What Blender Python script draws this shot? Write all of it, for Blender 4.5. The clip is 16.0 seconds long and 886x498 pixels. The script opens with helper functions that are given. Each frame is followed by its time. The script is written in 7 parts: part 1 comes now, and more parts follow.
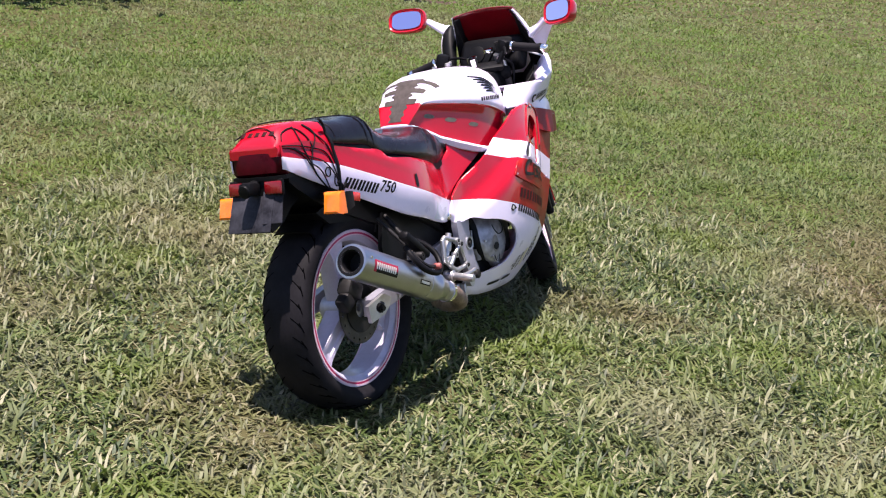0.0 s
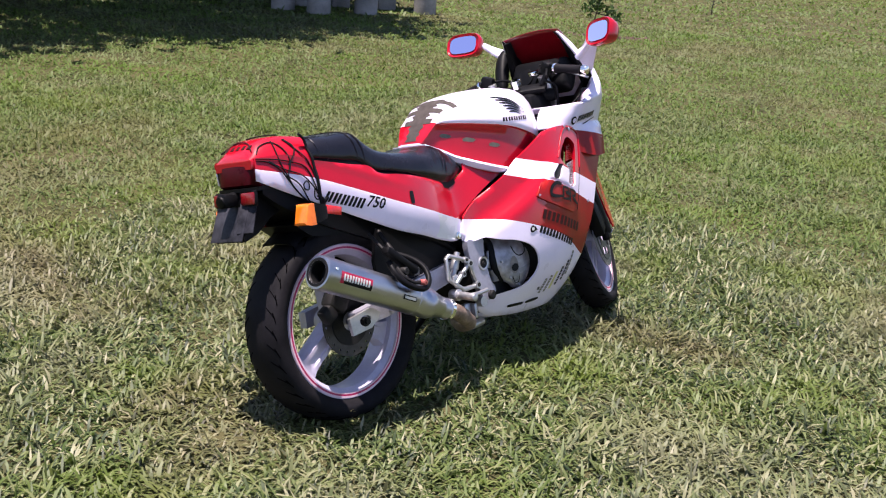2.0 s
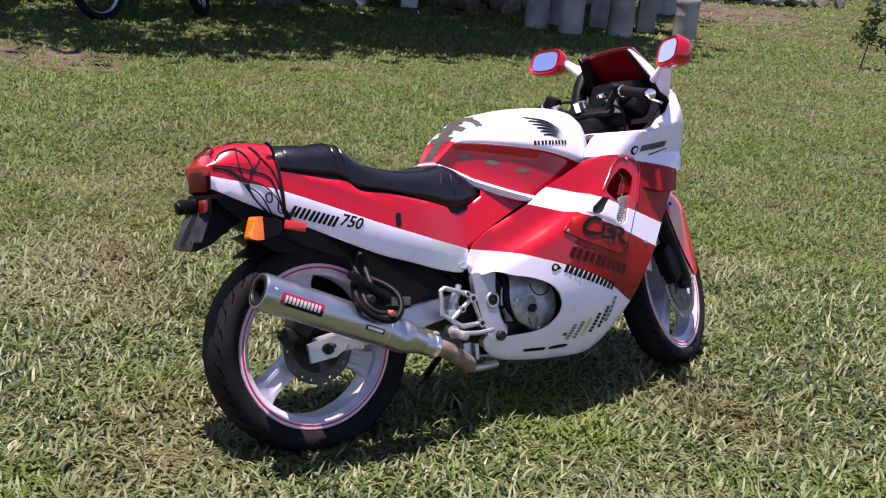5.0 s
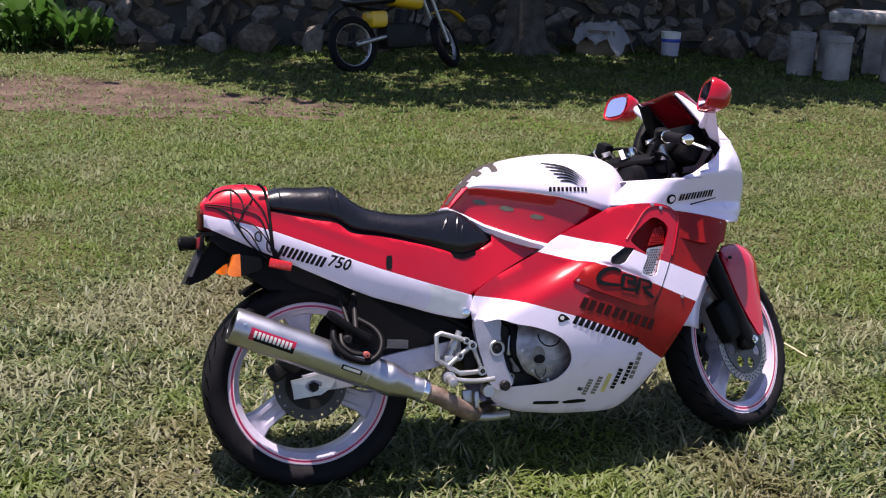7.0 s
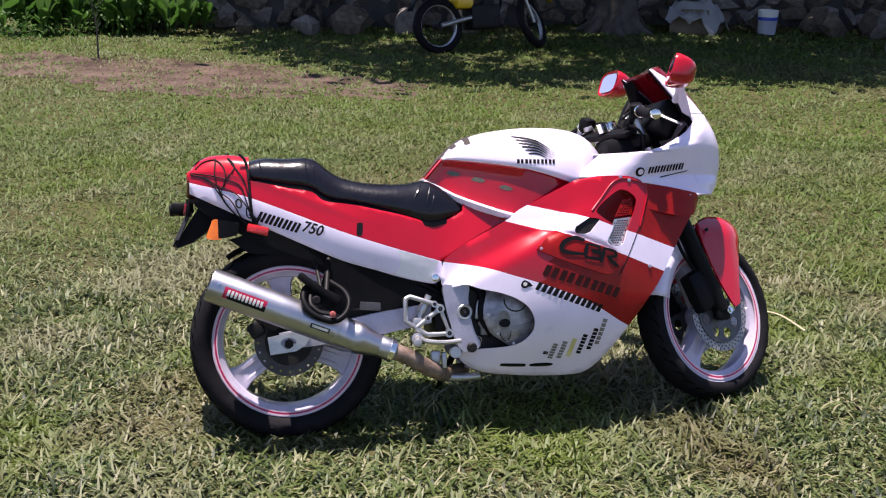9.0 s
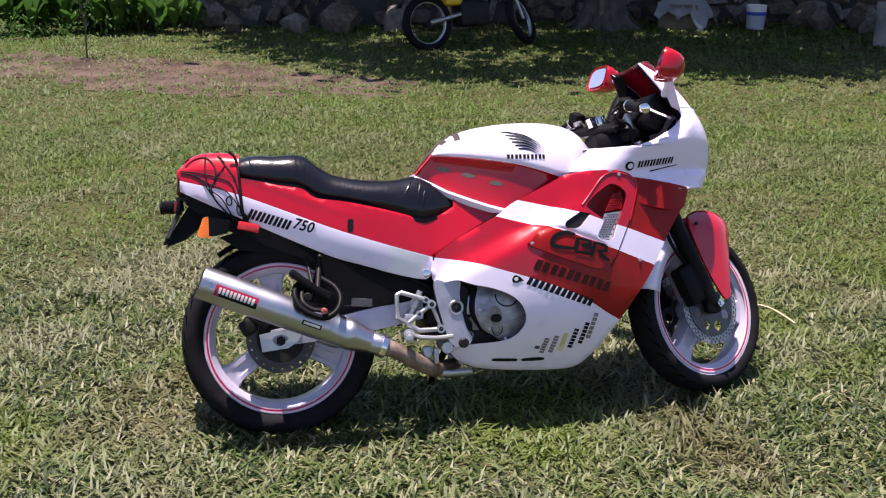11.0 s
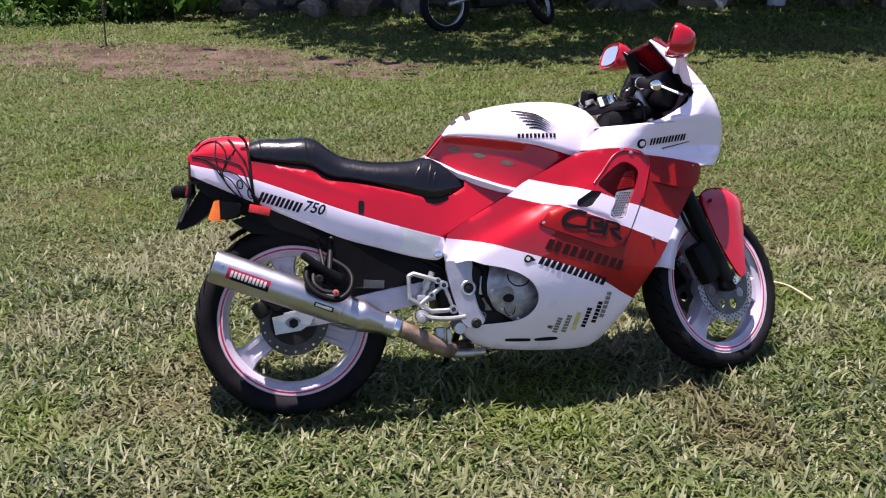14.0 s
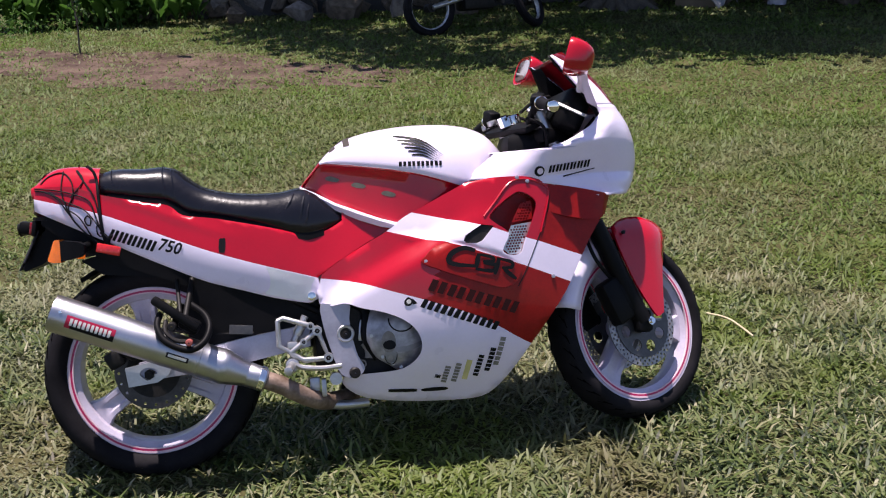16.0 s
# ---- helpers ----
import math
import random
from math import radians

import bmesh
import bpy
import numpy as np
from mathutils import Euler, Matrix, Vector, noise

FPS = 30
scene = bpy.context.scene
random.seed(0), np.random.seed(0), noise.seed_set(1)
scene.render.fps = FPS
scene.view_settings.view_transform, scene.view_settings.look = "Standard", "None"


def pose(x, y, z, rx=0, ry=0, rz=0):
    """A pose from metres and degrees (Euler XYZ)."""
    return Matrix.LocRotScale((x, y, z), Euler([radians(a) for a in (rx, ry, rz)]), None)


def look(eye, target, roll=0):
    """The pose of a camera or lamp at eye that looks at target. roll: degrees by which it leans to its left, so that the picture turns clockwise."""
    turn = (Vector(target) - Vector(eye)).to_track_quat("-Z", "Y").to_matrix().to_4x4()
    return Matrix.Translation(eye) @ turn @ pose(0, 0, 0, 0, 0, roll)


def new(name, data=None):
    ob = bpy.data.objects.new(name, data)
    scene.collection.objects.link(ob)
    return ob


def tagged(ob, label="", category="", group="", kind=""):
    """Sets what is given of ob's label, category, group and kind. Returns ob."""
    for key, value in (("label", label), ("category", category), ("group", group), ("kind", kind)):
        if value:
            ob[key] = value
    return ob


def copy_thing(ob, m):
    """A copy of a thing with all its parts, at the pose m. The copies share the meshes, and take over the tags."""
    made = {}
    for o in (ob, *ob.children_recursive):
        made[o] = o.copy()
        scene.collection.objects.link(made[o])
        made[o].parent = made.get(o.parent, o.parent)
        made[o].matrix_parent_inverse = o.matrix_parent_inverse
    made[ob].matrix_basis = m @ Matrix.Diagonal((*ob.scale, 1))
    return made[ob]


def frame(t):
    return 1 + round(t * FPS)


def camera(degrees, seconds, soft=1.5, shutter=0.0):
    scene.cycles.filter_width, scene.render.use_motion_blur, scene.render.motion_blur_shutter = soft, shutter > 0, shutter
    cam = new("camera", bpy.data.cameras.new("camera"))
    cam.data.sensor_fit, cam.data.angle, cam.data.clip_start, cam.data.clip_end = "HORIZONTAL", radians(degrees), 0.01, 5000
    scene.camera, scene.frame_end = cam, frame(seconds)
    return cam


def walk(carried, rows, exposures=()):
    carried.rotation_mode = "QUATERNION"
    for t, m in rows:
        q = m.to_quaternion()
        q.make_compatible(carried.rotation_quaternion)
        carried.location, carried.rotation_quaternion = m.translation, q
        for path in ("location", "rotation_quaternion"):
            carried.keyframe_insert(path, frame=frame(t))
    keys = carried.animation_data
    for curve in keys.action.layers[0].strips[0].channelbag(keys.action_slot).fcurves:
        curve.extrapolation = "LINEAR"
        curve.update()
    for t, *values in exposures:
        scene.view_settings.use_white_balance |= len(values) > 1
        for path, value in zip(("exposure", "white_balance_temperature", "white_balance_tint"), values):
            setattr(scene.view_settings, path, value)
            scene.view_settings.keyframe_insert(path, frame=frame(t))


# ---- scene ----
cam = camera(43.6, 16.0, soft=1.15)
PATH = [
    (0, (0.051, 0.101, 1.534), (0.021, 2.002, 0.911), 6.6),
    (0.5, (0.215, 0.126, 1.526), (0.112, 2.035, 0.94), 5.9),
    (1, (0.391, 0.195, 1.528), (0.211, 2.102, 0.954), 6.5),
    (1.5, (0.565, 0.218, 1.536), (0.193, 2.096, 0.958), 4.1),
    (2, (0.818, 0.197, 1.535), (0.356, 2.051, 0.943), 4.3),
    (2.5, (0.938, 0.205, 1.542), (0.42, 2.054, 0.981), 1.8),
    (3, (1.013, 0.354, 1.527), (0.413, 2.174, 0.958), 4.2),
    (3.5, (1.099, 0.45, 1.548), (0.46, 2.271, 1.023), 3.5),
    (4, (1.276, 0.555, 1.543), (0.488, 2.316, 1.015), 5.0),
    (4.5, (1.481, 0.682, 1.544), (0.619, 2.385, 0.945), 4.8),
    (5, (1.558, 0.862, 1.532), (0.599, 2.513, 0.937), 4.8),
    (5.2, (1.576, 0.923, 1.541), (0.58, 2.554, 0.949), 4.2),
    (7.3, (2.412, 1.58, 1.577), (0.966, 2.833, 0.996), 2.6),
    (7.5, (2.502, 1.655, 1.583), (1.042, 2.873, 0.962), 2.9),
    (8, (2.653, 1.714, 1.582), (1.122, 2.843, 0.964), 1.7),
    (8.5, (2.704, 1.724, 1.589), (1.162, 2.853, 0.999), 0.8),
    (9, (2.711, 1.703, 1.59), (1.171, 2.84, 1.011), 1.0),
    (11.5, (2.718, 1.7, 1.585), (1.19, 2.851, 1.001), 0.5),
    (12, (2.718, 1.7, 1.584), (1.186, 2.845, 1.001), 0.2),
    (12.5, (2.716, 1.7, 1.581), (1.183, 2.841, 0.991), 0.1),
    (13, (2.716, 1.707, 1.578), (1.182, 2.845, 0.984), 0.0),
    (13.5, (2.719, 1.716, 1.577), (1.191, 2.857, 0.972), -0.1),
    (14, (2.737, 1.734, 1.576), (1.189, 2.843, 0.964), -0.5),
    (14.5, (2.736, 1.786, 1.568), (1.188, 2.885, 0.939), -1.5),
    (15, (2.656, 1.932, 1.549), (1.092, 2.991, 0.891), -1.3),
    (15.5, (2.606, 2.105, 1.584), (1.054, 3.199, 0.957), -1.1),
    (16, (2.676, 2.302, 1.573), (1.105, 3.378, 0.961), -1.2),
]
LIGHT = [(0, 1.24), (2, 1.22), (3.5, 1.16), (5, 1.11), (7.5, 0.97), (9, 1.02), (12.5, 1.04), (15.4, 1.07), (16, 0.82)]
walk(cam, [(t, look(eye, target, roll)) for t, eye, target, roll in PATH], [(t, stops, 6450, 24) for t, stops in LIGHT])
from mathutils import geometry

# ---- light ----
SUN = Vector((-0.136, -0.062, 1.0)).normalized()
world = bpy.data.worlds.new("sky")
scene.world = world
world.use_nodes = True
sky = world.node_tree.nodes.new("ShaderNodeTexSky")
sky.sky_type, sky.sun_disc = "NISHITA", False
sky.sun_elevation = math.asin(SUN.z)
sky.sun_rotation = math.atan2(SUN.x, SUN.y)
sky.air_density, sky.dust_density, sky.ozone_density = 1.0, 0.6, 2.2
world.node_tree.links.new(sky.outputs[0], world.node_tree.nodes["Background"].inputs[0])
world.node_tree.nodes["Background"].inputs[1].default_value = 0.080
sun = new("sun", bpy.data.lights.new("sun", "SUN"))
sun.data.energy, sun.data.angle, sun.data.color = 5.0, radians(0.53), (1.0, 0.94, 0.84)
sun.matrix_world = look(SUN * 50, (0, 0, 0))


# ---- materials ----
def mat(name, base, rough=0.5, metal=0.0, var=0.12, scale=14.0, fine=120.0, bump=0.0, coat=0.0, rvar=0.1, tint=None, spec=0.5, trans=0.0):
    """A surface with variation at two scales, fine relief and uneven gloss."""
    m = bpy.data.materials.new(name)
    m.use_nodes = True
    nt = m.node_tree
    n, li = nt.nodes, nt.links.new
    b = n["Principled BSDF"]
    co = n.new("ShaderNodeTexCoord")
    n1, n2 = n.new("ShaderNodeTexNoise"), n.new("ShaderNodeTexNoise")
    n1.inputs["Scale"].default_value, n1.inputs["Detail"].default_value = scale, 5
    n2.inputs["Scale"].default_value, n2.inputs["Detail"].default_value = fine, 3
    li(co.outputs["Object"], n1.inputs["Vector"])
    li(co.outputs["Object"], n2.inputs["Vector"])
    mx = n.new("ShaderNodeMath")
    mx.operation = "MULTIPLY_ADD"
    mx.inputs[1].default_value = 0.35
    li(n2.outputs["Fac"], mx.inputs[0])
    li(n1.outputs["Fac"], mx.inputs[2])
    rmp = n.new("ShaderNodeMapRange")
    rmp.inputs["From Min"].default_value, rmp.inputs["From Max"].default_value = 0.4, 0.95
    li(mx.outputs[0], rmp.inputs["Value"])
    mixc = n.new("ShaderNodeMix")
    mixc.data_type = "RGBA"
    hi = tint or [min(1.0, c * (1 + var)) for c in base]
    mixc.inputs[6].default_value = (*[c * (1 - var) for c in base], 1)
    mixc.inputs[7].default_value = (*hi, 1)
    li(rmp.outputs[0], mixc.inputs[0])
    li(mixc.outputs[2], b.inputs["Base Color"])
    rr = n.new("ShaderNodeMapRange")
    rr.inputs["To Min"].default_value, rr.inputs["To Max"].default_value = max(0.02, rough - rvar), min(1, rough + rvar)
    li(n1.outputs["Fac"], rr.inputs["Value"])
    li(rr.outputs[0], b.inputs["Roughness"])
    b.inputs["Metallic"].default_value = metal
    b.inputs["Specular IOR Level"].default_value = spec
    b.inputs["Coat Weight"].default_value = coat
    b.inputs["Coat Roughness"].default_value = 0.05
    b.inputs["Transmission Weight"].default_value = trans
    if bump:
        bp = n.new("ShaderNodeBump")
        bp.inputs["Strength"].default_value, bp.inputs["Distance"].default_value = bump, 0.004
        li(mx.outputs[0], bp.inputs["Height"])
        li(bp.outputs[0], b.inputs["Normal"])
    return m


def blade_mat(name, colours, dry, patch=0.35, translucent=0.35, gloss=0.3, fresh=None, pale=None):
    """Blades or leaves: each island its own shade, with larger fresh and dry patches."""
    m = bpy.data.materials.new(name)
    m.use_nodes = True
    nt = m.node_tree
    n, li = nt.nodes, nt.links.new
    b, out = n["Principled BSDF"], n["Material Output"]
    geo, co = n.new("ShaderNodeNewGeometry"), n.new("ShaderNodeTexCoord")
    ramp = n.new("ShaderNodeValToRGB")
    el = ramp.color_ramp.elements
    el[0].color, el[1].color = (*colours[0], 1), (*colours[-1], 1)
    for k, c in enumerate(colours[1:-1]):
        e = el.new((k + 1) / (len(colours) - 1))
        e.color = (*c, 1)
    li(geo.outputs["Random Per Island"], ramp.inputs[0])
    def patches(scale, lo, hi, top, offset):
        """A patchy 0 to top factor over the ground."""
        shift = n.new("ShaderNodeVectorMath")
        shift.inputs[1].default_value = (offset, offset * 1.7, 0)
        li(co.outputs["Object"], shift.inputs[0])
        nz = n.new("ShaderNodeTexNoise")
        nz.inputs["Scale"].default_value, nz.inputs["Detail"].default_value, nz.inputs["Distortion"].default_value = scale, 5, 0.5
        li(shift.outputs[0], nz.inputs["Vector"])
        mr = n.new("ShaderNodeMapRange")
        mr.inputs["From Min"].default_value, mr.inputs["From Max"].default_value, mr.inputs["To Max"].default_value = lo, hi, top
        li(nz.outputs["Fac"], mr.inputs["Value"])
        return mr.outputs[0]

    def blend(fac, below, colour):
        mx = n.new("ShaderNodeMix")
        mx.data_type = "RGBA"
        mx.inputs[7].default_value = (*colour, 1)
        li(fac, mx.inputs[0])
        li(below, mx.inputs[6])
        return mx.outputs[2]
    tone = blend(patches(patch * 2.4, 0.50, 0.62, 0.62, 3.0), ramp.outputs[0], fresh or colours[len(colours) // 2])
    tone = blend(patches(patch * 2.8, 0.50, 0.66, 0.62, 11.0), tone, pale or dry)
    tone = blend(patches(patch * 1.3, 0.52, 0.66, 0.60, 0.0), tone, dry)
    li(tone, b.inputs["Base Color"])
    b.inputs["Roughness"].default_value = 0.55
    b.inputs["Specular IOR Level"].default_value = gloss
    tr = n.new("ShaderNodeBsdfTranslucent")
    li(tone, tr.inputs[0])
    ms = n.new("ShaderNodeMixShader")
    ms.inputs[0].default_value = translucent
    li(b.outputs[0], ms.inputs[1])
    li(tr.outputs[0], ms.inputs[2])
    li(ms.outputs[0], out.inputs[0])
    return m


RED = mat("red_paint", (0.41, 0.004, 0.015), 0.22, var=0.1, scale=6, coat=0.6, rvar=0.07, spec=0.3)
# The same red, deeper: the flank's self-shadow is mixed into its colour.
SHADERED = mat("shaded_red_paint", (0.26, 0.006, 0.005), 0.45, var=0.3, scale=11, coat=0.2, rvar=0.1, spec=0.15)
WHITE = mat("white_paint", (0.82, 0.740, 0.905), 0.30, var=0.05, scale=7, coat=0.5, rvar=0.08)
WHEEL = mat("white_wheel_paint", (0.49, 0.445, 0.555), 0.36, var=0.16, scale=16, coat=0.3)
RUBBER = mat("tyre_rubber", (0.0095, 0.0088, 0.0105), 0.70, var=0.45, scale=18, bump=0.15, spec=0.10)
GROOVE = mat("tread_groove_black", (0.0015, 0.0015, 0.0018), 0.9, var=0.2, spec=0.0)
VINYL = mat("black_vinyl", (0.0065, 0.0062, 0.0095), 0.25, var=0.3, scale=11, fine=60, bump=0.55, rvar=0.09, spec=0.4)
BLACK = mat("black_plastic", (0.0040, 0.0040, 0.0048), 0.5, var=0.35, scale=20, bump=0.08, spec=0.12)
DARK = mat("grimy_dark_metal", (0.014, 0.013, 0.013), 0.55, metal=0.2, var=0.5, scale=25, bump=0.2, spec=0.25)
STEEL = mat("brushed_steel", (0.43, 0.435, 0.475), 0.36, metal=1.0, var=0.15, scale=9, fine=300, rvar=0.1)
ALU = mat("dull_aluminium", (0.49, 0.485, 0.495), 0.42, metal=0.85, var=0.2, scale=22, bump=0.1)
SILVER = mat("silver_paint", (0.37, 0.36, 0.43), 0.40, metal=0.5, var=0.2, scale=14, bump=0.08)
CHROME = mat("chrome", (0.8, 0.8, 0.8), 0.09, metal=1.0, var=0.05, rvar=0.04)
RUST = mat("rusty_pipe", (0.20, 0.12, 0.08), 0.62, metal=0.5, var=0.5, scale=28, bump=0.25, tint=(0.36, 0.27, 0.22))
ORANGE = mat("orange_lens", (0.80, 0.17, 0.010), 0.22, var=0.2, scale=40, coat=0.4)
REDLENS = mat("red_lens", (0.034, 0.0008, 0.003), 0.3, var=0.35, scale=30, spec=0.08)
DISC = mat("worn_disc_steel", (0.060, 0.056, 0.055), 0.42, metal=0.8, var=0.3, scale=30)
# Pink-white glare along the rim stripe, put into a colour.
PINKGLARE = mat("pink_glare", (0.70, 0.50, 0.56), 0.4, var=0.1)
STRIPE = mat("crimson_stripe", (0.42, 0.010, 0.085), 0.4, var=0.12)
REFLECT = mat("red_reflector", (0.62, 0.02, 0.02), 0.25, var=0.2, scale=60, coat=0.5)
PAD = mat("dark_rubber_pad", (0.060, 0.050, 0.046), 0.7, var=0.35, scale=40, bump=0.2, spec=0.15)
MIDSTONE = mat("brown_field_stone", (0.12, 0.105, 0.095), 0.85, var=0.35, scale=3, fine=30, bump=0.7, tint=(0.27, 0.235, 0.21), spec=0.3)
GREYPAD = mat("grey_pad", (0.20, 0.18, 0.16), 0.7, var=0.3, scale=30, bump=0.2)
INK = mat("black_sticker", (0.007, 0.007, 0.008), 0.5, var=0.2, spec=0.15)
MAROON = mat("maroon_sticker", (0.030, 0.006, 0.006), 0.5, var=0.3, spec=0.15)
CRIMSON = mat("crimson_label", (0.42, 0.01, 0.05), 0.35, var=0.15)
PALE = mat("pale_label", (0.72, 0.70, 0.66), 0.35, var=0.1)
YELLOW = mat("yellow_label", (0.62, 0.55, 0.25), 0.5, var=0.2)
MIRROR = mat("mirror_glass", (0.80, 0.70, 0.95), 0.02, metal=1.0, var=0.01, rvar=0.01)
TINT = mat("tinted_screen", (0.16, 0.004, 0.008), 0.12, var=0.2, coat=0.6)
BADGE = mat("olive_badge", (0.10, 0.095, 0.075), 0.5, var=0.3, scale=60)
CORD = mat("black_cord", (0.007, 0.007, 0.009), 0.7, var=0.2, spec=0.15)

GRASS = blade_mat("grass_blades", [(0.009, 0.019, 0.004), (0.029, 0.054, 0.010), (0.063, 0.101, 0.018), (0.096, 0.134, 0.030), (0.130, 0.163, 0.048), (0.175, 0.186, 0.078), (0.31, 0.295, 0.175)], (0.168, 0.118, 0.064), 0.5, 0.32, 0.5, (0.108, 0.154, 0.014), (0.225, 0.218, 0.124))
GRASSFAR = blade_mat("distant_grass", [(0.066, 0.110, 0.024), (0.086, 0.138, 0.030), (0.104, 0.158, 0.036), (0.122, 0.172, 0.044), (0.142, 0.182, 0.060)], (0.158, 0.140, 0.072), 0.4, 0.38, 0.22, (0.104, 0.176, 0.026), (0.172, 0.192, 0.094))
GRASSMID = blade_mat("mid_grass", [(0.026, 0.048, 0.010), (0.054, 0.090, 0.018), (0.082, 0.128, 0.026), (0.106, 0.150, 0.036), (0.134, 0.170, 0.052), (0.172, 0.188, 0.082)], (0.168, 0.134, 0.070), 0.45, 0.34, 0.3, (0.104, 0.152, 0.016), (0.200, 0.196, 0.106))
LEAF = blade_mat("tree_leaves", [(0.02, 0.05, 0.012), (0.04, 0.085, 0.02), (0.07, 0.12, 0.03)], (0.06, 0.10, 0.03), 0.6, 0.3)
BROAD = blade_mat("broad_leaves", [(0.030, 0.085, 0.013), (0.060, 0.15, 0.022), (0.11, 0.21, 0.04)], (0.085, 0.145, 0.045), 1.2, 0.4)
SOIL = mat("turf_soil", (0.040, 0.042, 0.016), 0.95, var=0.35, scale=1.4, fine=70, bump=0.9, tint=(0.090, 0.080, 0.036), rvar=0.04, spec=0.1)
EARTH = mat("bare_reddish_earth", (0.050, 0.033, 0.026), 0.95, var=0.4, scale=2.2, fine=60, bump=1.0, tint=(0.14, 0.098, 0.078), rvar=0.04, spec=0.1)
BARK = mat("bark", (0.066, 0.056, 0.048), 0.9, var=0.5, scale=6, fine=40, bump=1.0, tint=(0.125, 0.11, 0.095), spec=0.2)
STONE = mat("field_stone", (0.070, 0.054, 0.040), 0.85, var=0.4, scale=3, fine=30, bump=0.7, tint=(0.19, 0.150, 0.115), spec=0.3)
PALESTONE = mat("pale_stone", (0.33, 0.32, 0.31), 0.85, var=0.3, scale=4, fine=30, bump=0.6, tint=(0.52, 0.50, 0.48), spec=0.3)
MORTAR = mat("dark_wall_core", (0.05, 0.048, 0.046), 0.95, var=0.4, scale=4, fine=40, bump=0.8)
CONCRETE = mat("old_concrete", (0.19, 0.178, 0.175), 0.85, var=0.3, scale=4, fine=50, bump=0.4, tint=(0.35, 0.33, 0.32))
ROCKBROWN = mat("brown_rock", (0.15, 0.115, 0.08), 0.8, var=0.35, scale=6, fine=60, bump=0.4)
TARP = mat("pale_tarp", (0.24, 0.24, 0.25), 0.6, var=0.25, scale=5, bump=0.4)
BLUE = mat("blue_plastic", (0.02, 0.06, 0.40), 0.4, var=0.15)


# ---- building blocks ----
def finish(bm, smooth=40):
    bmesh.ops.recalc_face_normals(bm, faces=bm.faces)
    for f in bm.faces:
        f.smooth = smooth > 0
    for e in bm.edges:
        if len(e.link_faces) == 2 and e.calc_face_angle(0) > radians(smooth):
            e.smooth = False
    return bm


def part(name, bm, material, parent=None, label="", smooth=40, solid=0.0):
    """Links a bmesh as one mesh object under a thing or a part."""
    finish(bm, smooth)
    me = bpy.data.meshes.new(name)
    bm.to_mesh(me)
    bm.free()
    for m in material if isinstance(material, (list, tuple)) else [material]:
        me.materials.append(m)
    ob = new(name, me)
    if parent:
        ob.parent = parent
    if label:
        ob["label"] = label
    if solid:
        s = ob.modifiers.new("thickness", "SOLIDIFY")
        s.thickness, s.offset = solid, -1
    return ob


def thing(name, m, label, category, group=""):
    ob = new(name)
    ob.empty_display_size = 0.1
    ob.matrix_world = m
    return tagged(ob, label, category, group)


def spline(pts, n=6, closed=False):
    """Points of a smooth curve through pts."""
    p = [np.array(q, float) for q in pts]
    out = []
    k = len(p)
    for i in range(k if closed else k - 1):
        a, b, c, d = (p[(i - 1) % k], p[i], p[(i + 1) % k], p[(i + 2) % k]) if closed else (p[max(i - 1, 0)], p[i], p[i + 1], p[min(i + 2, k - 1)])
        for j in range(n):
            t = j / n
            out.append(0.5 * (2 * b + (c - a) * t + (2 * a - 5 * b + 4 * c - d) * t * t + (3 * b - a - 3 * c + d) * t ** 3))
    if not closed:
        out.append(p[-1])
    return out


def curve1(*knots):
    """A smooth function through (x, value) knots."""
    xs, ys = np.array([k[0] for k in knots]), np.array([k[1] for k in knots])
    ms = np.gradient(ys, xs)

    def fn(x):
        x = min(max(x, xs[0]), xs[-1])
        i = min(max(int(np.searchsorted(xs, x)) - 1, 0), len(xs) - 2)
        h = xs[i + 1] - xs[i]
        t = (x - xs[i]) / h
        return float((2 * t ** 3 - 3 * t * t + 1) * ys[i] + (t ** 3 - 2 * t * t + t) * h * ms[i] + (3 * t * t - 2 * t ** 3) * ys[i + 1] + (t ** 3 - t * t) * h * ms[i + 1])
    return fn


def loft(rows, close=False, caps=True, pick=None):
    """A skin over rows of points; pick(i, j) gives a face's material slot."""
    bm = bmesh.new()
    vs = [[bm.verts.new(p) for p in r] for r in rows]
    k = len(rows[0])
    for i in range(len(rows) - 1):
        for j in range(k if close else k - 1):
            a, b = j, (j + 1) % k
            try:
                f = bm.faces.new((vs[i][a], vs[i][b], vs[i + 1][b], vs[i + 1][a]))
                if pick:
                    f.material_index = pick(i, j)
            except ValueError:
                pass
    if caps and close:
        for r in (vs[0], vs[-1]):
            try:
                bm.faces.new(r)
            except ValueError:
                pass
    return bm


def lathe(profile, seg=48, centre=(0, 0, 0), pick=None, close=True):
    """(radius, y) pairs turned about the y axis."""
    rows = [[(centre[0] + r * math.cos(a), centre[1] + y, centre[2] + r * math.sin(a)) for r, y in profile] for a in (2 * math.pi * i / seg for i in range(seg))]
    rows.append(rows[0])
    bm = loft(rows, close, False, pick)
    bmesh.ops.remove_doubles(bm, verts=bm.verts, dist=1e-6)
    return bm


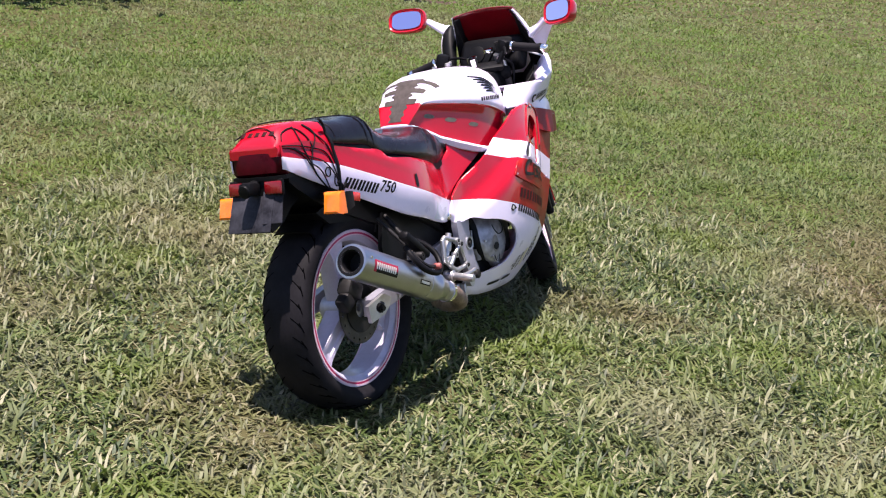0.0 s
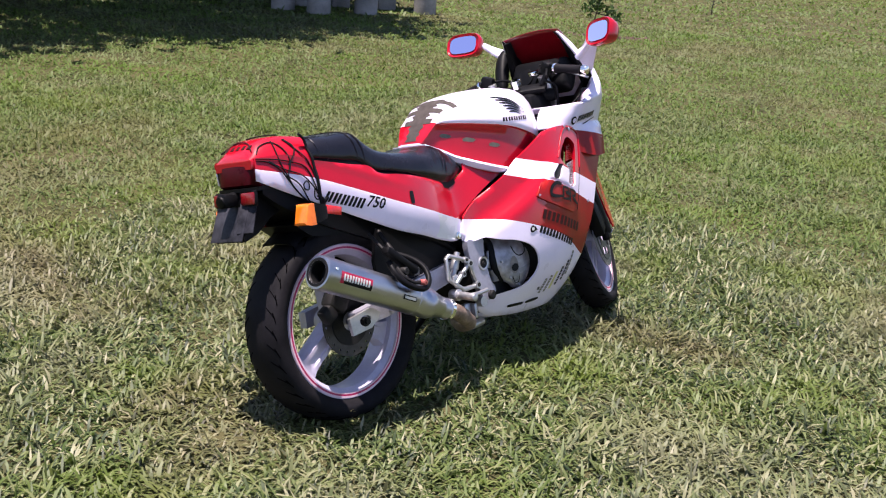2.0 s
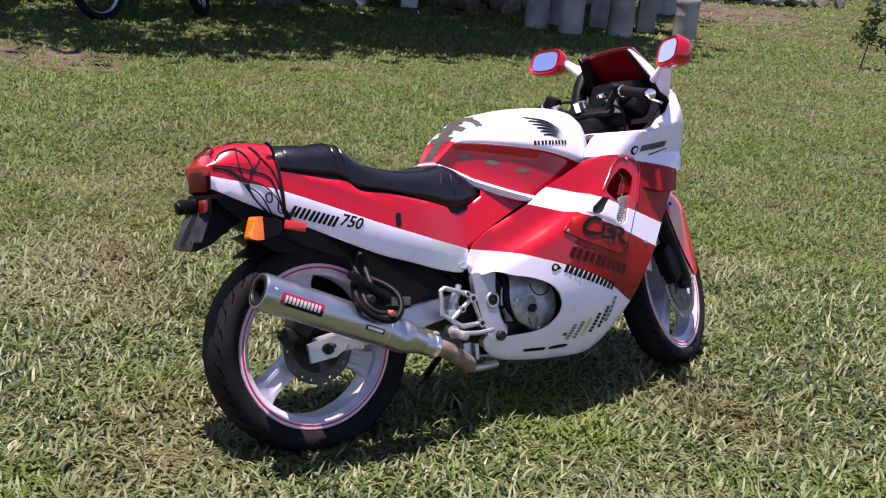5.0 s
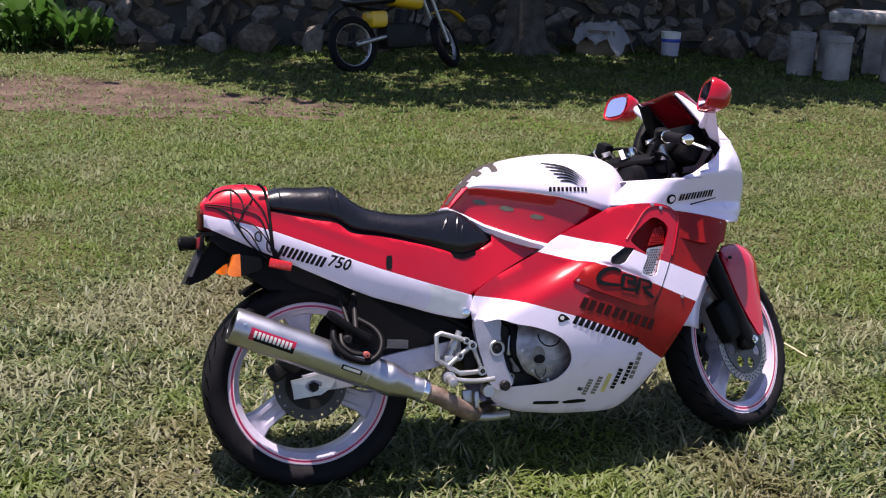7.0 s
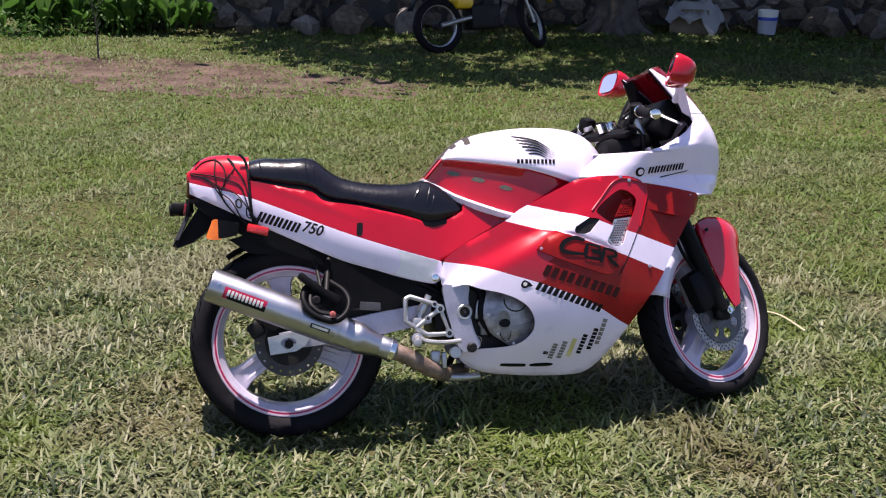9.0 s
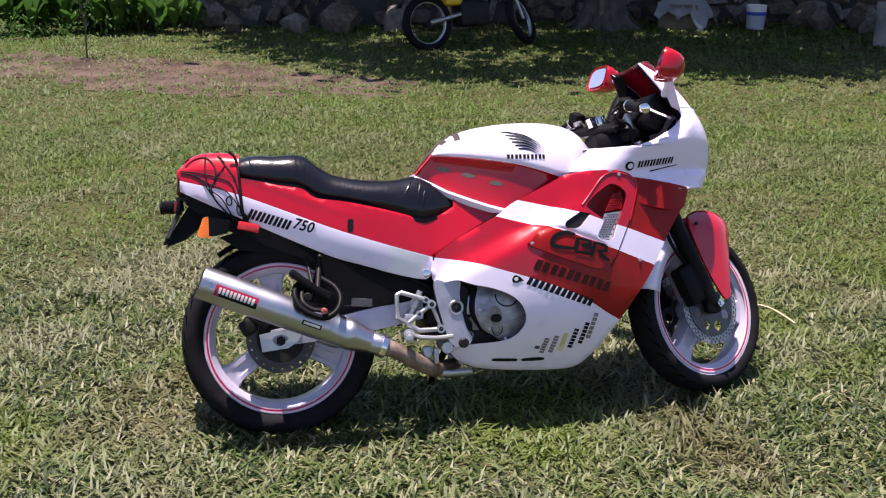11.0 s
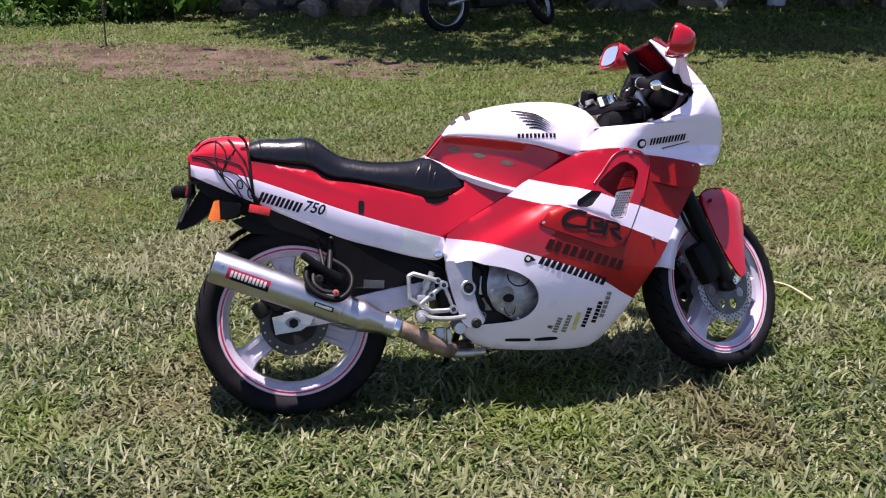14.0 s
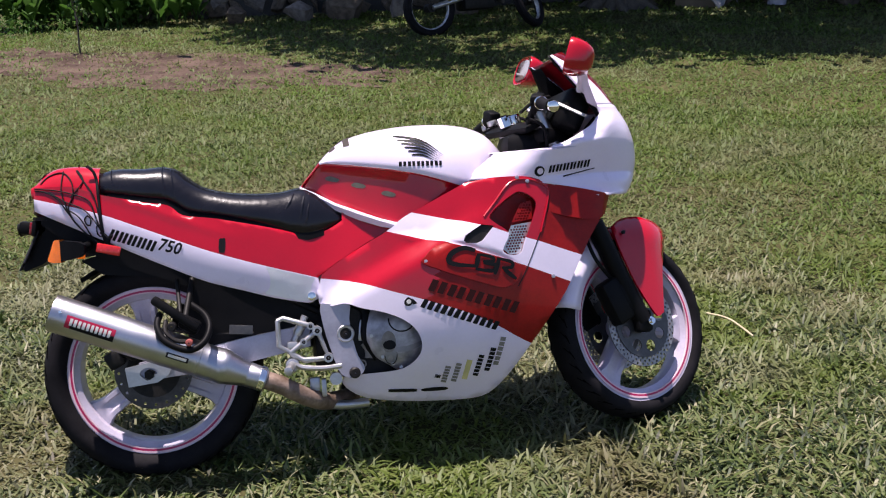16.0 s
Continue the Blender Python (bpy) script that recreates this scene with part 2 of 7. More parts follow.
def tube(pts, r, seg=10, taper=None, flat=1.0):
    """A round bar swept along pts; taper: its radius along the way."""
    p = [Vector(q) for q in pts]
    rows, side = [], None
    for i, q in enumerate(p):
        d = (p[min(i + 1, len(p) - 1)] - p[max(i - 1, 0)]).normalized()
        if side is None:
            side = d.orthogonal().normalized()
        side = (side - d * side.dot(d)).normalized()
        up = d.cross(side)
        rad = taper(i / (len(p) - 1)) if taper else r
        rows.append([q + (side * math.cos(a) + up * math.sin(a) * flat) * rad for a in (2 * math.pi * k / seg for k in range(seg))])
    return loft(rows, True, True)


def rbox(size, at=(0, 0, 0), bevel=0.005, turn=(0, 0, 0), seg=2):
    bm = bmesh.new()
    bmesh.ops.create_cube(bm, size=1)
    bmesh.ops.scale(bm, vec=size, verts=bm.verts)
    bmesh.ops.bevel(bm, geom=bm.edges[:], offset=min(bevel, min(size) * 0.45), segments=seg, affect="EDGES", profile=0.5)
    bmesh.ops.transform(bm, matrix=pose(*at, *turn), verts=bm.verts)
    return bm


def cyl(a, b, r, seg=20, r2=None, bevel=0.0):
    a, b = Vector(a), Vector(b)
    d = (b - a)
    bm = bmesh.new()
    bmesh.ops.create_cone(bm, cap_ends=True, segments=seg, radius1=r, radius2=r if r2 is None else r2, depth=d.length)
    if bevel:
        bmesh.ops.bevel(bm, geom=[e for e in bm.edges if any(len(f.verts) > 4 for f in e.link_faces)], offset=bevel, segments=2, affect="EDGES", profile=0.5)
    bmesh.ops.transform(bm, matrix=Matrix.Translation((a + b) / 2) @ d.to_track_quat("Z", "Y").to_matrix().to_4x4(), verts=bm.verts)
    return bm


def join(*bms):
    out = bmesh.new()
    for b in bms:
        me = bpy.data.meshes.new("tmp")
        b.to_mesh(me)
        b.free()
        out.from_mesh(me)
        bpy.data.meshes.remove(me)
    return out


def inside(x, z, poly):
    c = False
    j = len(poly) - 1
    for i in range(len(poly)):
        (xi, zi), (xj, zj) = poly[i][:2], poly[j][:2]
        if (zi > z) != (zj > z) and x < (xj - xi) * (z - zi) / (zj - zi) + xi:
            c = not c
        j = i
    return c


def flat_mesh(outline, holes=(), lines=(), step=0.0):
    """Triangles that fill an outline with holes; lines become edges too."""
    pts, edges = [], []

    def add(poly, closed=True):
        s = len(pts)
        pts.extend(Vector((p[0], p[1])) for p in poly)
        edges.extend((s + i, s + i + 1) for i in range(len(poly) - 1))
        if closed:
            edges.append((s + len(poly) - 1, s))
    add(outline)
    for q in holes:
        add(q)
    for q in lines:
        add(q, False)
    rails = np.array([(*pts[a], *pts[b]) for a, b in edges])

    def clear(x, z):
        """Whether a place keeps off all edges."""
        d = rails[:, 2:] - rails[:, :2]
        t = np.clip((((x, z) - rails[:, :2]) * d).sum(1) / np.maximum((d * d).sum(1), 1e-12), 0, 1)
        return np.hypot(*(rails[:, :2] + t[:, None] * d - (x, z)).T).min() > step * 0.45
    if step:
        xs, zs = [p[0] for p in outline], [p[1] for p in outline]
        for i, x in enumerate(np.arange(min(xs), max(xs), step)):
            for z in np.arange(min(zs) + (i % 2) * step / 2, max(zs), step):
                if inside(x, z, outline) and not any(inside(x, z, q) for q in holes) and clear(x, z):
                    pts.append(Vector((x, z)))
    vs, _, fs, *_ = geometry.delaunay_2d_cdt(pts, edges, [], 0, 1e-5)
    keep = []
    for f in fs:
        c = (vs[f[0]] + vs[f[1]] + vs[f[2]]) / 3
        if inside(c.x, c.y, outline) and not any(inside(c.x, c.y, q) for q in holes):
            keep.append(f)
    return vs, keep


def skin(outline, width, side=-1, holes=(), lines=(), paint=None, step=0.02, rim=0.0):
    """A body panel: its outline seen from the side, pushed out to the body's half width there."""
    vs, fs = flat_mesh(outline, holes, lines, step)
    bm = bmesh.new()
    bv = [bm.verts.new((v.x, side * width(v.x, v.y), v.y)) for v in vs]
    for f in fs:
        try:
            g = bm.faces.new([bv[i] for i in (f if side > 0 else reversed(f))])
        except ValueError:
            continue
        if paint:
            c = (vs[f[0]] + vs[f[1]] + vs[f[2]]) / 3
            g.material_index = paint(c.x, c.y)
    bmesh.ops.delete(bm, geom=[v for v in bm.verts if not v.link_faces], context="VERTS")
    if rim:
        r = bmesh.ops.extrude_edge_only(bm, edges=[e for e in bm.edges if len(e.link_faces) == 1])
        bmesh.ops.translate(bm, vec=(0, -side * rim, 0), verts=[g for g in r["geom"] if isinstance(g, bmesh.types.BMVert)])
    return bm


def plate(outline, y0, y1, holes=()):
    """A flat plate with holes, thick from y0 to y1."""
    vs, fs = flat_mesh(outline, holes)
    bm = bmesh.new()
    bv = [bm.verts.new((v.x, y0, v.y)) for v in vs]
    for f in fs:
        bm.faces.new([bv[i] for i in f])
    r = bmesh.ops.extrude_face_region(bm, geom=bm.faces[:])
    bmesh.ops.translate(bm, vec=(0, y1 - y0, 0), verts=[g for g in r["geom"] if isinstance(g, bmesh.types.BMVert)])
    return bm


def circle(cx, cz, r, n=16, a0=0.0):
    return [(cx + r * math.cos(a0 + 2 * math.pi * i / n), cz + r * math.sin(a0 + 2 * math.pi * i / n)) for i in range(n)]


def decal(polys, width, side=-1, lift=0.0015):
    """Flat shapes laid on a body panel."""
    bms = []
    for q in polys:
        bms.append(skin(q, lambda x, z: width(x, z) + lift, side, step=0.02))
    return join(*bms)


# ---- the motorcycle ----
HEADING, LEAN_LEFT = radians(64.2), radians(16.2)
fwd = Vector((math.cos(HEADING), math.sin(HEADING), 0))
left = Vector((-math.sin(HEADING), math.cos(HEADING), 0))
up_b = Vector((0, 0, 1)) * math.cos(LEAN_LEFT) + left * math.sin(LEAN_LEFT)
left_b = left * math.cos(LEAN_LEFT) - Vector((0, 0, 1)) * math.sin(LEAN_LEFT)
BIKE = Matrix((
    (fwd.x, left_b.x, up_b.x, -0.2089),
    (fwd.y, left_b.y, up_b.y, 3.2745),
    (fwd.z, left_b.z, up_b.z, -0.0327),
    (0, 0, 0, 1)))
RAKE, STEER_ANGLE = radians(24), radians(26)
STEER = Matrix.Translation((1.387, 0, 0.288)) @ Matrix.Rotation(STEER_ANGLE, 4, Vector((-math.sin(RAKE), 0, math.cos(RAKE)))) @ Matrix.Translation((-1.387, 0, -0.288))
REAR, FRONT = (-0.013, 0.0, 0.300), (1.442, 0.0, 0.312)

bike = thing("motorcycle", BIKE, "red and white sports motorcycle leaning on its side stand on grass", "motorcycle")


def steered(bm):
    bmesh.ops.transform(bm, matrix=STEER, verts=bm.verts)
    return bm


def same(bm):
    return bm


def tyre_profile(R, half, rim, n=9):
    pts = [(rim - 0.012, -half * 0.62), (rim + 0.004, -half * 0.80), (rim + 0.25 * (R - rim), -half * 0.97), (rim + 0.5 * (R - rim), -half), (rim + 0.68 * (R - rim), -half * 0.94)]
    crown = [(rim + 0.68 * (R - rim) + 0.32 * (R - rim) * math.cos(a), half * 0.94 * math.sin(a)) for a in np.linspace(-math.pi / 2, math.pi / 2, n)]
    return pts[:-1] + crown + [(r, -y) for r, y in reversed(pts[:-1])]


def make_wheel(centre, R, half, rimw, spokes, place, front, rim=0.2315):
    k = rim - 0.2315
    prof = [(0.222, -rimw), (0.2315, -rimw - 0.002), (0.2315, -rimw + 0.006), (0.224, -rimw + 0.012), (0.206, -rimw + 0.020), (0.203, -rimw + 0.03),
            (0.203, rimw - 0.03), (0.206, rimw - 0.020), (0.224, rimw - 0.012), (0.2315, rimw - 0.006), (0.2315, rimw + 0.002), (0.222, rimw), (0.214, rimw - 0.003), (0.203, rimw - 0.010),
            (0.193, rimw - 0.016), (0.190, rimw - 0.030), (0.190, -rimw + 0.030), (0.193, -rimw + 0.016), (0.203, -rimw + 0.010), (0.214, -rimw + 0.003)]
    wheel = part("wheel", place(lathe([(r + k, y) for r, y in prof], 96, centre)), WHEEL, bike, "white three-spoke cast wheel with a red rim stripe")
    tyre = part("tyre", place(lathe(tyre_profile(R, half, rim - 0.0035), 96, centre)), RUBBER, wheel, "worn black rubber tyre")
    for s in (-1, 1):
        for r0, r1, m in ((0.2085, 0.2118, PINKGLARE), (0.2118, 0.2178, STRIPE), (0.2178, 0.2235, PINKGLARE)):
            y = s * (rimw + 0.0034)
            part("rim_stripe", place(lathe([(r0 + k, y - s * 0.005), (r1 + k, y - s * 0.005), (r1 + k, y), (r0 + k, y)], 96, centre)), m, wheel, "thin ring of the red rim stripe and its painted pink glare")
    # broad cast spokes that flare at the rim, each with a shallow channel down the face
    for a in spokes:
        turn = Matrix.Translation(centre) @ Matrix.Rotation(-radians(a), 4, "Y")
        rows = []
        for r in np.linspace(0.034, 0.196 + k, 12):
            q = (r - 0.034) / (0.162 + k)
            hz = 0.029 + 0.004 * q + 0.020 * max(0.0, q - 0.72) ** 2 / 0.078
            hy, dip = 0.034 - 0.008 * q, 0.007 * math.sin(math.pi * min(1.0, q * 1.15)) ** 0.6
            half_ring = [(-hz, -hy + 0.010), (-hz * 0.88, -hy), (-hz * 0.50, -hy), (-hz * 0.36, -hy + dip), (hz * 0.36, -hy + dip), (hz * 0.50, -hy), (hz * 0.88, -hy), (hz, -hy + 0.010)]
            rows.append([(r, y, z) for z, y in half_ring] + [(r, -y, z) for z, y in reversed(half_ring)])
        bm = loft(rows, True)
        bmesh.ops.transform(bm, matrix=turn, verts=bm.verts)
        part("spoke", place(bm), WHEEL, wheel, "", 30)
    part("hub", place(lathe([(0.012, -0.062), (0.036, -0.060), (0.042, -0.05), (0.045, 0), (0.042, 0.05), (0.036, 0.060), (0.012, 0.062)], 40, centre)), WHEEL if front else SILVER, wheel)
    # tread grooves at the shoulders
    bms = []
    for i in range(36):
        for s in (-1, 1):
            a0 = 2 * math.pi * (i + 0.5 * (s > 0)) / 36
            for u in (0.0, 1.0):
                pts = []
                for k in range(5):
                    t = k / 4
                    ang = a0 + 0.10 * t + u * 0.045
                    th = (0.52 + 0.62 * t) * s if u == 0 else (0.95 + 0.3 * t) * s
                    rr = rim + 0.68 * (R - rim) + 0.32 * (R - rim) * math.cos(th) - 0.0008
                    pts.append((centre[0] + rr * math.cos(ang), half * 0.945 * math.sin(th), centre[2] + rr * math.sin(ang)))
                bms.append(tube(pts, 0.0015, 4))
    part("tread_groove", place(join(*bms)), GROOVE, tyre, "fine tread grooves")["kind"] = "stuff"
    return wheel


def brake_disc(centre, y, r0, r1, rows, n, place, wheel, label, steel, carrier):
    holes = []
    for k, r in enumerate(rows):
        for i in range(n):
            a = 2 * math.pi * (i + 0.5 * k) / n
            holes.append(circle(r * math.cos(a), r * math.sin(a), 0.0042, 7))
    bm = plate(circle(0, 0, r1, 90), y - 0.0025, y + 0.0025, [circle(0, 0, r0, 72)] + holes)
    bmesh.ops.translate(bm, vec=centre, verts=bm.verts)
    disc = part("brake_disc", place(bm), steel, wheel, label)
    windows = [circle(0.073 * math.cos(a), 0.073 * math.sin(a), 0.0185 if r0 > 0.1 else 0.013, 12) for a in np.linspace(0.3, 2 * math.pi + 0.3, 8, endpoint=False)] if r0 > 0.1 else []
    bm = plate(circle(0, 0, r0 + 0.004, 60), y - 0.006, y - 0.003, [circle(0, 0, 0.03, 24)] + windows)
    bmesh.ops.translate(bm, vec=centre, verts=bm.verts)
    part("disc_carrier", place(bm), carrier, disc)
    return disc


rear_wheel = make_wheel(REAR, 0.313, 0.080, 0.058, (96, 216, 336), same, False, 0.2480)
front_wheel = make_wheel(FRONT, 0.287, 0.053, 0.041, (113, 233, 353), steered, True, 0.2365)
brake_disc(REAR, -0.066, 0.072, 0.110, (0.098,), 20, same, rear_wheel, "worn dark rear brake disc with a row of holes", DISC, DARK)
for s in (-1, 1):
    brake_disc(FRONT, s * 0.068, 0.101, 0.132, (0.107, 0.1165, 0.126), 40, steered, front_wheel, "perforated steel front brake disc", mat("front_disc_steel", (0.30, 0.29, 0.30), 0.4, metal=0.7, var=0.25, scale=30), mat("grey_disc_carrier", (0.085, 0.083, 0.09), 0.45, metal=0.4, var=0.3, scale=30))

# fuel tank: white crown over red knee panels
t_top = curve1((0.445, 0.812), (0.478, 0.850), (0.514, 0.890), (0.562, 0.931), (0.62, 0.951), (0.70, 0.965), (0.814, 0.971), (0.90, 0.966), (0.96, 0.953), (1.01, 0.928), (1.05, 0.885))
t_line = curve1((0.445, 0.876), (0.55, 0.867), (0.627, 0.854), (0.775, 0.822), (0.886, 0.786), (1.05, 0.735))
t_low = curve1((0.445, 0.800), (0.537, 0.742), (0.62, 0.708), (0.702, 0.676), (0.80, 0.690), (0.912, 0.740), (1.05, 0.80))
t_wide = curve1((0.445, 0.055), (0.50, 0.086), (0.544, 0.104), (0.62, 0.150), (0.70, 0.190), (0.80, 0.208), (0.90, 0.196), (0.98, 0.150), (1.05, 0.075))
rows = []
for x in np.linspace(0.445, 1.05, 34):
    zt = t_top(x)
    zl, zb, w = min(t_line(x), zt - 0.006), t_low(x), t_wide(x)
    zb = min(zb, zl - 0.01)
    d = zt - zl
    half = [(w - 0.014, zb), (w - 0.015, zb + 0.33 * (zl - zb)), (w - 0.014, zb + 0.75 * (zl - zb)), (w - 0.012, zl - 0.007), (w - 0.003, zl - 0.003), (w, zl), (w * 1.0, zl + 0.12 * d), (w * 0.985, zl + 0.30 * d),
            (w * 0.94, zl + 0.50 * d), (w * 0.86, zl + 0.68 * d), (w * 0.74, zl + 0.82 * d), (w * 0.57, zl + 0.92 * d), (w * 0.36, zl + 0.975 * d), (w * 0.15, zl + 0.996 * d)]
    rows.append([(x, -y, z) for y, z in half] + [(x, 0, zt)] + [(x, y, z) for y, z in reversed(half)])
tank = part("fuel_tank", loft(rows, True, True, lambda i, j: 0 if 4 <= j <= 23 and t_top(0.445 + (i + 1) * 0.605 / 33) > 0.876 else 1), [WHITE, RED], bike, "white and red painted fuel tank", smooth=60)


def tank_w(x, z):
    zt = t_top(x)
    zl, w = min(t_line(x), zt - 0.006), t_wide(x)
    if z < zl:
        zb = min(t_low(x), zl - 0.01)
        return np.interp((z - zb) / (zl - zb), (0, 0.33, 0.75, 0.97), (w - 0.014, w - 0.015, w - 0.014, w - 0.012))
    return np.interp((z - zl) / (zt - zl), (0, 0.12, 0.3, 0.5, 0.68, 0.82, 0.92, 0.975, 1), [w * k for k in (1, 1, 0.985, 0.94, 0.86, 0.74, 0.57, 0.36, 0)])


# seat: a raised pillion pad, a step and a dished rider's seat
s_top = curve1((-0.135, 0.872), (-0.10, 0.884), (0.0, 0.885), (0.06, 0.886), (0.092, 0.876), (0.122, 0.850), (0.158, 0.825), (0.205, 0.809), (0.293, 0.796), (0.38, 0.795), (0.45, 0.803), (0.50, 0.780), (0.562, 0.722))
s_low = curve1((-0.135, 0.818), (0.0, 0.792), (0.07, 0.777), (0.11, 0.748), (0.20, 0.728), (0.35, 0.692), (0.455, 0.662), (0.51, 0.676), (0.562, 0.700))
s_wide = curve1((-0.135, 0.112), (-0.05, 0.128), (0.06, 0.138), (0.14, 0.146), (0.25, 0.158), (0.35, 0.160), (0.45, 0.145), (0.52, 0.130), (0.562, 0.118))
rows = []
for x in np.linspace(-0.135, 0.562, 46):
    zt, zb, w = s_top(x), s_low(x), s_wide(x)
    d = zt - zb
    half = [(w * 0.93, zb), (w * 0.99, zb + 0.1 * d), (w, zb + 0.3 * d), (w * 0.975, zb + 0.52 * d), (w * 0.90, zb + 0.74 * d), (w * 0.76, zb + 0.90 * d), (w * 0.55, zb + 0.98 * d), (w * 0.28, zt)]
    rows.append([(x, -y, z) for y, z in half] + [(x, 0, zt)] + [(x, y, z) for y, z in reversed(half)])
seat = part("seat", loft(rows, True, True), VINYL, bike, "black vinyl seat with a stepped pillion pad", smooth=70)
for x0 in (0.078, 0.052, -0.09):
    zt, zb, w = s_top(x0), s_low(x0), s_wide(x0)
    d = zt - zb
    pts = [(x0 + 0.012 * (1 - z), sg * (y * w + 0.0006), zb + z * d + (0.0008 if y < 0.3 else 0)) for sg, seq in ((-1, 1), (1, -1)) for y, z in [(0.99, 0.1), (1, 0.3), (0.975, 0.52), (0.90, 0.74), (0.76, 0.90), (0.55, 0.98), (0.28, 1.0)][::seq]]
    part("seam", tube(spline(pts, 3), 0.0022, 6), VINYL, seat, "stitched seam")

for x0, x1, v0, v1 in ((0.430, 0.452, 0.30, 0.86), (0.446, 0.462, 0.22, 0.66), (0.392, 0.424, 0.52, 0.92)):
    pts = []
    for k in range(7):
        x, v = x0 + (x1 - x0) * k / 6, v0 + (v1 - v0) * k / 6
        pts.append((x, -s_wide(x) * np.interp(v, (0.1, 0.3, 0.52, 0.74, 0.90, 0.98), (0.99, 1, 0.975, 0.90, 0.76, 0.55)) + 0.001, s_low(x) + v * (s_top(x) - s_low(x))))
    part("crease", tube(pts, 0.004, 8, lambda t: 0.0012 + 0.0036 * math.sin(math.pi * t)), VINYL, seat, "stretched crease in the vinyl")
part("seat_pan", loft([[(x, -s_wide(x) * 0.97, s_low(x) + 0.01), (x, -s_wide(x) * 0.99, s_low(x) - 0.012), (x, s_wide(x) * 0.99, s_low(x) - 0.012), (x, s_wide(x) * 0.97, s_low(x) + 0.01)] for x in np.linspace(-0.10, 0.50, 14)], True), BLACK, seat, "black seat pan")

# tail side panels, red over white
p_wide = curve1((-0.31, 0.094), (-0.2, 0.118), (-0.1, 0.145), (0.0, 0.168), (0.1, 0.188), (0.2, 0.202), (0.3, 0.196), (0.4, 0.172), (0.475, 0.156), (0.6, 0.186), (0.72, 0.236))
p_stripe = curve1((-0.31, 0.815), (-0.126, 0.762), (-0.007, 0.714), (0.165, 0.642), (0.342, 0.581), (0.48, 0.538), (0.72, 0.45))


def panel_w(x, z):
    d = z - p_stripe(x)
    ridge = 0.0045 * math.exp(-((d - 0.062) / 0.011) ** 2) * max(0.0, min(1.0, (0.30 - x) / 0.2)) * max(0.0, min(1.0, (x + 0.31) / 0.05))
    return p_wide(x) - (2.2 * d * d if d < 0 else 0.15 * d + 0.25 * d * d) + ridge


low_edge = spline([(-0.305, 0.779), (-0.18, 0.716), (-0.096, 0.675), (-0.011, 0.633), (0.066, 0.596), (0.161, 0.553), (0.267, 0.519), (0.339, 0.495), (0.42, 0.474), (0.452, 0.470)], 4)
front_edge = spline([(0.470, 0.480), (0.476, 0.51), (0.474, 0.542)], 3) + spline([(0.522, 0.576), (0.599, 0.621), (0.675, 0.662), (0.702, 0.680)], 3)
top_edge = [(0.66, 0.703), (0.60, 0.726), (0.556, 0.745)] + spline([(0.553, 0.700), (0.51, 0.676), (0.455, 0.664), (0.35, 0.692), (0.20, 0.727), (0.11, 0.742), (0.07, 0.772), (0.0, 0.786), (-0.131, 0.818), (-0.20, 0.842), (-0.303, 0.845)], 4)
stripe = [(x, p_stripe(x)) for x in np.linspace(-0.304, 0.474, 30)]
for side in (-1, 1):
    sp = part("side_panel", skin(low_edge + front_edge + top_edge, panel_w, side, (), [stripe], lambda x, z: 0 if z > p_stripe(x) else 1, 0.012, 0.006), [RED, WHITE], bike,
              "glossy tail side panel, red over white", 75)
    if side < 0:
        right_panel = sp
for side in (-1, 1):
    part("panel_shoulder", loft([[(x, side * (panel_w(x, z) - 0.003), z - 0.002), (x, side * (t_wide(x) - 0.012), t_low(x) - 0.006)] for x, z in ((0.545, 0.742), (0.556, 0.744), (0.60, 0.726), (0.66, 0.703), (0.700, 0.682))]), RED, right_panel if side < 0 else sp, "", 60, 0.003)
# lighter patch in the stripe, the fastening bolt and the lock slot
part("repair_patch", decal([[(0.330, 0.583), (0.465, 0.541), (0.462, 0.476), (0.42, 0.4775), (0.322, 0.505)]], panel_w, -1, 0.0008), mat("lighter_white_paint", (0.86, 0.85, 0.88), 0.28, var=0.03, coat=0.5), right_panel)
part("bolt", join(cyl((0.452, -0.150, 0.489), (0.452, -0.160, 0.489), 0.0125, 20, bevel=0.002), cyl((0.452, -0.160, 0.489), (0.452, -0.165, 0.489), 0.007, 6)), CHROME, right_panel, "chrome fastening bolt")
part("lock_slot", decal([spline([(0.205, 0.668), (0.214, 0.671), (0.222, 0.668), (0.219, 0.636), (0.211, 0.631), (0.202, 0.636)], 3, True)], panel_w), INK, right_panel, "black lock slot")


def letter_bars(x0, z0, x1, z1, height, count, slant=0.2, gap=0.2):
    """A row of plain upright bars, two to a letter, in place of a brand word."""
    polys = []
    ux, uz = (x1 - x0), (z1 - z0)
    n = math.hypot(ux, uz)
    ux, uz = ux / n, uz / n
    vx, vz = -uz + slant * ux, ux + slant * uz
    for i in range(count):
        c = n / count
        for a, b in ((i * c, (i + 0.33) * c), ((i + 0.48) * c, (i + 1 - gap) * c)):
            polys.append([(x0 + ux * a, z0 + uz * a), (x0 + ux * b, z0 + uz * b), (x0 + ux * b + vx * height, z0 + uz * b + vz * height), (x0 + ux * a + vx * height, z0 + uz * a + vz * height)])
    return polys


def bars(name, polys, width, material, parent, label, lift=0.0015):
    for q in polys:
        part(name, decal([q], width, -1, lift), material, parent, label)


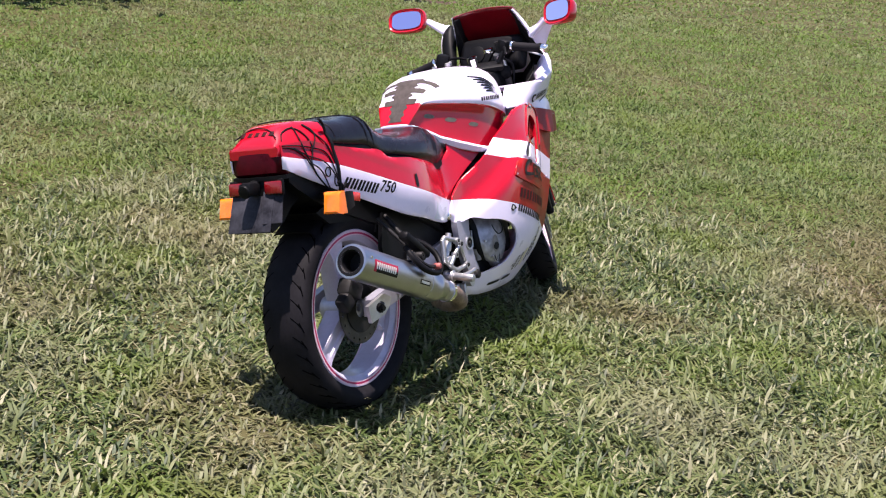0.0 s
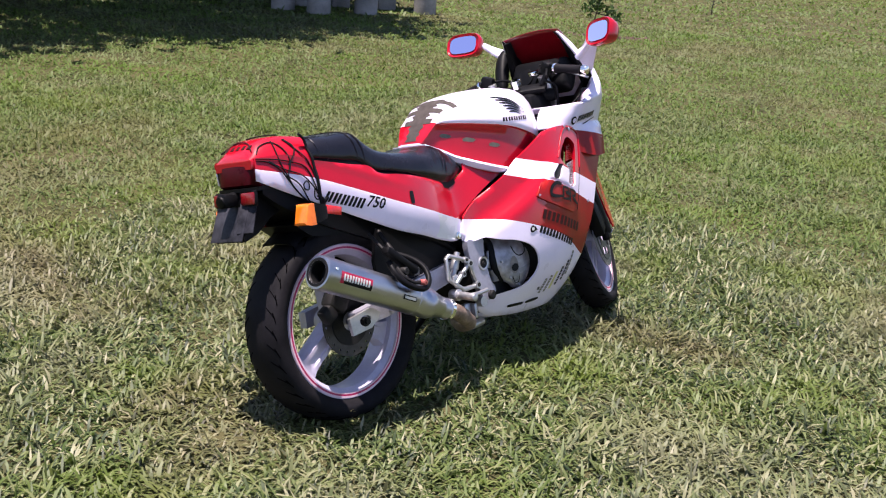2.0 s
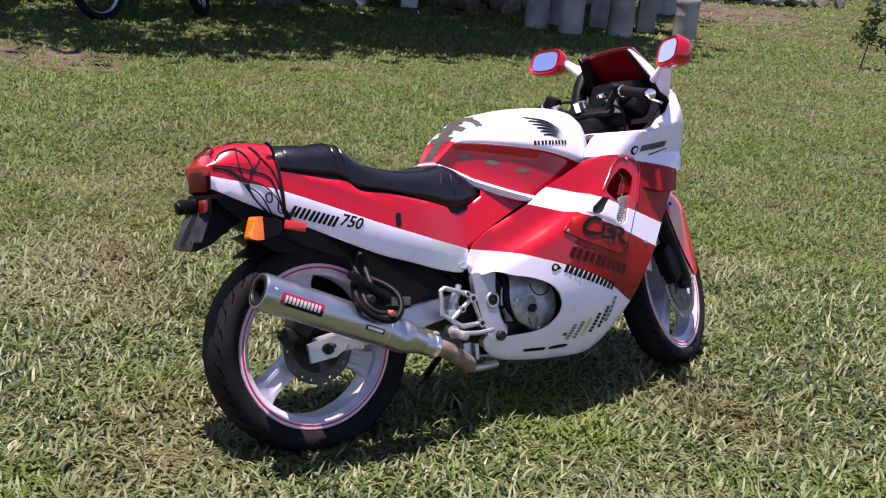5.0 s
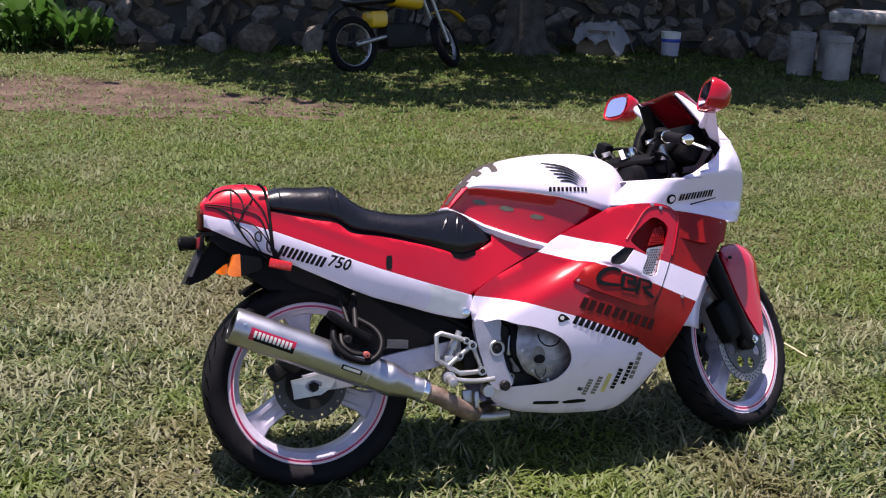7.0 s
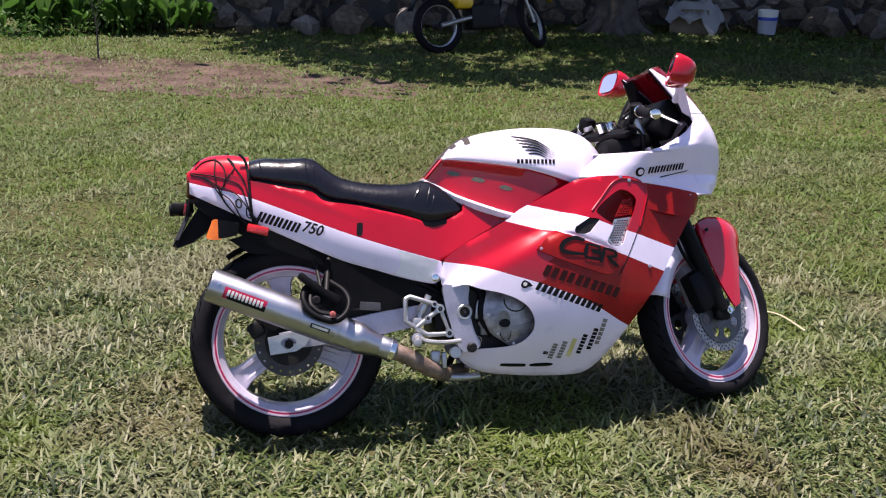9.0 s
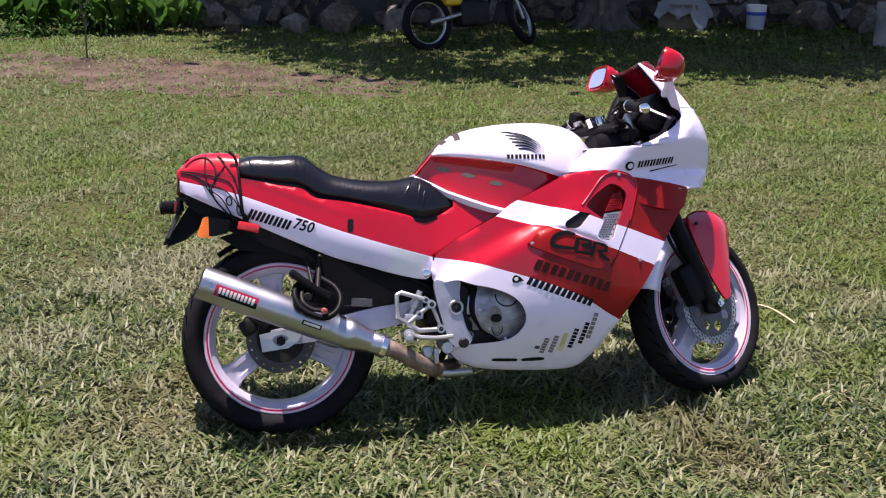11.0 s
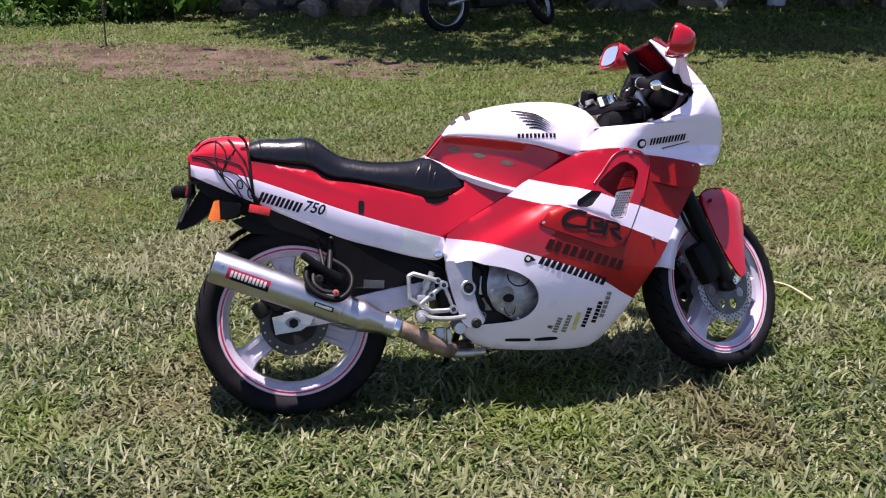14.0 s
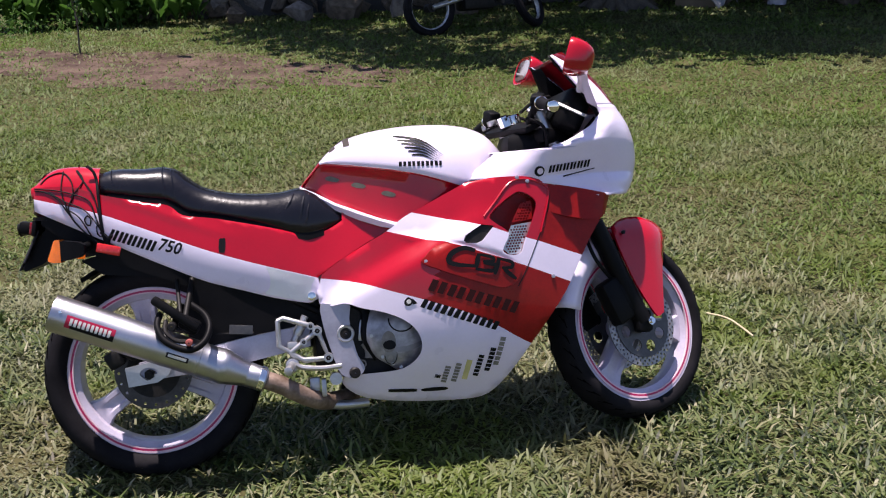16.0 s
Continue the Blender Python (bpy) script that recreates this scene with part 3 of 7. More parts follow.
def word(text, x0, z0, x1, z1, height, slant=0.15):
    """Raised flat lettering as shapes in the side view."""
    cu = bpy.data.curves.new("lettering", "FONT")
    cu.body, cu.size, cu.resolution_u, cu.offset = text, 1.0, 2, 0.022
    ob = bpy.data.objects.new("lettering", cu)
    scene.collection.objects.link(ob)
    me = bpy.data.meshes.new_from_object(ob.evaluated_get(bpy.context.evaluated_depsgraph_get()))
    co = np.array([v.co[:] for v in me.vertices])
    fs = [tuple(p.vertices) for p in me.polygons]
    bpy.data.objects.remove(ob)
    bpy.data.curves.remove(cu)
    bpy.data.meshes.remove(me)
    lo, hi = co.min(0), co.max(0)
    u, v = (co[:, 0] - lo[0]) / (hi[0] - lo[0]), (co[:, 1] - lo[1]) / (hi[1] - lo[1])
    n = math.hypot(x1 - x0, z1 - z0)
    ux, uz = (x1 - x0) / n, (z1 - z0) / n
    px = x0 + ux * u * n + (-uz + slant * ux) * v * height
    pz = z0 + uz * u * n + (ux + slant * uz) * v * height
    return px, pz, fs


def lettering(name, text, x0, z0, x1, z1, height, width, material, parent, label):
    px, pz, fs = word(text, x0, z0, x1, z1, height)
    bm = bmesh.new()
    vs = [bm.verts.new((a, -width(a, b) - 0.002, b)) for a, b in zip(px, pz)]
    for f in fs:
        try:
            bm.faces.new([vs[i] for i in f])
        except ValueError:
            pass
    return part(name, bm, material, parent, label)


bars("brand_bar", letter_bars(-0.105, 0.689, 0.024, 0.644, 0.031, 5), panel_w, INK, right_panel, "black bar of a brand word")
lettering("model_number", "750", 0.032, 0.650, 0.092, 0.631, 0.036, panel_w, INK, right_panel, "black number 750")

# tail hump and lamp
h_top = curve1((-0.312, 0.842), (-0.295, 0.866), (-0.265, 0.889), (-0.20, 0.901), (-0.12, 0.893))
rows = []
for x in np.linspace(-0.312, -0.12, 14):
    zt, w = h_top(x), p_wide(x) * 0.99
    zb = 0.845 - (x + 0.312) * 0.12
    d = zt - zb
    half = [(w - 0.012, zb - 0.03), (w - 0.006, zb - 0.008), (w - 0.013, zb + 0.25 * d), (w - 0.026, zb + 0.6 * d), (w - 0.042, zb + 0.88 * d), (w * 0.48, zb + 0.985 * d)]
    rows.append([(x, -y, z) for y, z in half] + [(x, 0, zt)] + [(x, y, z) for y, z in reversed(half)])
hump = part("tail_hump", loft(rows, True, True), RED, bike, "red tail hump behind the seat", 60)
lamp_rows = []
for y in np.linspace(-0.0925, 0.0925, 15):
    k = 1 - (y / 0.0925) ** 4
    xr = -0.300 - 0.018 * k
    lamp_rows.append([(-0.27, y, 0.765), (xr + 0.012, y, 0.762), (xr, y, 0.772), (xr + 0.004, y, 0.825), (xr + 0.018, y, 0.843), (-0.27, y, 0.845)])
tail_lamp = part("tail_lamp", loft(lamp_rows, True, True), REDLENS, bike, "wide dark red tail lamp lens", 50)
part("lamp_trim", loft([[(x - 0.003, y, 0.752), (x - 0.003, y, 0.763), (-0.262, y, 0.763), (-0.262, y, 0.752)] for y, x in [(v, -0.300 - 0.018 * (1 - (v / 0.095) ** 4)) for v in np.linspace(-0.095, 0.095, 13)]], True), BLACK, tail_lamp)
for y in np.linspace(-0.05, 0.05, 5):
    part("brand_bar", rbox((0.0016, 0.014, 0.017), (-0.2815, y, 0.8782), 0.0006, (0, 53, 0)), MAROON, hump, "dark bar of a brand word")

# rear mudguard, plate holder, small lamps, indicators
fender = part("rear_mudguard", loft([[(x, -w, z0), (x, -w * 1.02, (z0 + z1) / 2), (x, -w, z1), (x, w, z1), (x, w * 1.02, (z0 + z1) / 2), (x, w, z0)] for x, z0, z1, w in
    [(0.30, 0.47, 0.58, 0.085), (0.10, 0.54, 0.64, 0.10), (-0.05, 0.60, 0.70, 0.10), (-0.17, 0.655, 0.745, 0.095), (-0.26, 0.715, 0.775, 0.092), (-0.29, 0.74, 0.775, 0.09)]], True), BLACK, bike, "black plastic rear mudguard")
part("inner_guard", loft([[(REAR[0] + r * math.cos(a), y, REAR[2] + r * math.sin(a)) for r, y in ((0.322, -0.078), (0.336, -0.06), (0.340, 0), (0.336, 0.06), (0.322, 0.078), (0.330, 0.06), (0.334, 0), (0.330, -0.06))] for a in np.linspace(radians(38), radians(124), 16)], True), BLACK, fender)
part("plate_holder", plate([(-0.268, 0.755), (-0.15, 0.735), (-0.165, 0.70), (-0.25, 0.665), (-0.300, 0.628), (-0.352, 0.610), (-0.356, 0.622), (-0.312, 0.690)], -0.055, 0.075), BLACK, fender, "dark grey number plate holder")
plate_m = mat("scuffed_dark_plate", (0.010, 0.010, 0.013), 0.45, var=0.3, scale=22, tint=(0.050, 0.050, 0.062), spec=0.08)
part("blank_plate", join(rbox((0.004, 0.150, 0.120), (-0.338, 0.020, 0.668), 0.002, (0, 26, 0)), rbox((0.005, 0.06, 0.10), (-0.330, -0.052, 0.680), 0.002, (0, 26, 14))), plate_m, fender, "scuffed dark blank plate")
part("plate_lamp", join(rbox((0.052, 0.046, 0.040), (-0.345, 0.008, 0.734), 0.012, (0, 8, 0)), cyl((-0.30, 0.008, 0.740), (-0.374, 0.008, 0.730), 0.019, 18, bevel=0.004)), BLACK, fender, "black plate lamp")
part("lamp_bracket", rbox((0.012, 0.19, 0.046), (-0.312, 0.008, 0.732), 0.004, (0, 8, 0)), BLACK, fender)
for y in (-0.056, 0.072):
    part("reflector", rbox((0.010, 0.058, 0.036), (-0.320, y, 0.732), 0.004, (0, 8, 0)), mat("dark_reflector", (0.16, 0.004, 0.006), 0.25, var=0.3, coat=0.3), fender, "dark red reflector")
for s in (-1, 1):
    ind = part("rear_indicator", join(loft([[(x, s * (0.190 - w), 0.664 + u), (x, s * (0.190 + w), 0.664 + u), (x, s * (0.190 + w), 0.664 - v), (x, s * (0.190 - w), 0.664 - v)] for x, w, u, v in ((-0.222, 0.031, 0.026, 0.027), (-0.210, 0.032, 0.028, 0.027), (-0.172, 0.027, 0.022, 0.020), (-0.158, 0.016, 0.014, 0.010))], True), tube([(-0.16, s * 0.085, 0.678), (-0.166, s * 0.13, 0.672), (-0.172, s * 0.175, 0.668)], 0.012)), BLACK, bike, "rear indicator with an orange lens")
    part("indicator_lens", loft([[(x + t * 0.010, s * (0.190 - w), 0.664 + w), (x + t * 0.010, s * (0.190 + w), 0.664 + w), (x - t * 0.006, s * (0.190 + w), 0.664 - w), (x - t * 0.006, s * (0.190 - w), 0.664 - w)] for x, w, t in ((-0.249, 0.020, 1), (-0.247, 0.026, 1), (-0.238, 0.0305, 0.6), (-0.219, 0.0315, 0))], True), ORANGE, ind, "orange lens")
    part("side_reflector", rbox((0.066, 0.008, 0.026), (-0.10, s * 0.166, 0.660), 0.003, (0, 14, 0)), REFLECT, bike, "red rectangular side reflector")
part("mudguard_flap", plate([(-0.19, 0.632), (-0.10, 0.655), (0.10, 0.595), (0.10, 0.56), (-0.13, 0.588)], -0.09, 0.09), BLACK, fender)

# bungee cords over the tail, laid on its skin
def tail_w(x, z):
    w = p_wide(min(max(x, -0.312), -0.12)) * 0.99
    zb, zt = 0.845 - (x + 0.312) * 0.12, h_top(x)
    if z < zb or x > -0.115:
        return panel_w(x, z)
    return np.interp((z - zb) / max(zt - zb, 1e-3), (0, 0.25, 0.6, 0.88, 0.985, 1), (w - 0.006, w - 0.013, w - 0.026, w - 0.042, w * 0.48, 0))


def cord(pts, r=0.0020):
    return tube([(x, -tail_w(x, z) - 0.003, z) for x, z in spline(pts, 8)], r, 6)


net = part("bungee_cord", cord([(-0.300, 0.837), (-0.269, 0.830), (-0.236, 0.808), (-0.212, 0.772), (-0.180, 0.726), (-0.135, 0.680), (-0.10, 0.658)]), CORD, bike, "black elastic bungee cord hooked over the tail")
for q in ([(-0.300, 0.842), (-0.244, 0.834), (-0.193, 0.820), (-0.150, 0.799), (-0.132, 0.751), (-0.118, 0.70)],
          [(-0.285, 0.855), (-0.263, 0.876), (-0.225, 0.884), (-0.199, 0.859), (-0.193, 0.818), (-0.208, 0.780), (-0.188, 0.735), (-0.15, 0.695), (-0.11, 0.665)],
          [(-0.222, 0.888), (-0.226, 0.834), (-0.215, 0.790), (-0.195, 0.744), (-0.158, 0.70)],
          [(-0.185, 0.888), (-0.165, 0.859), (-0.137, 0.814), (-0.124, 0.760), (-0.118, 0.700), (-0.10, 0.66)],
          [(-0.200, 0.812), (-0.165, 0.856), (-0.182, 0.888)],
          [(-0.215, 0.781), (-0.179, 0.753), (-0.145, 0.693), (-0.12, 0.672)],
          [(-0.260, 0.830), (-0.215, 0.800), (-0.165, 0.775), (-0.130, 0.73), (-0.112, 0.69)],
          [(-0.165, 0.748), (-0.156, 0.757), (-0.148, 0.748), (-0.150, 0.731), (-0.161, 0.734), (-0.165, 0.748)],
          [(-0.132, 0.728), (-0.121, 0.723), (-0.114, 0.708), (-0.123, 0.697), (-0.132, 0.708), (-0.132, 0.728)]):
    part("strand", cord(q), CORD, net)
part("strand", tube(spline([(-0.292, -0.07, 0.866), (-0.27, -0.03, 0.889), (-0.262, 0.03, 0.893), (-0.285, 0.08, 0.868)], 6), 0.0020, 6), CORD, net)
part("strand", tube(spline([(-0.182, -0.06, 0.903), (-0.19, 0.0, 0.906), (-0.20, 0.06, 0.902)], 6), 0.0020, 6), CORD, net)
strap = [(-0.150, 0.897), (-0.132, 0.878), (-0.124, 0.840), (-0.121, 0.790), (-0.118, 0.735), (-0.113, 0.685), (-0.106, 0.650)]
part("strap", tube([(x, -max(tail_w(x, z), s_wide(-0.12) + 0.002 if z > 0.80 else 0.0) - 0.004, z) for x, z in spline(strap, 6)], 0.0042, 8), CORD, net, "thicker black elastic strap")
for q in ([(-0.122, 0.71), (-0.105, 0.69), (-0.112, 0.665), (-0.094, 0.650)], [(-0.092, 0.70), (-0.104, 0.68), (-0.095, 0.66), (-0.104, 0.648)]):
    part("knot", cord(q, 0.0055), CORD, net)

# main fairing
f_x = curve1((0.44, 0.145), (0.52, 0.185), (0.60, 0.232), (0.70, 0.268), (0.80, 0.274), (0.92, 0.266), (1.02, 0.242), (1.12, 0.217), (1.25, 0.194), (1.36, 0.172))
f_z = curve1((0.12, 0.42), (0.16, 0.50), (0.20, 0.62), (0.26, 0.78), (0.33, 0.915), (0.40, 0.97), (0.46, 0.99), (0.54, 1.0), (0.62, 0.985), (0.70, 0.95), (0.80, 0.88), (0.90, 0.80))


def fair_w(x, z):
    zf = f_z(z)
    flat = max(0.0, min(1.0, (x - 1.0) / 0.25))
    zf = zf + (1 - zf) * flat * (0.7 if z > 0.45 else 0.25)
    w = f_x(x) * zf
    # a soft shelf above the crease that runs forward and up
    k = max(0.0, min(1.0, (z - (0.49 + 0.50 * (x - 0.60))) / 0.07))
    k = k * k * (3 - 2 * k)
    e = max(0.0, min(1.0, (1.0 - x) / 0.25)) * max(0.0, min(1.0, (x - 0.48) / 0.08))
    return w - 0.040 * k * e


seam = [(0.484, 0.548), (0.53, 0.580), (0.607, 0.625), (0.683, 0.667), (0.722, 0.697), (0.80, 0.735), (0.906, 0.786)]
nose_line = [(0.985, 0.796), (1.088, 0.794), (1.183, 0.769), (1.279, 0.742), (1.345, 0.728)]
front_line = [(1.322, 0.674), (1.266, 0.593), (1.190, 0.458), (1.140, 0.39), (1.085, 0.322)]
belly_line = [(1.045, 0.268), (0.998, 0.206), (0.955, 0.166), (0.90, 0.152), (0.765, 0.156), (0.65, 0.168), (0.590, 0.180), (0.545, 0.204), (0.524, 0.232), (0.535, 0.249)]
cut_line = [(0.60, 0.256), (0.670, 0.262), (0.712, 0.275), (0.742, 0.305), (0.750, 0.340), (0.735, 0.380), (0.700, 0.412), (0.645, 0.436), (0.589, 0.449), (0.544, 0.464), (0.505, 0.458), (0.472, 0.466)]
fair_outline = spline(seam, 4) + spline(nose_line, 4) + spline(front_line, 4) + spline(belly_line, 4) + spline(cut_line, 5) + [(0.468, 0.50)]
vent = spline([(0.985, 0.664), (0.968, 0.690), (1.040, 0.744), (1.075, 0.749), (1.109, 0.724), (1.106, 0.690), (1.068, 0.606), (1.054, 0.575), (1.022, 0.571), (1.0, 0.588), (1.022, 0.634)], 4, True)
slit = [(0.940, 0.664), (0.978, 0.658), (0.940, 0.618), (0.922, 0.612), (0.892, 0.614), (0.885, 0.622), (0.890, 0.636)]
red_low = spline([(0.462, 0.541), (0.590, 0.519), (0.680, 0.491), (0.788, 0.455), (0.897, 0.413), (0.979, 0.368), (1.03, 0.335), (1.10, 0.295)], 4)
white_a = [(0.70, 0.722), (0.751, 0.709), (0.850, 0.684), (0.888, 0.677), (0.968, 0.656), (1.03, 0.632), (1.112, 0.606), (1.20, 0.572), (1.30, 0.535)]
white_b = [(0.62, 0.678), (0.666, 0.663), (0.783, 0.630), (0.830, 0.624), (1.061, 0.540), (1.16, 0.499), (1.26, 0.458)]


def line_z(line, x):
    return float(np.interp(x, [p[0] for p in line], [p[1] for p in line]))


def fair_paint(x, z):
    if z < line_z(red_low, x):
        return 1
    if line_z(white_b, x) < z < line_z(white_a, x) and x > 0.64:
        return 1
    # slot 2 lays the shade-darkened red on the lower and front flank
    if z < line_z(white_b, x) and x > 0.83 - 0.4 * (0.6 - z):
        return 2
    if x > float(np.interp(z, (0.526, 0.60, 0.669, 0.745), (1.068, 1.105, 1.136, 1.155))):
        return 2
    return 0


for side in (-1, 1):
    fp = part("side_fairing", skin(fair_outline, fair_w, side, (vent, slit), [red_low, white_a, white_b], fair_paint, 0.018, 0.007), [RED, WHITE, SHADERED], bike,
              "red and white side fairing with stripes, vents and stickers", 75)
    if side < 0:
        fairing = fp
# recessed duct behind the vent, with a perforated grille
duct = loft([[(x, -fair_w(x, z) + 0.004, z) for x, z in vent], [(x + 0.012, -fair_w(x, z) + 0.055, z - 0.006) for x, z in vent]], True, False)
part("vent_duct", duct, RED, fairing, "red air duct")
part("seam_line", tube([(x, -fair_w(x, z) + 0.0004, z) for x, z in spline([(1.155, 0.745), (1.150, 0.705), (1.136, 0.669), (1.105, 0.600), (1.068, 0.526), (1.04, 0.48)], 4)], 0.0017, 6), INK, fairing)
part("duct_floor", plate([(x + 0.012, z - 0.006) for x, z in vent], -0.152, -0.148), SHADERED, fairing)
grille = [(1.000, 0.592), (1.032, 0.655), (1.096, 0.662), (1.068, 0.600), (1.054, 0.574), (1.022, 0.571)]
mesh_holes = [circle(x + 0.004 * (j % 2), z, 0.0034, 6) for j, z in enumerate(np.arange(0.580, 0.655, 0.0078)) for x in np.arange(1.006, 1.096, 0.0085) if inside(x - 0.005, z, grille) and inside(x + 0.009, z, grille)]
bm = plate(grille, 0.0, 0.002, mesh_holes)
for v in bm.verts:
    v.co.y = v.co.y - fair_w(v.co.x, v.co.z) + 0.010
part("vent_grille", bm, ALU, fairing, "perforated silver vent grille")
upper_mesh = [(1.036, 0.664), (1.098, 0.670), (1.104, 0.700), (1.098, 0.724), (1.066, 0.716)]
holes_up = [circle(x + 0.004 * (j % 2), z, 0.0034, 6) for j, z in enumerate(np.arange(0.672, 0.722, 0.0078)) for x in np.arange(1.040, 1.10, 0.0085) if inside(x - 0.005, z, upper_mesh) and inside(x + 0.009, z, upper_mesh)]
bm = plate(upper_mesh, 0.0, 0.002, holes_up)
for v in bm.verts:
    v.co.y = v.co.y - fair_w(v.co.x, v.co.z) + 0.014
part("vent_grille", bm, SHADERED, fairing, "red painted vent mesh")
part("slit_floor", skin(slit, lambda x, z: fair_w(x, z) - 0.006, -1, step=0.01), DARK, fairing, "grey mesh in the narrow slit")
# raised model panel and the raised frame round the vent
raised = spline([(0.772, 0.584), (0.829, 0.618), (0.94, 0.583), (1.045, 0.542), (1.038, 0.500), (1.012, 0.484), (0.965, 0.488), (0.775, 0.560)], 3, True)
part("raised_panel", skin(raised, lambda x, z: fair_w(x, z) + 0.005, -1, step=0.02, rim=0.008), SHADERED, fairing, "raised dull red panel", 75)
part("panel_rim", tube([(x, -fair_w(x, z) - 0.003, z) for x, z in raised + raised[:1]], 0.0016, 6), SHADERED, fairing)
rim = spline([(0.950, 0.686), (0.985, 0.724), (1.034, 0.776), (1.083, 0.787), (1.140, 0.768), (1.152, 0.735), (1.120, 0.63)], 4)
part("vent_rim", tube([(x, -fair_w(x, z) - 0.001, z) for x, z in rim], 0.0032, 8), RED, fairing)
# stickers
def brush(pts, wide):
    """A tapered brush stroke as an outline in the side view."""
    line = [Vector((p[0], p[1])) for p in spline(pts, 5)]
    lo, hi = [], []
    for i, p in enumerate(line):
        d = (line[min(i + 1, len(line) - 1)] - line[max(i - 1, 0)]).normalized()
        w = wide * (0.45 + 0.55 * math.sin(math.pi * (0.12 + 0.80 * i / (len(line) - 1))))
        lo.append((p.x - d.y * w, p.y + d.x * w))
        hi.append((p.x + d.y * w, p.y - d.x * w))
    return lo + hi[::-1]


for pts, wide in (([(0.915, 0.592), (0.882, 0.601), (0.848, 0.590), (0.836, 0.568), (0.860, 0.556), (0.915, 0.548)], 0.0075), ([(0.925, 0.583), (0.918, 0.560), (0.914, 0.543)], 0.0075),
                  ([(0.925, 0.580), (0.962, 0.570), (0.966, 0.558), (0.935, 0.560)], 0.0055), ([(0.936, 0.556), (0.972, 0.546), (0.962, 0.531), (0.912, 0.540)], 0.0060),
                  ([(0.984, 0.567), (0.978, 0.545), (0.968, 0.520)], 0.0070), ([(0.984, 0.564), (1.022, 0.551), (1.020, 0.536), (0.990, 0.538)], 0.0055), ([(0.996, 0.536), (1.012, 0.520), (1.034, 0.502)], 0.0065)):
    part("model_script", decal([brush(pts, wide)], lambda x, z: fair_w(x, z) + 0.006), INK, fairing, "black brush-script sticker stroke")
bars("brand_bar", letter_bars(0.772, 0.490, 1.035, 0.400, 0.034, 5), fair_w, MAROON, fairing, "dark maroon bar of a brand word")
bars("tyre_brand_bar", letter_bars(0.748, 0.444, 0.970, 0.358, 0.026, 6, gap=0.16), fair_w, INK, fairing, "bold black bar of a brand word")
part("tyre_brand_mark", decal([spline([(0.705, 0.462), (0.716, 0.474), (0.732, 0.463), (0.722, 0.450), (0.708, 0.451)], 3, True), [(0.728, 0.470), (0.742, 0.455), (0.728, 0.452)]], fair_w), INK, fairing)
part("tyre_brand_mark", decal([circle(0.7175, 0.4615, 0.0065, 12)], fair_w, -1, 0.0026), PALE, fairing)
for k, (x, z, hgt, m) in enumerate([(0.786, 0.232, 0.010, INK), (0.804, 0.216, 0.052, GREYPAD), (0.834, 0.216, 0.058, GREYPAD), (0.866, 0.220, 0.060, YELLOW), (0.898, 0.228, 0.066, INK), (0.932, 0.240, 0.072, INK), (0.958, 0.256, 0.086, GREYPAD)]):
    polys = [[(x + 0.3 * j * hgt / 6 * 0.9, z + j * hgt / 6), (x + 0.016 + 0.3 * j * hgt / 6 * 0.9, z + j * hgt / 6 - 0.004), (x + 0.016 + 0.3 * (j + 0.80) * hgt / 6 * 0.9, z + (j + 0.80) * hgt / 6 - 0.004), (x + 0.3 * (j + 0.80) * hgt / 6 * 0.9, z + (j + 0.80) * hgt / 6)] for j in range(6)] if m is not YELLOW else \
        [[(x, z), (x + 0.016, z - 0.004), (x + 0.03, z + hgt - 0.004), (x + 0.014, z + hgt)]]
    bars("sponsor_bar", polys, fair_w, m, fairing, "small sponsor bar")
part("belly_slot", decal([spline([(0.655, 0.200), (0.66, 0.204), (0.73, 0.200), (0.735, 0.194), (0.73, 0.190), (0.66, 0.194)], 3, True), spline([(0.752, 0.198), (0.80, 0.200), (0.825, 0.196), (0.82, 0.188), (0.757, 0.189)], 3, True)], fair_w), INK, fairing, "dark cooling slots")
for x, z in ((0.772, 0.570), (1.150, 0.50), (1.09, 0.78), (1.06, 0.792)):
    part("fairing_screw", cyl((x, -fair_w(x, z) - 0.001, z), (x, -fair_w(x, z) - 0.005, z), 0.006, 14, bevel=0.001), SILVER, fairing)
# belly pan underside and the inner shell
part("belly_pan", loft([[(x, -fair_w(x, z) + 0.004, z), (x, -0.05, z - 0.012), (x, 0.05, z - 0.012), (x, fair_w(x, z) - 0.004, z)] for x, z in ((0.56, 0.196), (0.65, 0.170), (0.765, 0.158), (0.90, 0.154), (0.955, 0.168), (1.0, 0.208), (1.045, 0.268), (1.085, 0.322))], False), WHITE, bike, "white belly pan", 60, 0.004)

# upper fairing round the nose, with the tinted screen between its white blades
def poly1(*knots):
    return lambda z: float(np.interp(z, [k[0] for k in knots], [k[1] for k in knots]))


rear_x = poly1((0.728, 1.30), (0.742, 1.24), (0.769, 1.16), (0.785, 1.03), (0.793, 0.925), (0.82, 0.945), (0.85, 0.985), (0.866, 1.008), (0.873, 1.160), (0.885, 1.205), (0.905, 1.250), (0.93, 1.292), (0.965, 1.325), (0.99, 1.316), (1.03, 1.285), (1.09, 1.242), (1.15, 1.200))
nose_x = curve1((0.70, 1.40), (0.74, 1.438), (0.808, 1.466), (0.877, 1.462), (0.955, 1.430), (1.0, 1.395), (1.03, 1.380), (1.09, 1.328), (1.15, 1.256))
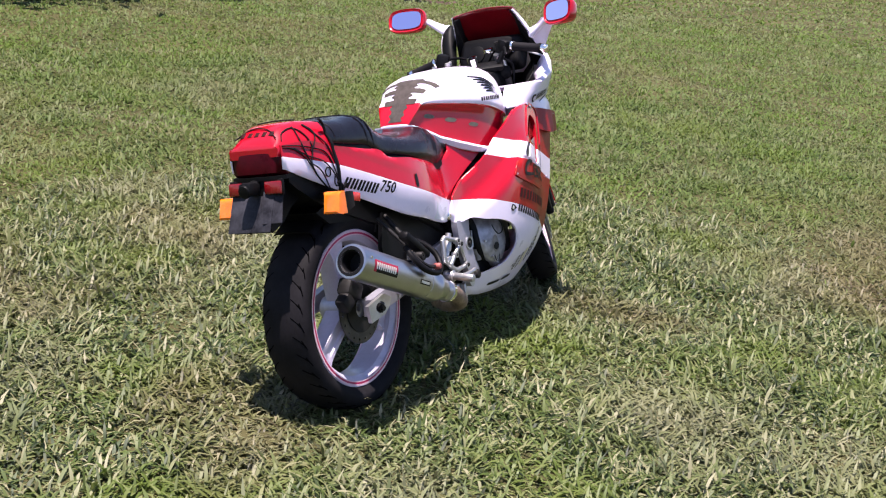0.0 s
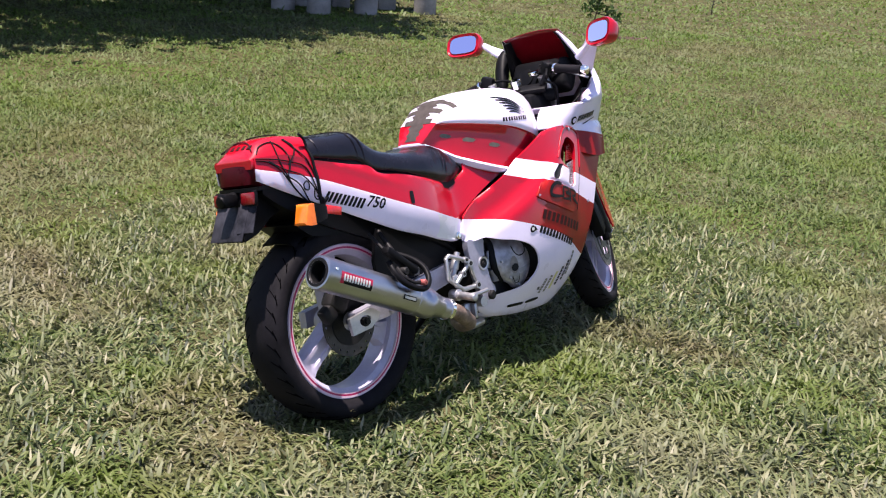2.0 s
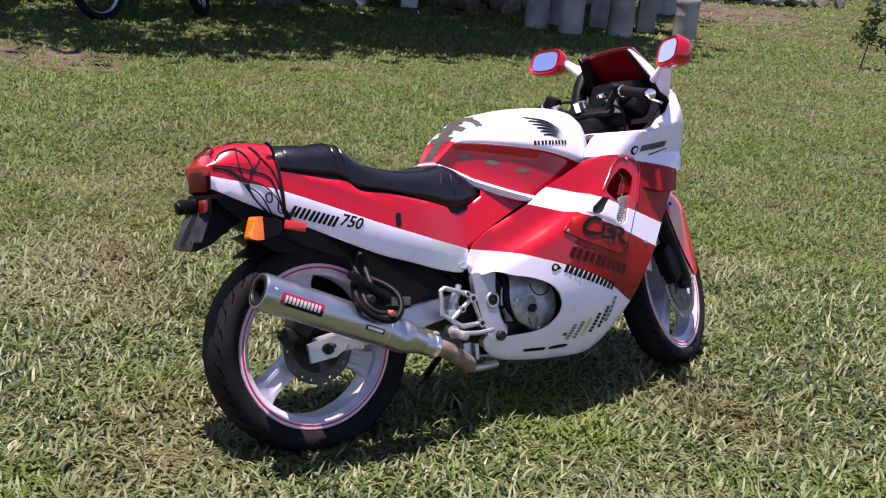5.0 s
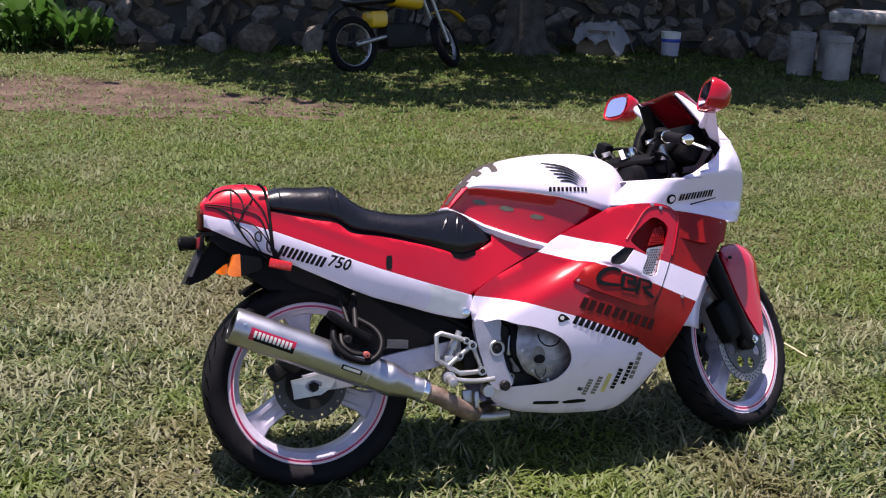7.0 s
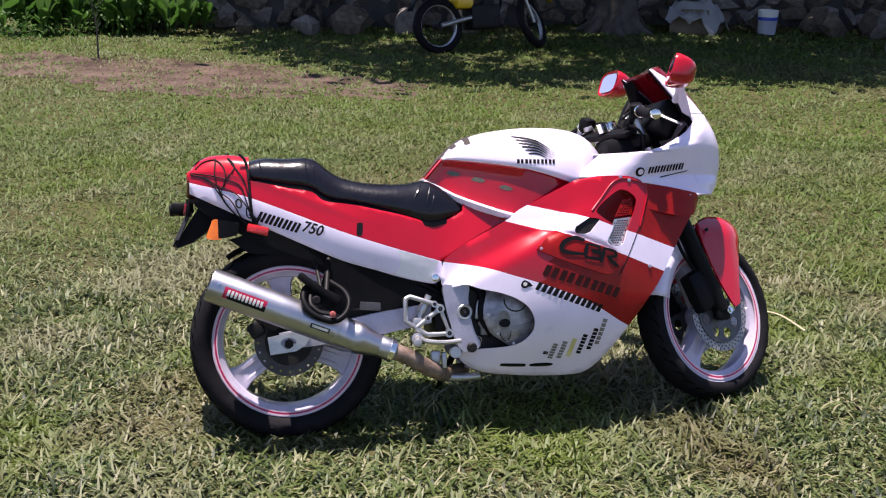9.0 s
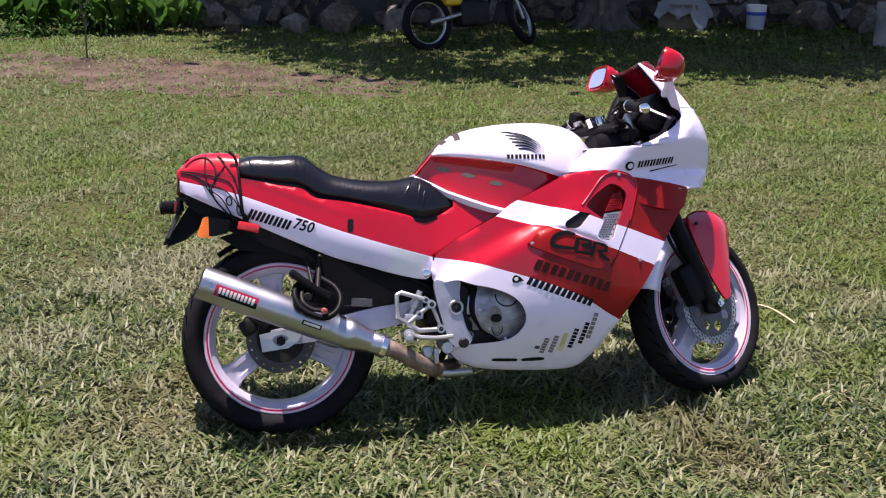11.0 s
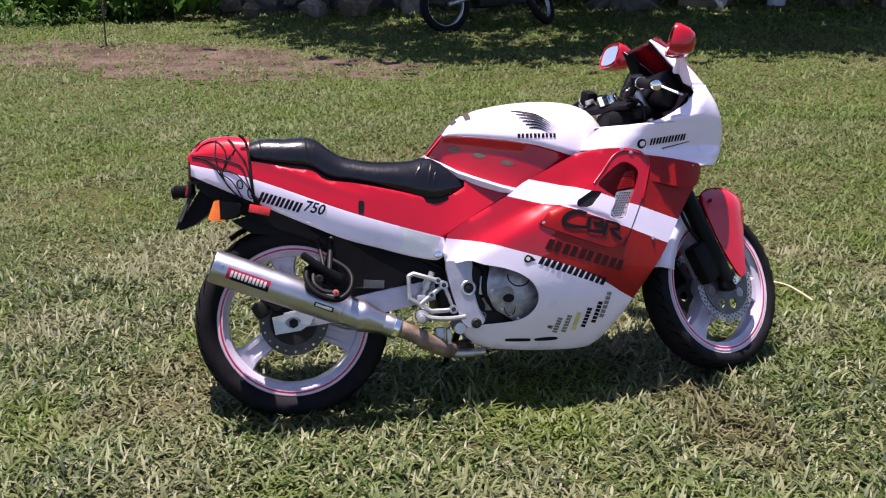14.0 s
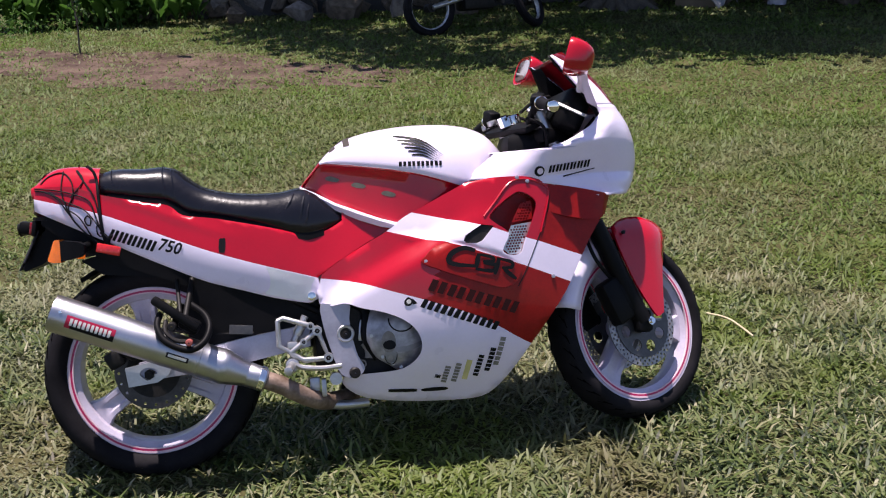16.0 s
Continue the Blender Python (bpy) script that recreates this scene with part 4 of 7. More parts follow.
nose_w = curve1((0.72, 0.186), (0.78, 0.206), (0.84, 0.236), (0.885, 0.255), (0.93, 0.246), (0.98, 0.208), (1.03, 0.174), (1.09, 0.157), (1.15, 0.138))
nose_r = poly1((0.72, 0.212), (0.792, 0.196), (0.83, 0.166), (0.866, 0.130), (0.873, 0.175), (0.895, 0.195), (0.92, 0.207), (0.965, 0.192), (1.03, 0.172), (1.15, 0.134))


base_x = poly1((0.728, 1.30), (0.742, 1.24), (0.769, 1.16), (0.785, 1.03), (0.793, 0.925), (0.82, 0.935), (0.866, 0.965), (0.90, 1.03), (0.93, 1.12), (0.965, 1.24), (0.99, 1.31), (1.03, 1.285), (1.09, 1.242), (1.15, 1.200))
base_w = poly1((0.72, 0.212), (0.792, 0.196), (0.83, 0.166), (0.866, 0.132), (0.90, 0.132), (0.93, 0.150), (0.965, 0.175), (0.99, 0.184), (1.03, 0.172), (1.15, 0.134))


def upper_w(x, z):
    xb, xn, w, wb = base_x(z), nose_x(z), nose_w(z), base_w(z)
    a = math.asin(min(1, max(0, (x - xb) / (xn - xb))) ** (1 / 0.9))
    fill = 2.2 + 2.3 * max(0.0, min(1.0, (0.90 - z) / 0.03))
    return (wb + (w - wb) * min(1, a / (math.pi / 2) * fill)) * max(0.0, math.cos(a)) ** 0.62


def nose_row(z):
    xr, xn = rear_x(z), nose_x(z)
    half = []
    for t in np.linspace(0, 1, 17):
        x = xr + (xn - xr) * math.sin(t * math.pi / 2) ** 0.9
        half.append((x, -upper_w(x, z) if t < 1 else 0.0, z + 0.022 * max(0.0, (z - 1.0) / 0.15) * t))
    return half + [(x, -y, z) for x, y, z in reversed(half[:-1])]


upper = part("upper_fairing", loft([nose_row(z) for z in sorted([*np.linspace(0.728, 0.992, 34), 0.793, 0.866, 0.873])]), WHITE, bike, "white upper fairing round the nose", 60, 0.005)
for side in (-1, 1):
    part("rim_ledge", loft([[(x, side * (upper_w(x, 0.868) - 0.001), 0.869), (x - 0.002, side * (upper_w(x, 0.868) - 0.024), 0.8715), (x - 0.004, side * (upper_w(x, 0.868) - 0.048), 0.868), (x - 0.004, side * (upper_w(x, 0.868) - 0.052), 0.850)] for x in np.linspace(1.005, 1.165, 12)]), WHITE, upper, "white ledge inside the rim", 60, 0.003)
for side in (-1, 1):
    part("inner_wall", loft([[(x + 0.001, side * (w - 0.002), z), (x + 0.012, side * (w - 0.018), z - 0.003), (x + 0.034, side * (w - 0.046), z - 0.010), (x + 0.050, side * (w - 0.052), z - 0.012)] for x, w, z in [(rear_x(z), upper_w(rear_x(z), z), z) for z in np.linspace(0.874, 0.962, 10)]]), WHITE, upper, "white inner wall of the opening", 60, 0.003)


def nose_point(z, t, side, shrink=1.0, back=0.0):
    """A place on the nose at height z: t from its rear edge (0) to the middle (1)."""
    x = rear_x(z) + (nose_x(z) - rear_x(z)) * math.sin(t * math.pi / 2) ** 0.9
    return (x - back, side * (upper_w(x, z) if t < 1 else 0.0) * shrink, z + 0.022 * max(0.0, (z - 1.0) / 0.15) * t)


def blade_end(z):
    """How far the white blade reaches forward; it rounds off to its tip."""
    return 0.4375 * (1 - 0.88 * ((z - 0.992) / 0.158) ** 2.6)


heights = np.linspace(0.992, 1.15, 16)
for side in (-1, 1):
    part("screen_blade", loft([[nose_point(z, blade_end(z) * k / 7, side) for k in range(8)] for z in heights]), WHITE, upper, "white rounded blade beside the screen", 60, 0.006)
    part("blade_lining", loft([[nose_point(z, blade_end(z) * k / 7, side, 0.945, 0.008) for k in range(8)] for z in heights]), BLACK, upper, "black lining inside the blade", 60, 0.002)
part("windscreen", loft([[nose_point(z, blade_end(z) + (1 - blade_end(z)) * k / 10, -1) for k in range(11)] + [nose_point(z, blade_end(z) + (1 - blade_end(z)) * k / 10, 1) for k in range(9, -1, -1)] for z in heights]), TINT, bike, "dark red tinted windscreen", 60, 0.004)
for s in (-1, 1):
    part("inner_edge", loft([[(x + 0.005, s * y, z), (x + 0.022, s * (y - 0.012 - 0.030 * k), z + 0.004), (x + (0.020 if s < 0 else -0.03 * k), s * (y - 0.060 * k), z - 0.030 * k), (x + (0.012 if s < 0 else -0.04 * k), s * (y - 0.014 * k), z - 0.035 * k)] for x, y, z, k in [(rear_x(z), nose_r(z) - 0.008, z, q) for z, q in zip(np.linspace(0.96, 1.14, 10), np.linspace(1.1, 0.15, 10))]], True), BLACK, upper, "black inner edge")


part("brake_brand_mark", decal([circle(1.128, 0.806, 0.015, 18)], upper_w, -1, 0.002), INK, upper)
part("brake_brand_mark", decal([circle(1.130, 0.806, 0.009, 14)], upper_w, -1, 0.0032), WHITE, upper)
bars("brake_brand_bar", letter_bars(1.155, 0.800, 1.285, 0.813, 0.020, 6, slant=0.3, gap=0.22) + [[(1.20, 0.786), (1.30, 0.806), (1.302, 0.809), (1.20, 0.790)]], upper_w, INK, upper, "slim black bar of a brand word", 0.002)



def make_mirror(at, normal, roll, s):
    """A red bowl with a dark lip and a real mirror."""
    n = Vector(normal).normalized()
    across = Vector((0, 1, 0)) - n * n.y
    across.normalize()
    up = across.cross(n) * (-1 if across.cross(n).z < 0 else 1)
    m = Matrix((( across.x, up.x, n.x, at[0]), (across.y, up.y, n.y, at[1]), (across.z, up.z, n.z, at[2]), (0, 0, 0, 1))) @ Matrix.Rotation(radians(roll), 4, "Z") @ Matrix.Scale(0.92, 4) @ Matrix.Scale(1.0 if s > 0 else 0.80, 4, Vector((1, 0, 0)))

    def ring(a, b, d, e=3.2):
        return [(a * math.copysign(abs(math.cos(t)) ** (2 / e), math.cos(t)), b * math.copysign(abs(math.sin(t)) ** (2 / e), math.sin(t)), d) for t in np.linspace(0, 2 * math.pi, 40, endpoint=False)]
    bm = loft([ring(0.078, 0.044, -0.002), ring(0.080, 0.046, 0.004), ring(0.086, 0.052, 0.006), ring(0.089, 0.055, 0.0), ring(0.088, 0.054, -0.02), ring(0.080, 0.049, -0.045), ring(0.062, 0.038, -0.066), ring(0.034, 0.022, -0.078)], True)
    bmesh.ops.transform(bm, matrix=m, verts=bm.verts)
    ob = part("mirror", bm, RED, bike, "red rear-view mirror", 60)
    bm = loft([ring(0.0775, 0.0435, -0.014), ring(0.0775, 0.0435, -0.018)], True)
    bmesh.ops.transform(bm, matrix=m, verts=bm.verts)
    part("mirror_lip", bm, BLACK, ob)
    bm = loft([ring(0.071, 0.039, 0.0055, 3.4), ring(0.071, 0.039, 0.0015, 3.4), ring(0.060, 0.032, -0.006, 3.4)], True)
    bmesh.ops.transform(bm, matrix=m, verts=bm.verts)
    part("mirror_glass", bm, MIRROR, ob, "mirror glass", 30)
    a = Vector(at) - n * 0.03 - across * s * 0.075
    b = Vector((1.285, -0.160, 1.050)) if s < 0 else Vector((1.290, 0.212, 1.105))
    part("mirror_arm", tube(spline([a, (a + b) / 2 + Vector((0.006, 0, -0.004)), b], 5), 0.016, 12, lambda t: 0.012 + 0.013 * t, 0.6), WHITE, ob, "white mirror arm")
    if s < 0:
        fin = [a + across * 0.018, a, a - across * 0.016 + Vector((0.012, 0, -0.020)), Vector((1.318, -0.186, 0.985)), Vector((1.292, -0.186, 1.000)), Vector((1.284, -0.162, 1.046))]
        part("mirror_fin", loft([[p + Vector((0.0, d, 0.0)) for p in fin] for d in (-0.008, -0.004, 0.004, 0.008)], True), WHITE, ob, "broad white mirror fin")
    return ob


make_mirror((1.205, -0.318, 1.120), (-0.92, 0.24, 0.31), 0, -1)
make_mirror((1.228, 0.355, 1.168), (-0.92, -0.10, 0.33), 0, 1)

# padded black cowl inside the far edge of the fairing
part("inner_cowl", tube(spline([(1.300, 0.190, 1.118), (1.272, 0.194, 1.080), (1.232, 0.180, 1.015), (1.195, 0.158, 0.955)], 6), 0.03, 16, lambda t: 0.014 + 0.080 * t * (1 - t) + 0.008 * t, 0.75), BLACK, bike, "padded black inner cowl", 60)
part("fairing_edge", tube(spline([(1.308, 0.204, 1.122), (1.278, 0.222, 1.084), (1.240, 0.212, 1.018), (1.205, 0.186, 0.955)], 6), 0.009, 10, lambda t: 0.009, 0.8), WHITE, bike, "white far edge of the fairing", 60)

# cockpit: instruments, clamp, bars, levers, switches, reservoir
cockpit = part("instrument_panel", rbox((0.085, 0.27, 0.13), (1.265, 0.0, 0.985), 0.025, (0, 28, 0), 3), BLACK, bike, "black instrument cluster behind the screen")
for y, r in ((-0.055, 0.036), (0.055, 0.038)):
    part("gauge", cyl((1.235, y, 0.985), (1.216, y, 0.995), r, 28, bevel=0.004), BLACK, cockpit, "round black gauge")
part("inner_shell", loft([[(x, -w, z), (x + 0.01, -w * 0.6, z - 0.06), (x + 0.01, w * 0.6, z - 0.06), (x, w, z)] for x, w, z in ((1.06, 0.10, 0.83), (1.16, 0.155, 0.84), (1.26, 0.165, 0.90), (1.32, 0.15, 0.96))], False), BLACK, cockpit, "black inner fairing shell", 60, 0.004)
clamp = part("top_clamp", rbox((0.065, 0.21, 0.022), (1.10, 0.0, 0.945), 0.008, (0, -22, 26)), BLACK, bike, "black top clamp")
part("head_stock", join(rbox((0.14, 0.16, 0.16), (1.13, 0.0, 0.85), 0.03), rbox((0.10, 0.20, 0.05), (1.17, 0.0, 0.915), 0.015, (0, 0, 26))), BLACK, bike, "black steering head and wiring")
part("steering_nut", cyl((1.082, 0, 0.955), (1.072, 0, 0.985), 0.018, 6), CHROME, clamp)
part("ignition_switch", cyl((1.118, 0.02, 0.955), (1.108, 0.02, 0.992), 0.020, 20, bevel=0.003), CHROME, clamp, "bright ignition switch")
for s, root, inner, outer in ((-1, (1.135, -0.080, 0.955), (1.163, -0.126, 1.012), (1.166, -0.244, 0.990)), (1, (1.085, 0.085, 0.950), (1.055, 0.145, 0.985), (1.03, 0.232, 0.958))):
    r, i, o = Vector(root), Vector(inner), Vector(outer)
    d = (o - i).normalized()
    bar = part("handlebar", tube(spline([r, (r + i) / 2 + Vector((0, 0, 0.012)), i, o], 5), 0.011, 12), BLACK, bike, "black clip-on handlebar")
    part("grip", lathe([(0.004, 0), (0.0185, 0.0), (0.0185, 0.004), (0.0165, 0.008), (0.0168, 0.10), (0.0185, 0.106), (0.0185, 0.112), (0.004, 0.112)], 20), RUBBER, bar, "ribbed black rubber grip")
    g = bar.children[-1]
    g.matrix_local = Matrix.Translation(i + d * 0.012) @ d.to_track_quat("Y", "Z").to_matrix().to_4x4()
    part("grip_collar", cyl(i + d * 0.002, i + d * 0.012, 0.021, 20, bevel=0.002), CHROME, bar, "bright collar")
    part("bar_end", cyl(o + d * 0.004, o + d * 0.030, 0.0175, 20, bevel=0.006), CHROME, bar, "chrome bar-end weight")
    part("switch_pod", rbox((0.045, 0.05, 0.05), i - d * 0.025, 0.012, (20, 0, 20 * s)), BLACK, bar)
    f = Vector((math.cos(STEER_ANGLE), math.sin(STEER_ANGLE), 0))
    part("lever", tube(spline([i - d * 0.03 + f * 0.03, i + d * 0.01 + f * 0.06, i + d * 0.07 + f * 0.095 - Vector((0, 0, 0.015)), i + d * 0.13 + f * 0.125 - Vector((0, 0, 0.028))], 5), 0.006, 8, None, 0.6), ALU, bar, "alloy hand lever")
part("brake_reservoir", join(cyl((1.190, -0.07, 0.995), (1.186, -0.07, 1.028), 0.022, 20, bevel=0.003), cyl((1.186, -0.07, 1.028), (1.1855, -0.07, 1.036), 0.024, 20, bevel=0.002)), DARK, bike, "dark brake fluid reservoir")
part("filler_cap", join(cyl((1.060, 0.10, 0.968), (1.056, 0.10, 0.984), 0.016, 20, bevel=0.003), cyl((1.045, 0.150, 0.958), (1.043, 0.155, 0.975), 0.010, 14, bevel=0.002)), ALU, bike, "bright cap beside the clamp")
part("reservoir_cap", cyl((1.163, -0.030, 0.998), (1.159, -0.030, 1.014), 0.021, 22, bevel=0.003), CHROME, bike, "bright reservoir cap")
part("clutch_holder", rbox((0.05, 0.045, 0.04), (1.065, 0.13, 0.985), 0.014, (10, 10, 30)), BLACK, bike)
part("cable", join(*[tube(spline(q, 6), 0.005, 8) for q in (
    [(1.05, 0.13, 0.975), (1.10, 0.10, 0.995), (1.16, 0.05, 0.975), (1.20, 0.0, 0.91)], [(1.10, -0.13, 0.985), (1.15, -0.10, 1.015), (1.19, -0.03, 0.99), (1.18, 0.02, 0.90)],
    [(1.04, 0.15, 0.95), (1.08, 0.11, 0.965), (1.13, 0.08, 0.94), (1.16, 0.06, 0.87)], [(1.12, -0.11, 0.97), (1.17, -0.12, 0.94), (1.18, -0.11, 0.86)])]), BLACK, bike, "black control cables")

# fork, mudguard and brakes, turned with the bars
for s in (-1, 1):
    bottom = Vector((1.424, s * 0.097, 0.318))
    d = Vector((-math.sin(RAKE), 0, math.cos(RAKE)))
    fork = part("fork_leg", steered(join(cyl(bottom + d * 0.34, bottom, 0.030, 20, 0.028), rbox((0.06, 0.034, 0.07), bottom, 0.012))), BLACK, bike, "black telescopic fork leg")
    part("fork_tube", steered(cyl(bottom + d * 0.33, bottom + d * 0.72, 0.0205, 20)), STEEL, fork, "bright steel fork tube")
    part("caliper", steered(join(rbox((0.075, 0.055, 0.14), (1.335, s * 0.085, 0.385), 0.014, (0, -24, 0)), rbox((0.05, 0.03, 0.09), (1.375, s * 0.10, 0.40), 0.01, (0, -24, 0)))), BLACK, fork, "black brake caliper")
    part("axle_nut", steered(join(cyl(bottom + Vector((0.014, s * 0.012, -0.003)), bottom + Vector((0.014, s * 0.026, -0.003)), 0.014, 6), cyl(bottom + Vector((0.014, s * 0.026, -0.003)), bottom + Vector((0.014, s * 0.034, -0.003)), 0.008, 12))), CHROME, fork, "bright axle nut")
    part("brake_hose", steered(tube(spline([(1.33, s * 0.095, 0.45), (1.27, s * 0.10, 0.52), (1.25, s * 0.085, 0.62), (1.24, s * 0.06, 0.74)], 6), 0.006, 8)), BLACK, fork)
    cover = spline([(1.345, 0.612), (1.40, 0.640), (1.47, 0.648), (1.535, 0.632), (1.583, 0.603)], 3) + spline([(1.562, 0.567), (1.522, 0.488), (1.502, 0.41), (1.488, 0.338)], 3) + spline([(1.470, 0.328), (1.451, 0.335), (1.394, 0.431), (1.350, 0.545)], 3)
    cw = lambda x, z: 0.124 + 0.022 * max(0, (0.62 - z)) - 5.0 * max(0.0, z - 0.56) ** 2 - 3.0 * max(0.0, x - 1.47) ** 2
    part("fork_cover", steered(skin(cover, cw, s, step=0.016, rim=0.008)), RED, bike, "red fork cover and mudguard side", 70)
    part("cover_screw", steered(cyl((1.372, s * 0.125, 0.592), (1.372, s * 0.132, 0.592), 0.006, 12)), INK, fork)
cx, cz = FRONT[0], FRONT[2]
arc = lambda a, prof: [(cx + r * math.cos(a), y, cz + r * math.sin(a)) for r, y in prof]
gp = [(0.275, -0.083), (0.300, -0.080), (0.314, -0.062), (0.320, -0.03), (0.321, 0), (0.320, 0.03), (0.314, 0.062), (0.300, 0.080), (0.275, 0.083)]
part("front_mudguard", steered(loft([arc(a, [(r + 0.012 * max(0, math.cos(a) - 0.2), y) for r, y in gp]) for a in np.linspace(radians(62), radians(108), 14)])), RED, bike, "red front mudguard", 60, 0.004)
part("mudguard_tail", steered(loft([arc(a, [(r, y) for r, y in [(0.245, -0.080)] + gp + [(0.245, 0.080)]]) for a in np.linspace(radians(106), radians(167), 16)])), WHITE, bike, "white rear half of the front mudguard", 60, 0.004)

# engine and frame seen through the cutout and under the tail
engine = part("engine_block", join(rbox((0.40, 0.28, 0.20), (0.74, 0.0, 0.36), 0.03), rbox((0.34, 0.18, 0.12), (0.74, 0.0, 0.24), 0.03), rbox((0.30, 0.36, 0.20), (0.80, 0.0, 0.55), 0.03), rbox((0.22, 0.22, 0.16), (0.56, 0.0, 0.35), 0.02)), DARK, bike, "dark grimy engine block")
cover_edge = spline([(0.600, 0.446), (0.655, 0.449), (0.703, 0.430), (0.748, 0.394), (0.770, 0.349), (0.762, 0.305), (0.731, 0.270), (0.690, 0.259), (0.655, 0.281), (0.622, 0.304), (0.604, 0.339), (0.594, 0.370), (0.590, 0.412)], 4, True)
def cover_w(x, z):
    d = math.hypot((x - 0.690) / 0.095, (z - 0.352) / 0.095)
    return 0.212 - 0.030 * max(0.0, d - 0.35) ** 2 / 0.42
clutch = part("clutch_cover", skin(cover_edge, cover_w, -1, step=0.012, rim=0.02), mat("stained_cast_cover", (0.25, 0.24, 0.245), 0.42, metal=0.5, var=0.45, scale=16, fine=70, bump=0.1, tint=(0.56, 0.54, 0.57), spec=0.3), engine, "pale cast clutch cover", 75)
part("cover_cap", tube([(0.700 + 0.037 * math.cos(a), -cover_w(0.700 + 0.037 * math.cos(a), 0.408 + 0.034 * math.sin(a)) - 0.0005, 0.408 + 0.034 * math.sin(a)) for a in np.linspace(-math.pi * 1.05, 0.05 * math.pi, 24)], 0.0022, 6), DARK, clutch, "round cap seam")
# flat grey and black patches: the shade inside the cover's hollows, painted on
part("dark_mark", decal([[(0.6595 + 0.0205 * math.cos(a), 0.347 + 0.031 * math.sin(a)) for a in np.linspace(0, 2 * math.pi, 24, endpoint=False)]], cover_w, -1, 0.0012), GREYPAD, clutch, "flat dark oval painted as the shade of a hollow")
part("dark_hole", decal([[(0.661 + 0.0185 * math.cos(a), 0.338 + 0.0135 * math.sin(a)) for a in np.linspace(0, 2 * math.pi, 20, endpoint=False)]], cover_w, -1, 0.0022), INK, clutch)
part("lower_oval", decal([[(0.6635 + 0.0175 * math.cos(a), 0.308 + 0.026 * math.sin(a)) for a in np.linspace(0, 2 * math.pi, 24, endpoint=False)]], cover_w, -1, 0.0008), mat("recess_shade", (0.22, 0.215, 0.22), 0.5, var=0.25), clutch)
part("oval_edge", tube([(0.6635 + 0.0175 * math.cos(a), -cover_w(0.6635, 0.308) - 0.001, 0.308 + 0.026 * math.sin(a)) for a in np.linspace(math.pi, 2.1 * math.pi, 16)], 0.0015, 6), DARK, clutch)
part("cover_groove", decal([spline([(0.682, 0.330), (0.712, 0.332), (0.744, 0.340), (0.764, 0.354)], 4) + spline([(0.766, 0.340), (0.745, 0.326), (0.714, 0.317), (0.684, 0.316)], 4)], cover_w, -1, 0.001), bpy.data.materials["recess_shade"], clutch)
part("engine_side", plate(spline([(0.555, 0.46), (0.60, 0.45), (0.62, 0.40), (0.66, 0.30), (0.72, 0.262), (0.60, 0.24), (0.555, 0.26)], 2, True), -0.150, -0.13), DARK, engine, "black grimy engine side")
part("hose_bracket", join(rbox((0.014, 0.012, 0.055), (0.586, -0.158, 0.378), 0.003, (0, 8, 0)), rbox((0.010, 0.012, 0.045), (0.614, -0.160, 0.375), 0.003, (0, -22, 0)), rbox((0.030, 0.012, 0.008), (0.600, -0.158, 0.405), 0.003, (0, 10, 0))), ALU, engine, "thin bright bracket")
part("hose_stub", join(tube(spline([(0.594, -0.158, 0.345), (0.606, -0.160, 0.325), (0.606, -0.160, 0.300)], 4), 0.014, 10), lathe([(0.008, -0.166), (0.012, -0.166), (0.012, -0.150)], 16, (0.584, 0, 0.284))), GREYPAD, engine, "grey hose stub")
for x, z in ((0.606, 0.432), (0.640, 0.304), (0.668, 0.282), (0.692, 0.270), (0.612, 0.366)):
    part("casing_bolt", cyl((x, -cover_w(x, z) + 0.004, z), (x, -cover_w(x, z) - 0.005, z), 0.005, 8), ALU, engine)
frame_ob = part("frame_plate", plate(spline([(0.474, 0.462), (0.503, 0.463), (0.556, 0.462), (0.554, 0.417), (0.561, 0.356), (0.573, 0.308), (0.590, 0.271), (0.560, 0.246), (0.520, 0.262), (0.499, 0.322), (0.480, 0.396)], 3, True), -0.172, -0.150), SILVER, bike, "pale grey frame plate beside the engine")
part("pivot_ring", lathe([(0.012, -0.1735), (0.0225, -0.1760), (0.0255, -0.1735), (0.0255, -0.165)], 28, (0.541, 0, 0.376)), ALU, frame_ob, "raised pivot ring")
part("pivot_bolt", lathe([(0.002, -0.178), (0.006, -0.178), (0.007, -0.174), (0.013, -0.174), (0.0165, -0.1755), (0.0165, -0.165)], 24, (0.541, 0, 0.376)), DARK, frame_ob, "dark pivot bolt")
part("lower_bolt", lathe([(0.002, -0.186), (0.012, -0.186), (0.016, -0.182), (0.016, -0.170)], 20, (0.560, 0, 0.262)), DARK, frame_ob)
part("frame_rail", join(tube(spline([(0.44, -0.10, 0.56), (0.30, -0.105, 0.56), (0.10, -0.10, 0.62), (-0.10, -0.08, 0.69)], 5), 0.014, 10), tube(spline([(0.44, 0.10, 0.56), (0.30, 0.105, 0.56), (0.10, 0.10, 0.62), (-0.10, 0.08, 0.69)], 5), 0.014, 10),
     tube(spline([(0.47, -0.11, 0.44), (0.36, -0.115, 0.50), (0.22, -0.11, 0.56)], 4), 0.012, 10)), BLACK, bike, "black rear frame rails")
part("battery_box", join(rbox((0.24, 0.17, 0.14), (0.30, 0.0, 0.56), 0.02), rbox((0.16, 0.13, 0.18), (0.43, 0.0, 0.42), 0.03)), BLACK, bike, "black boxes under the seat")
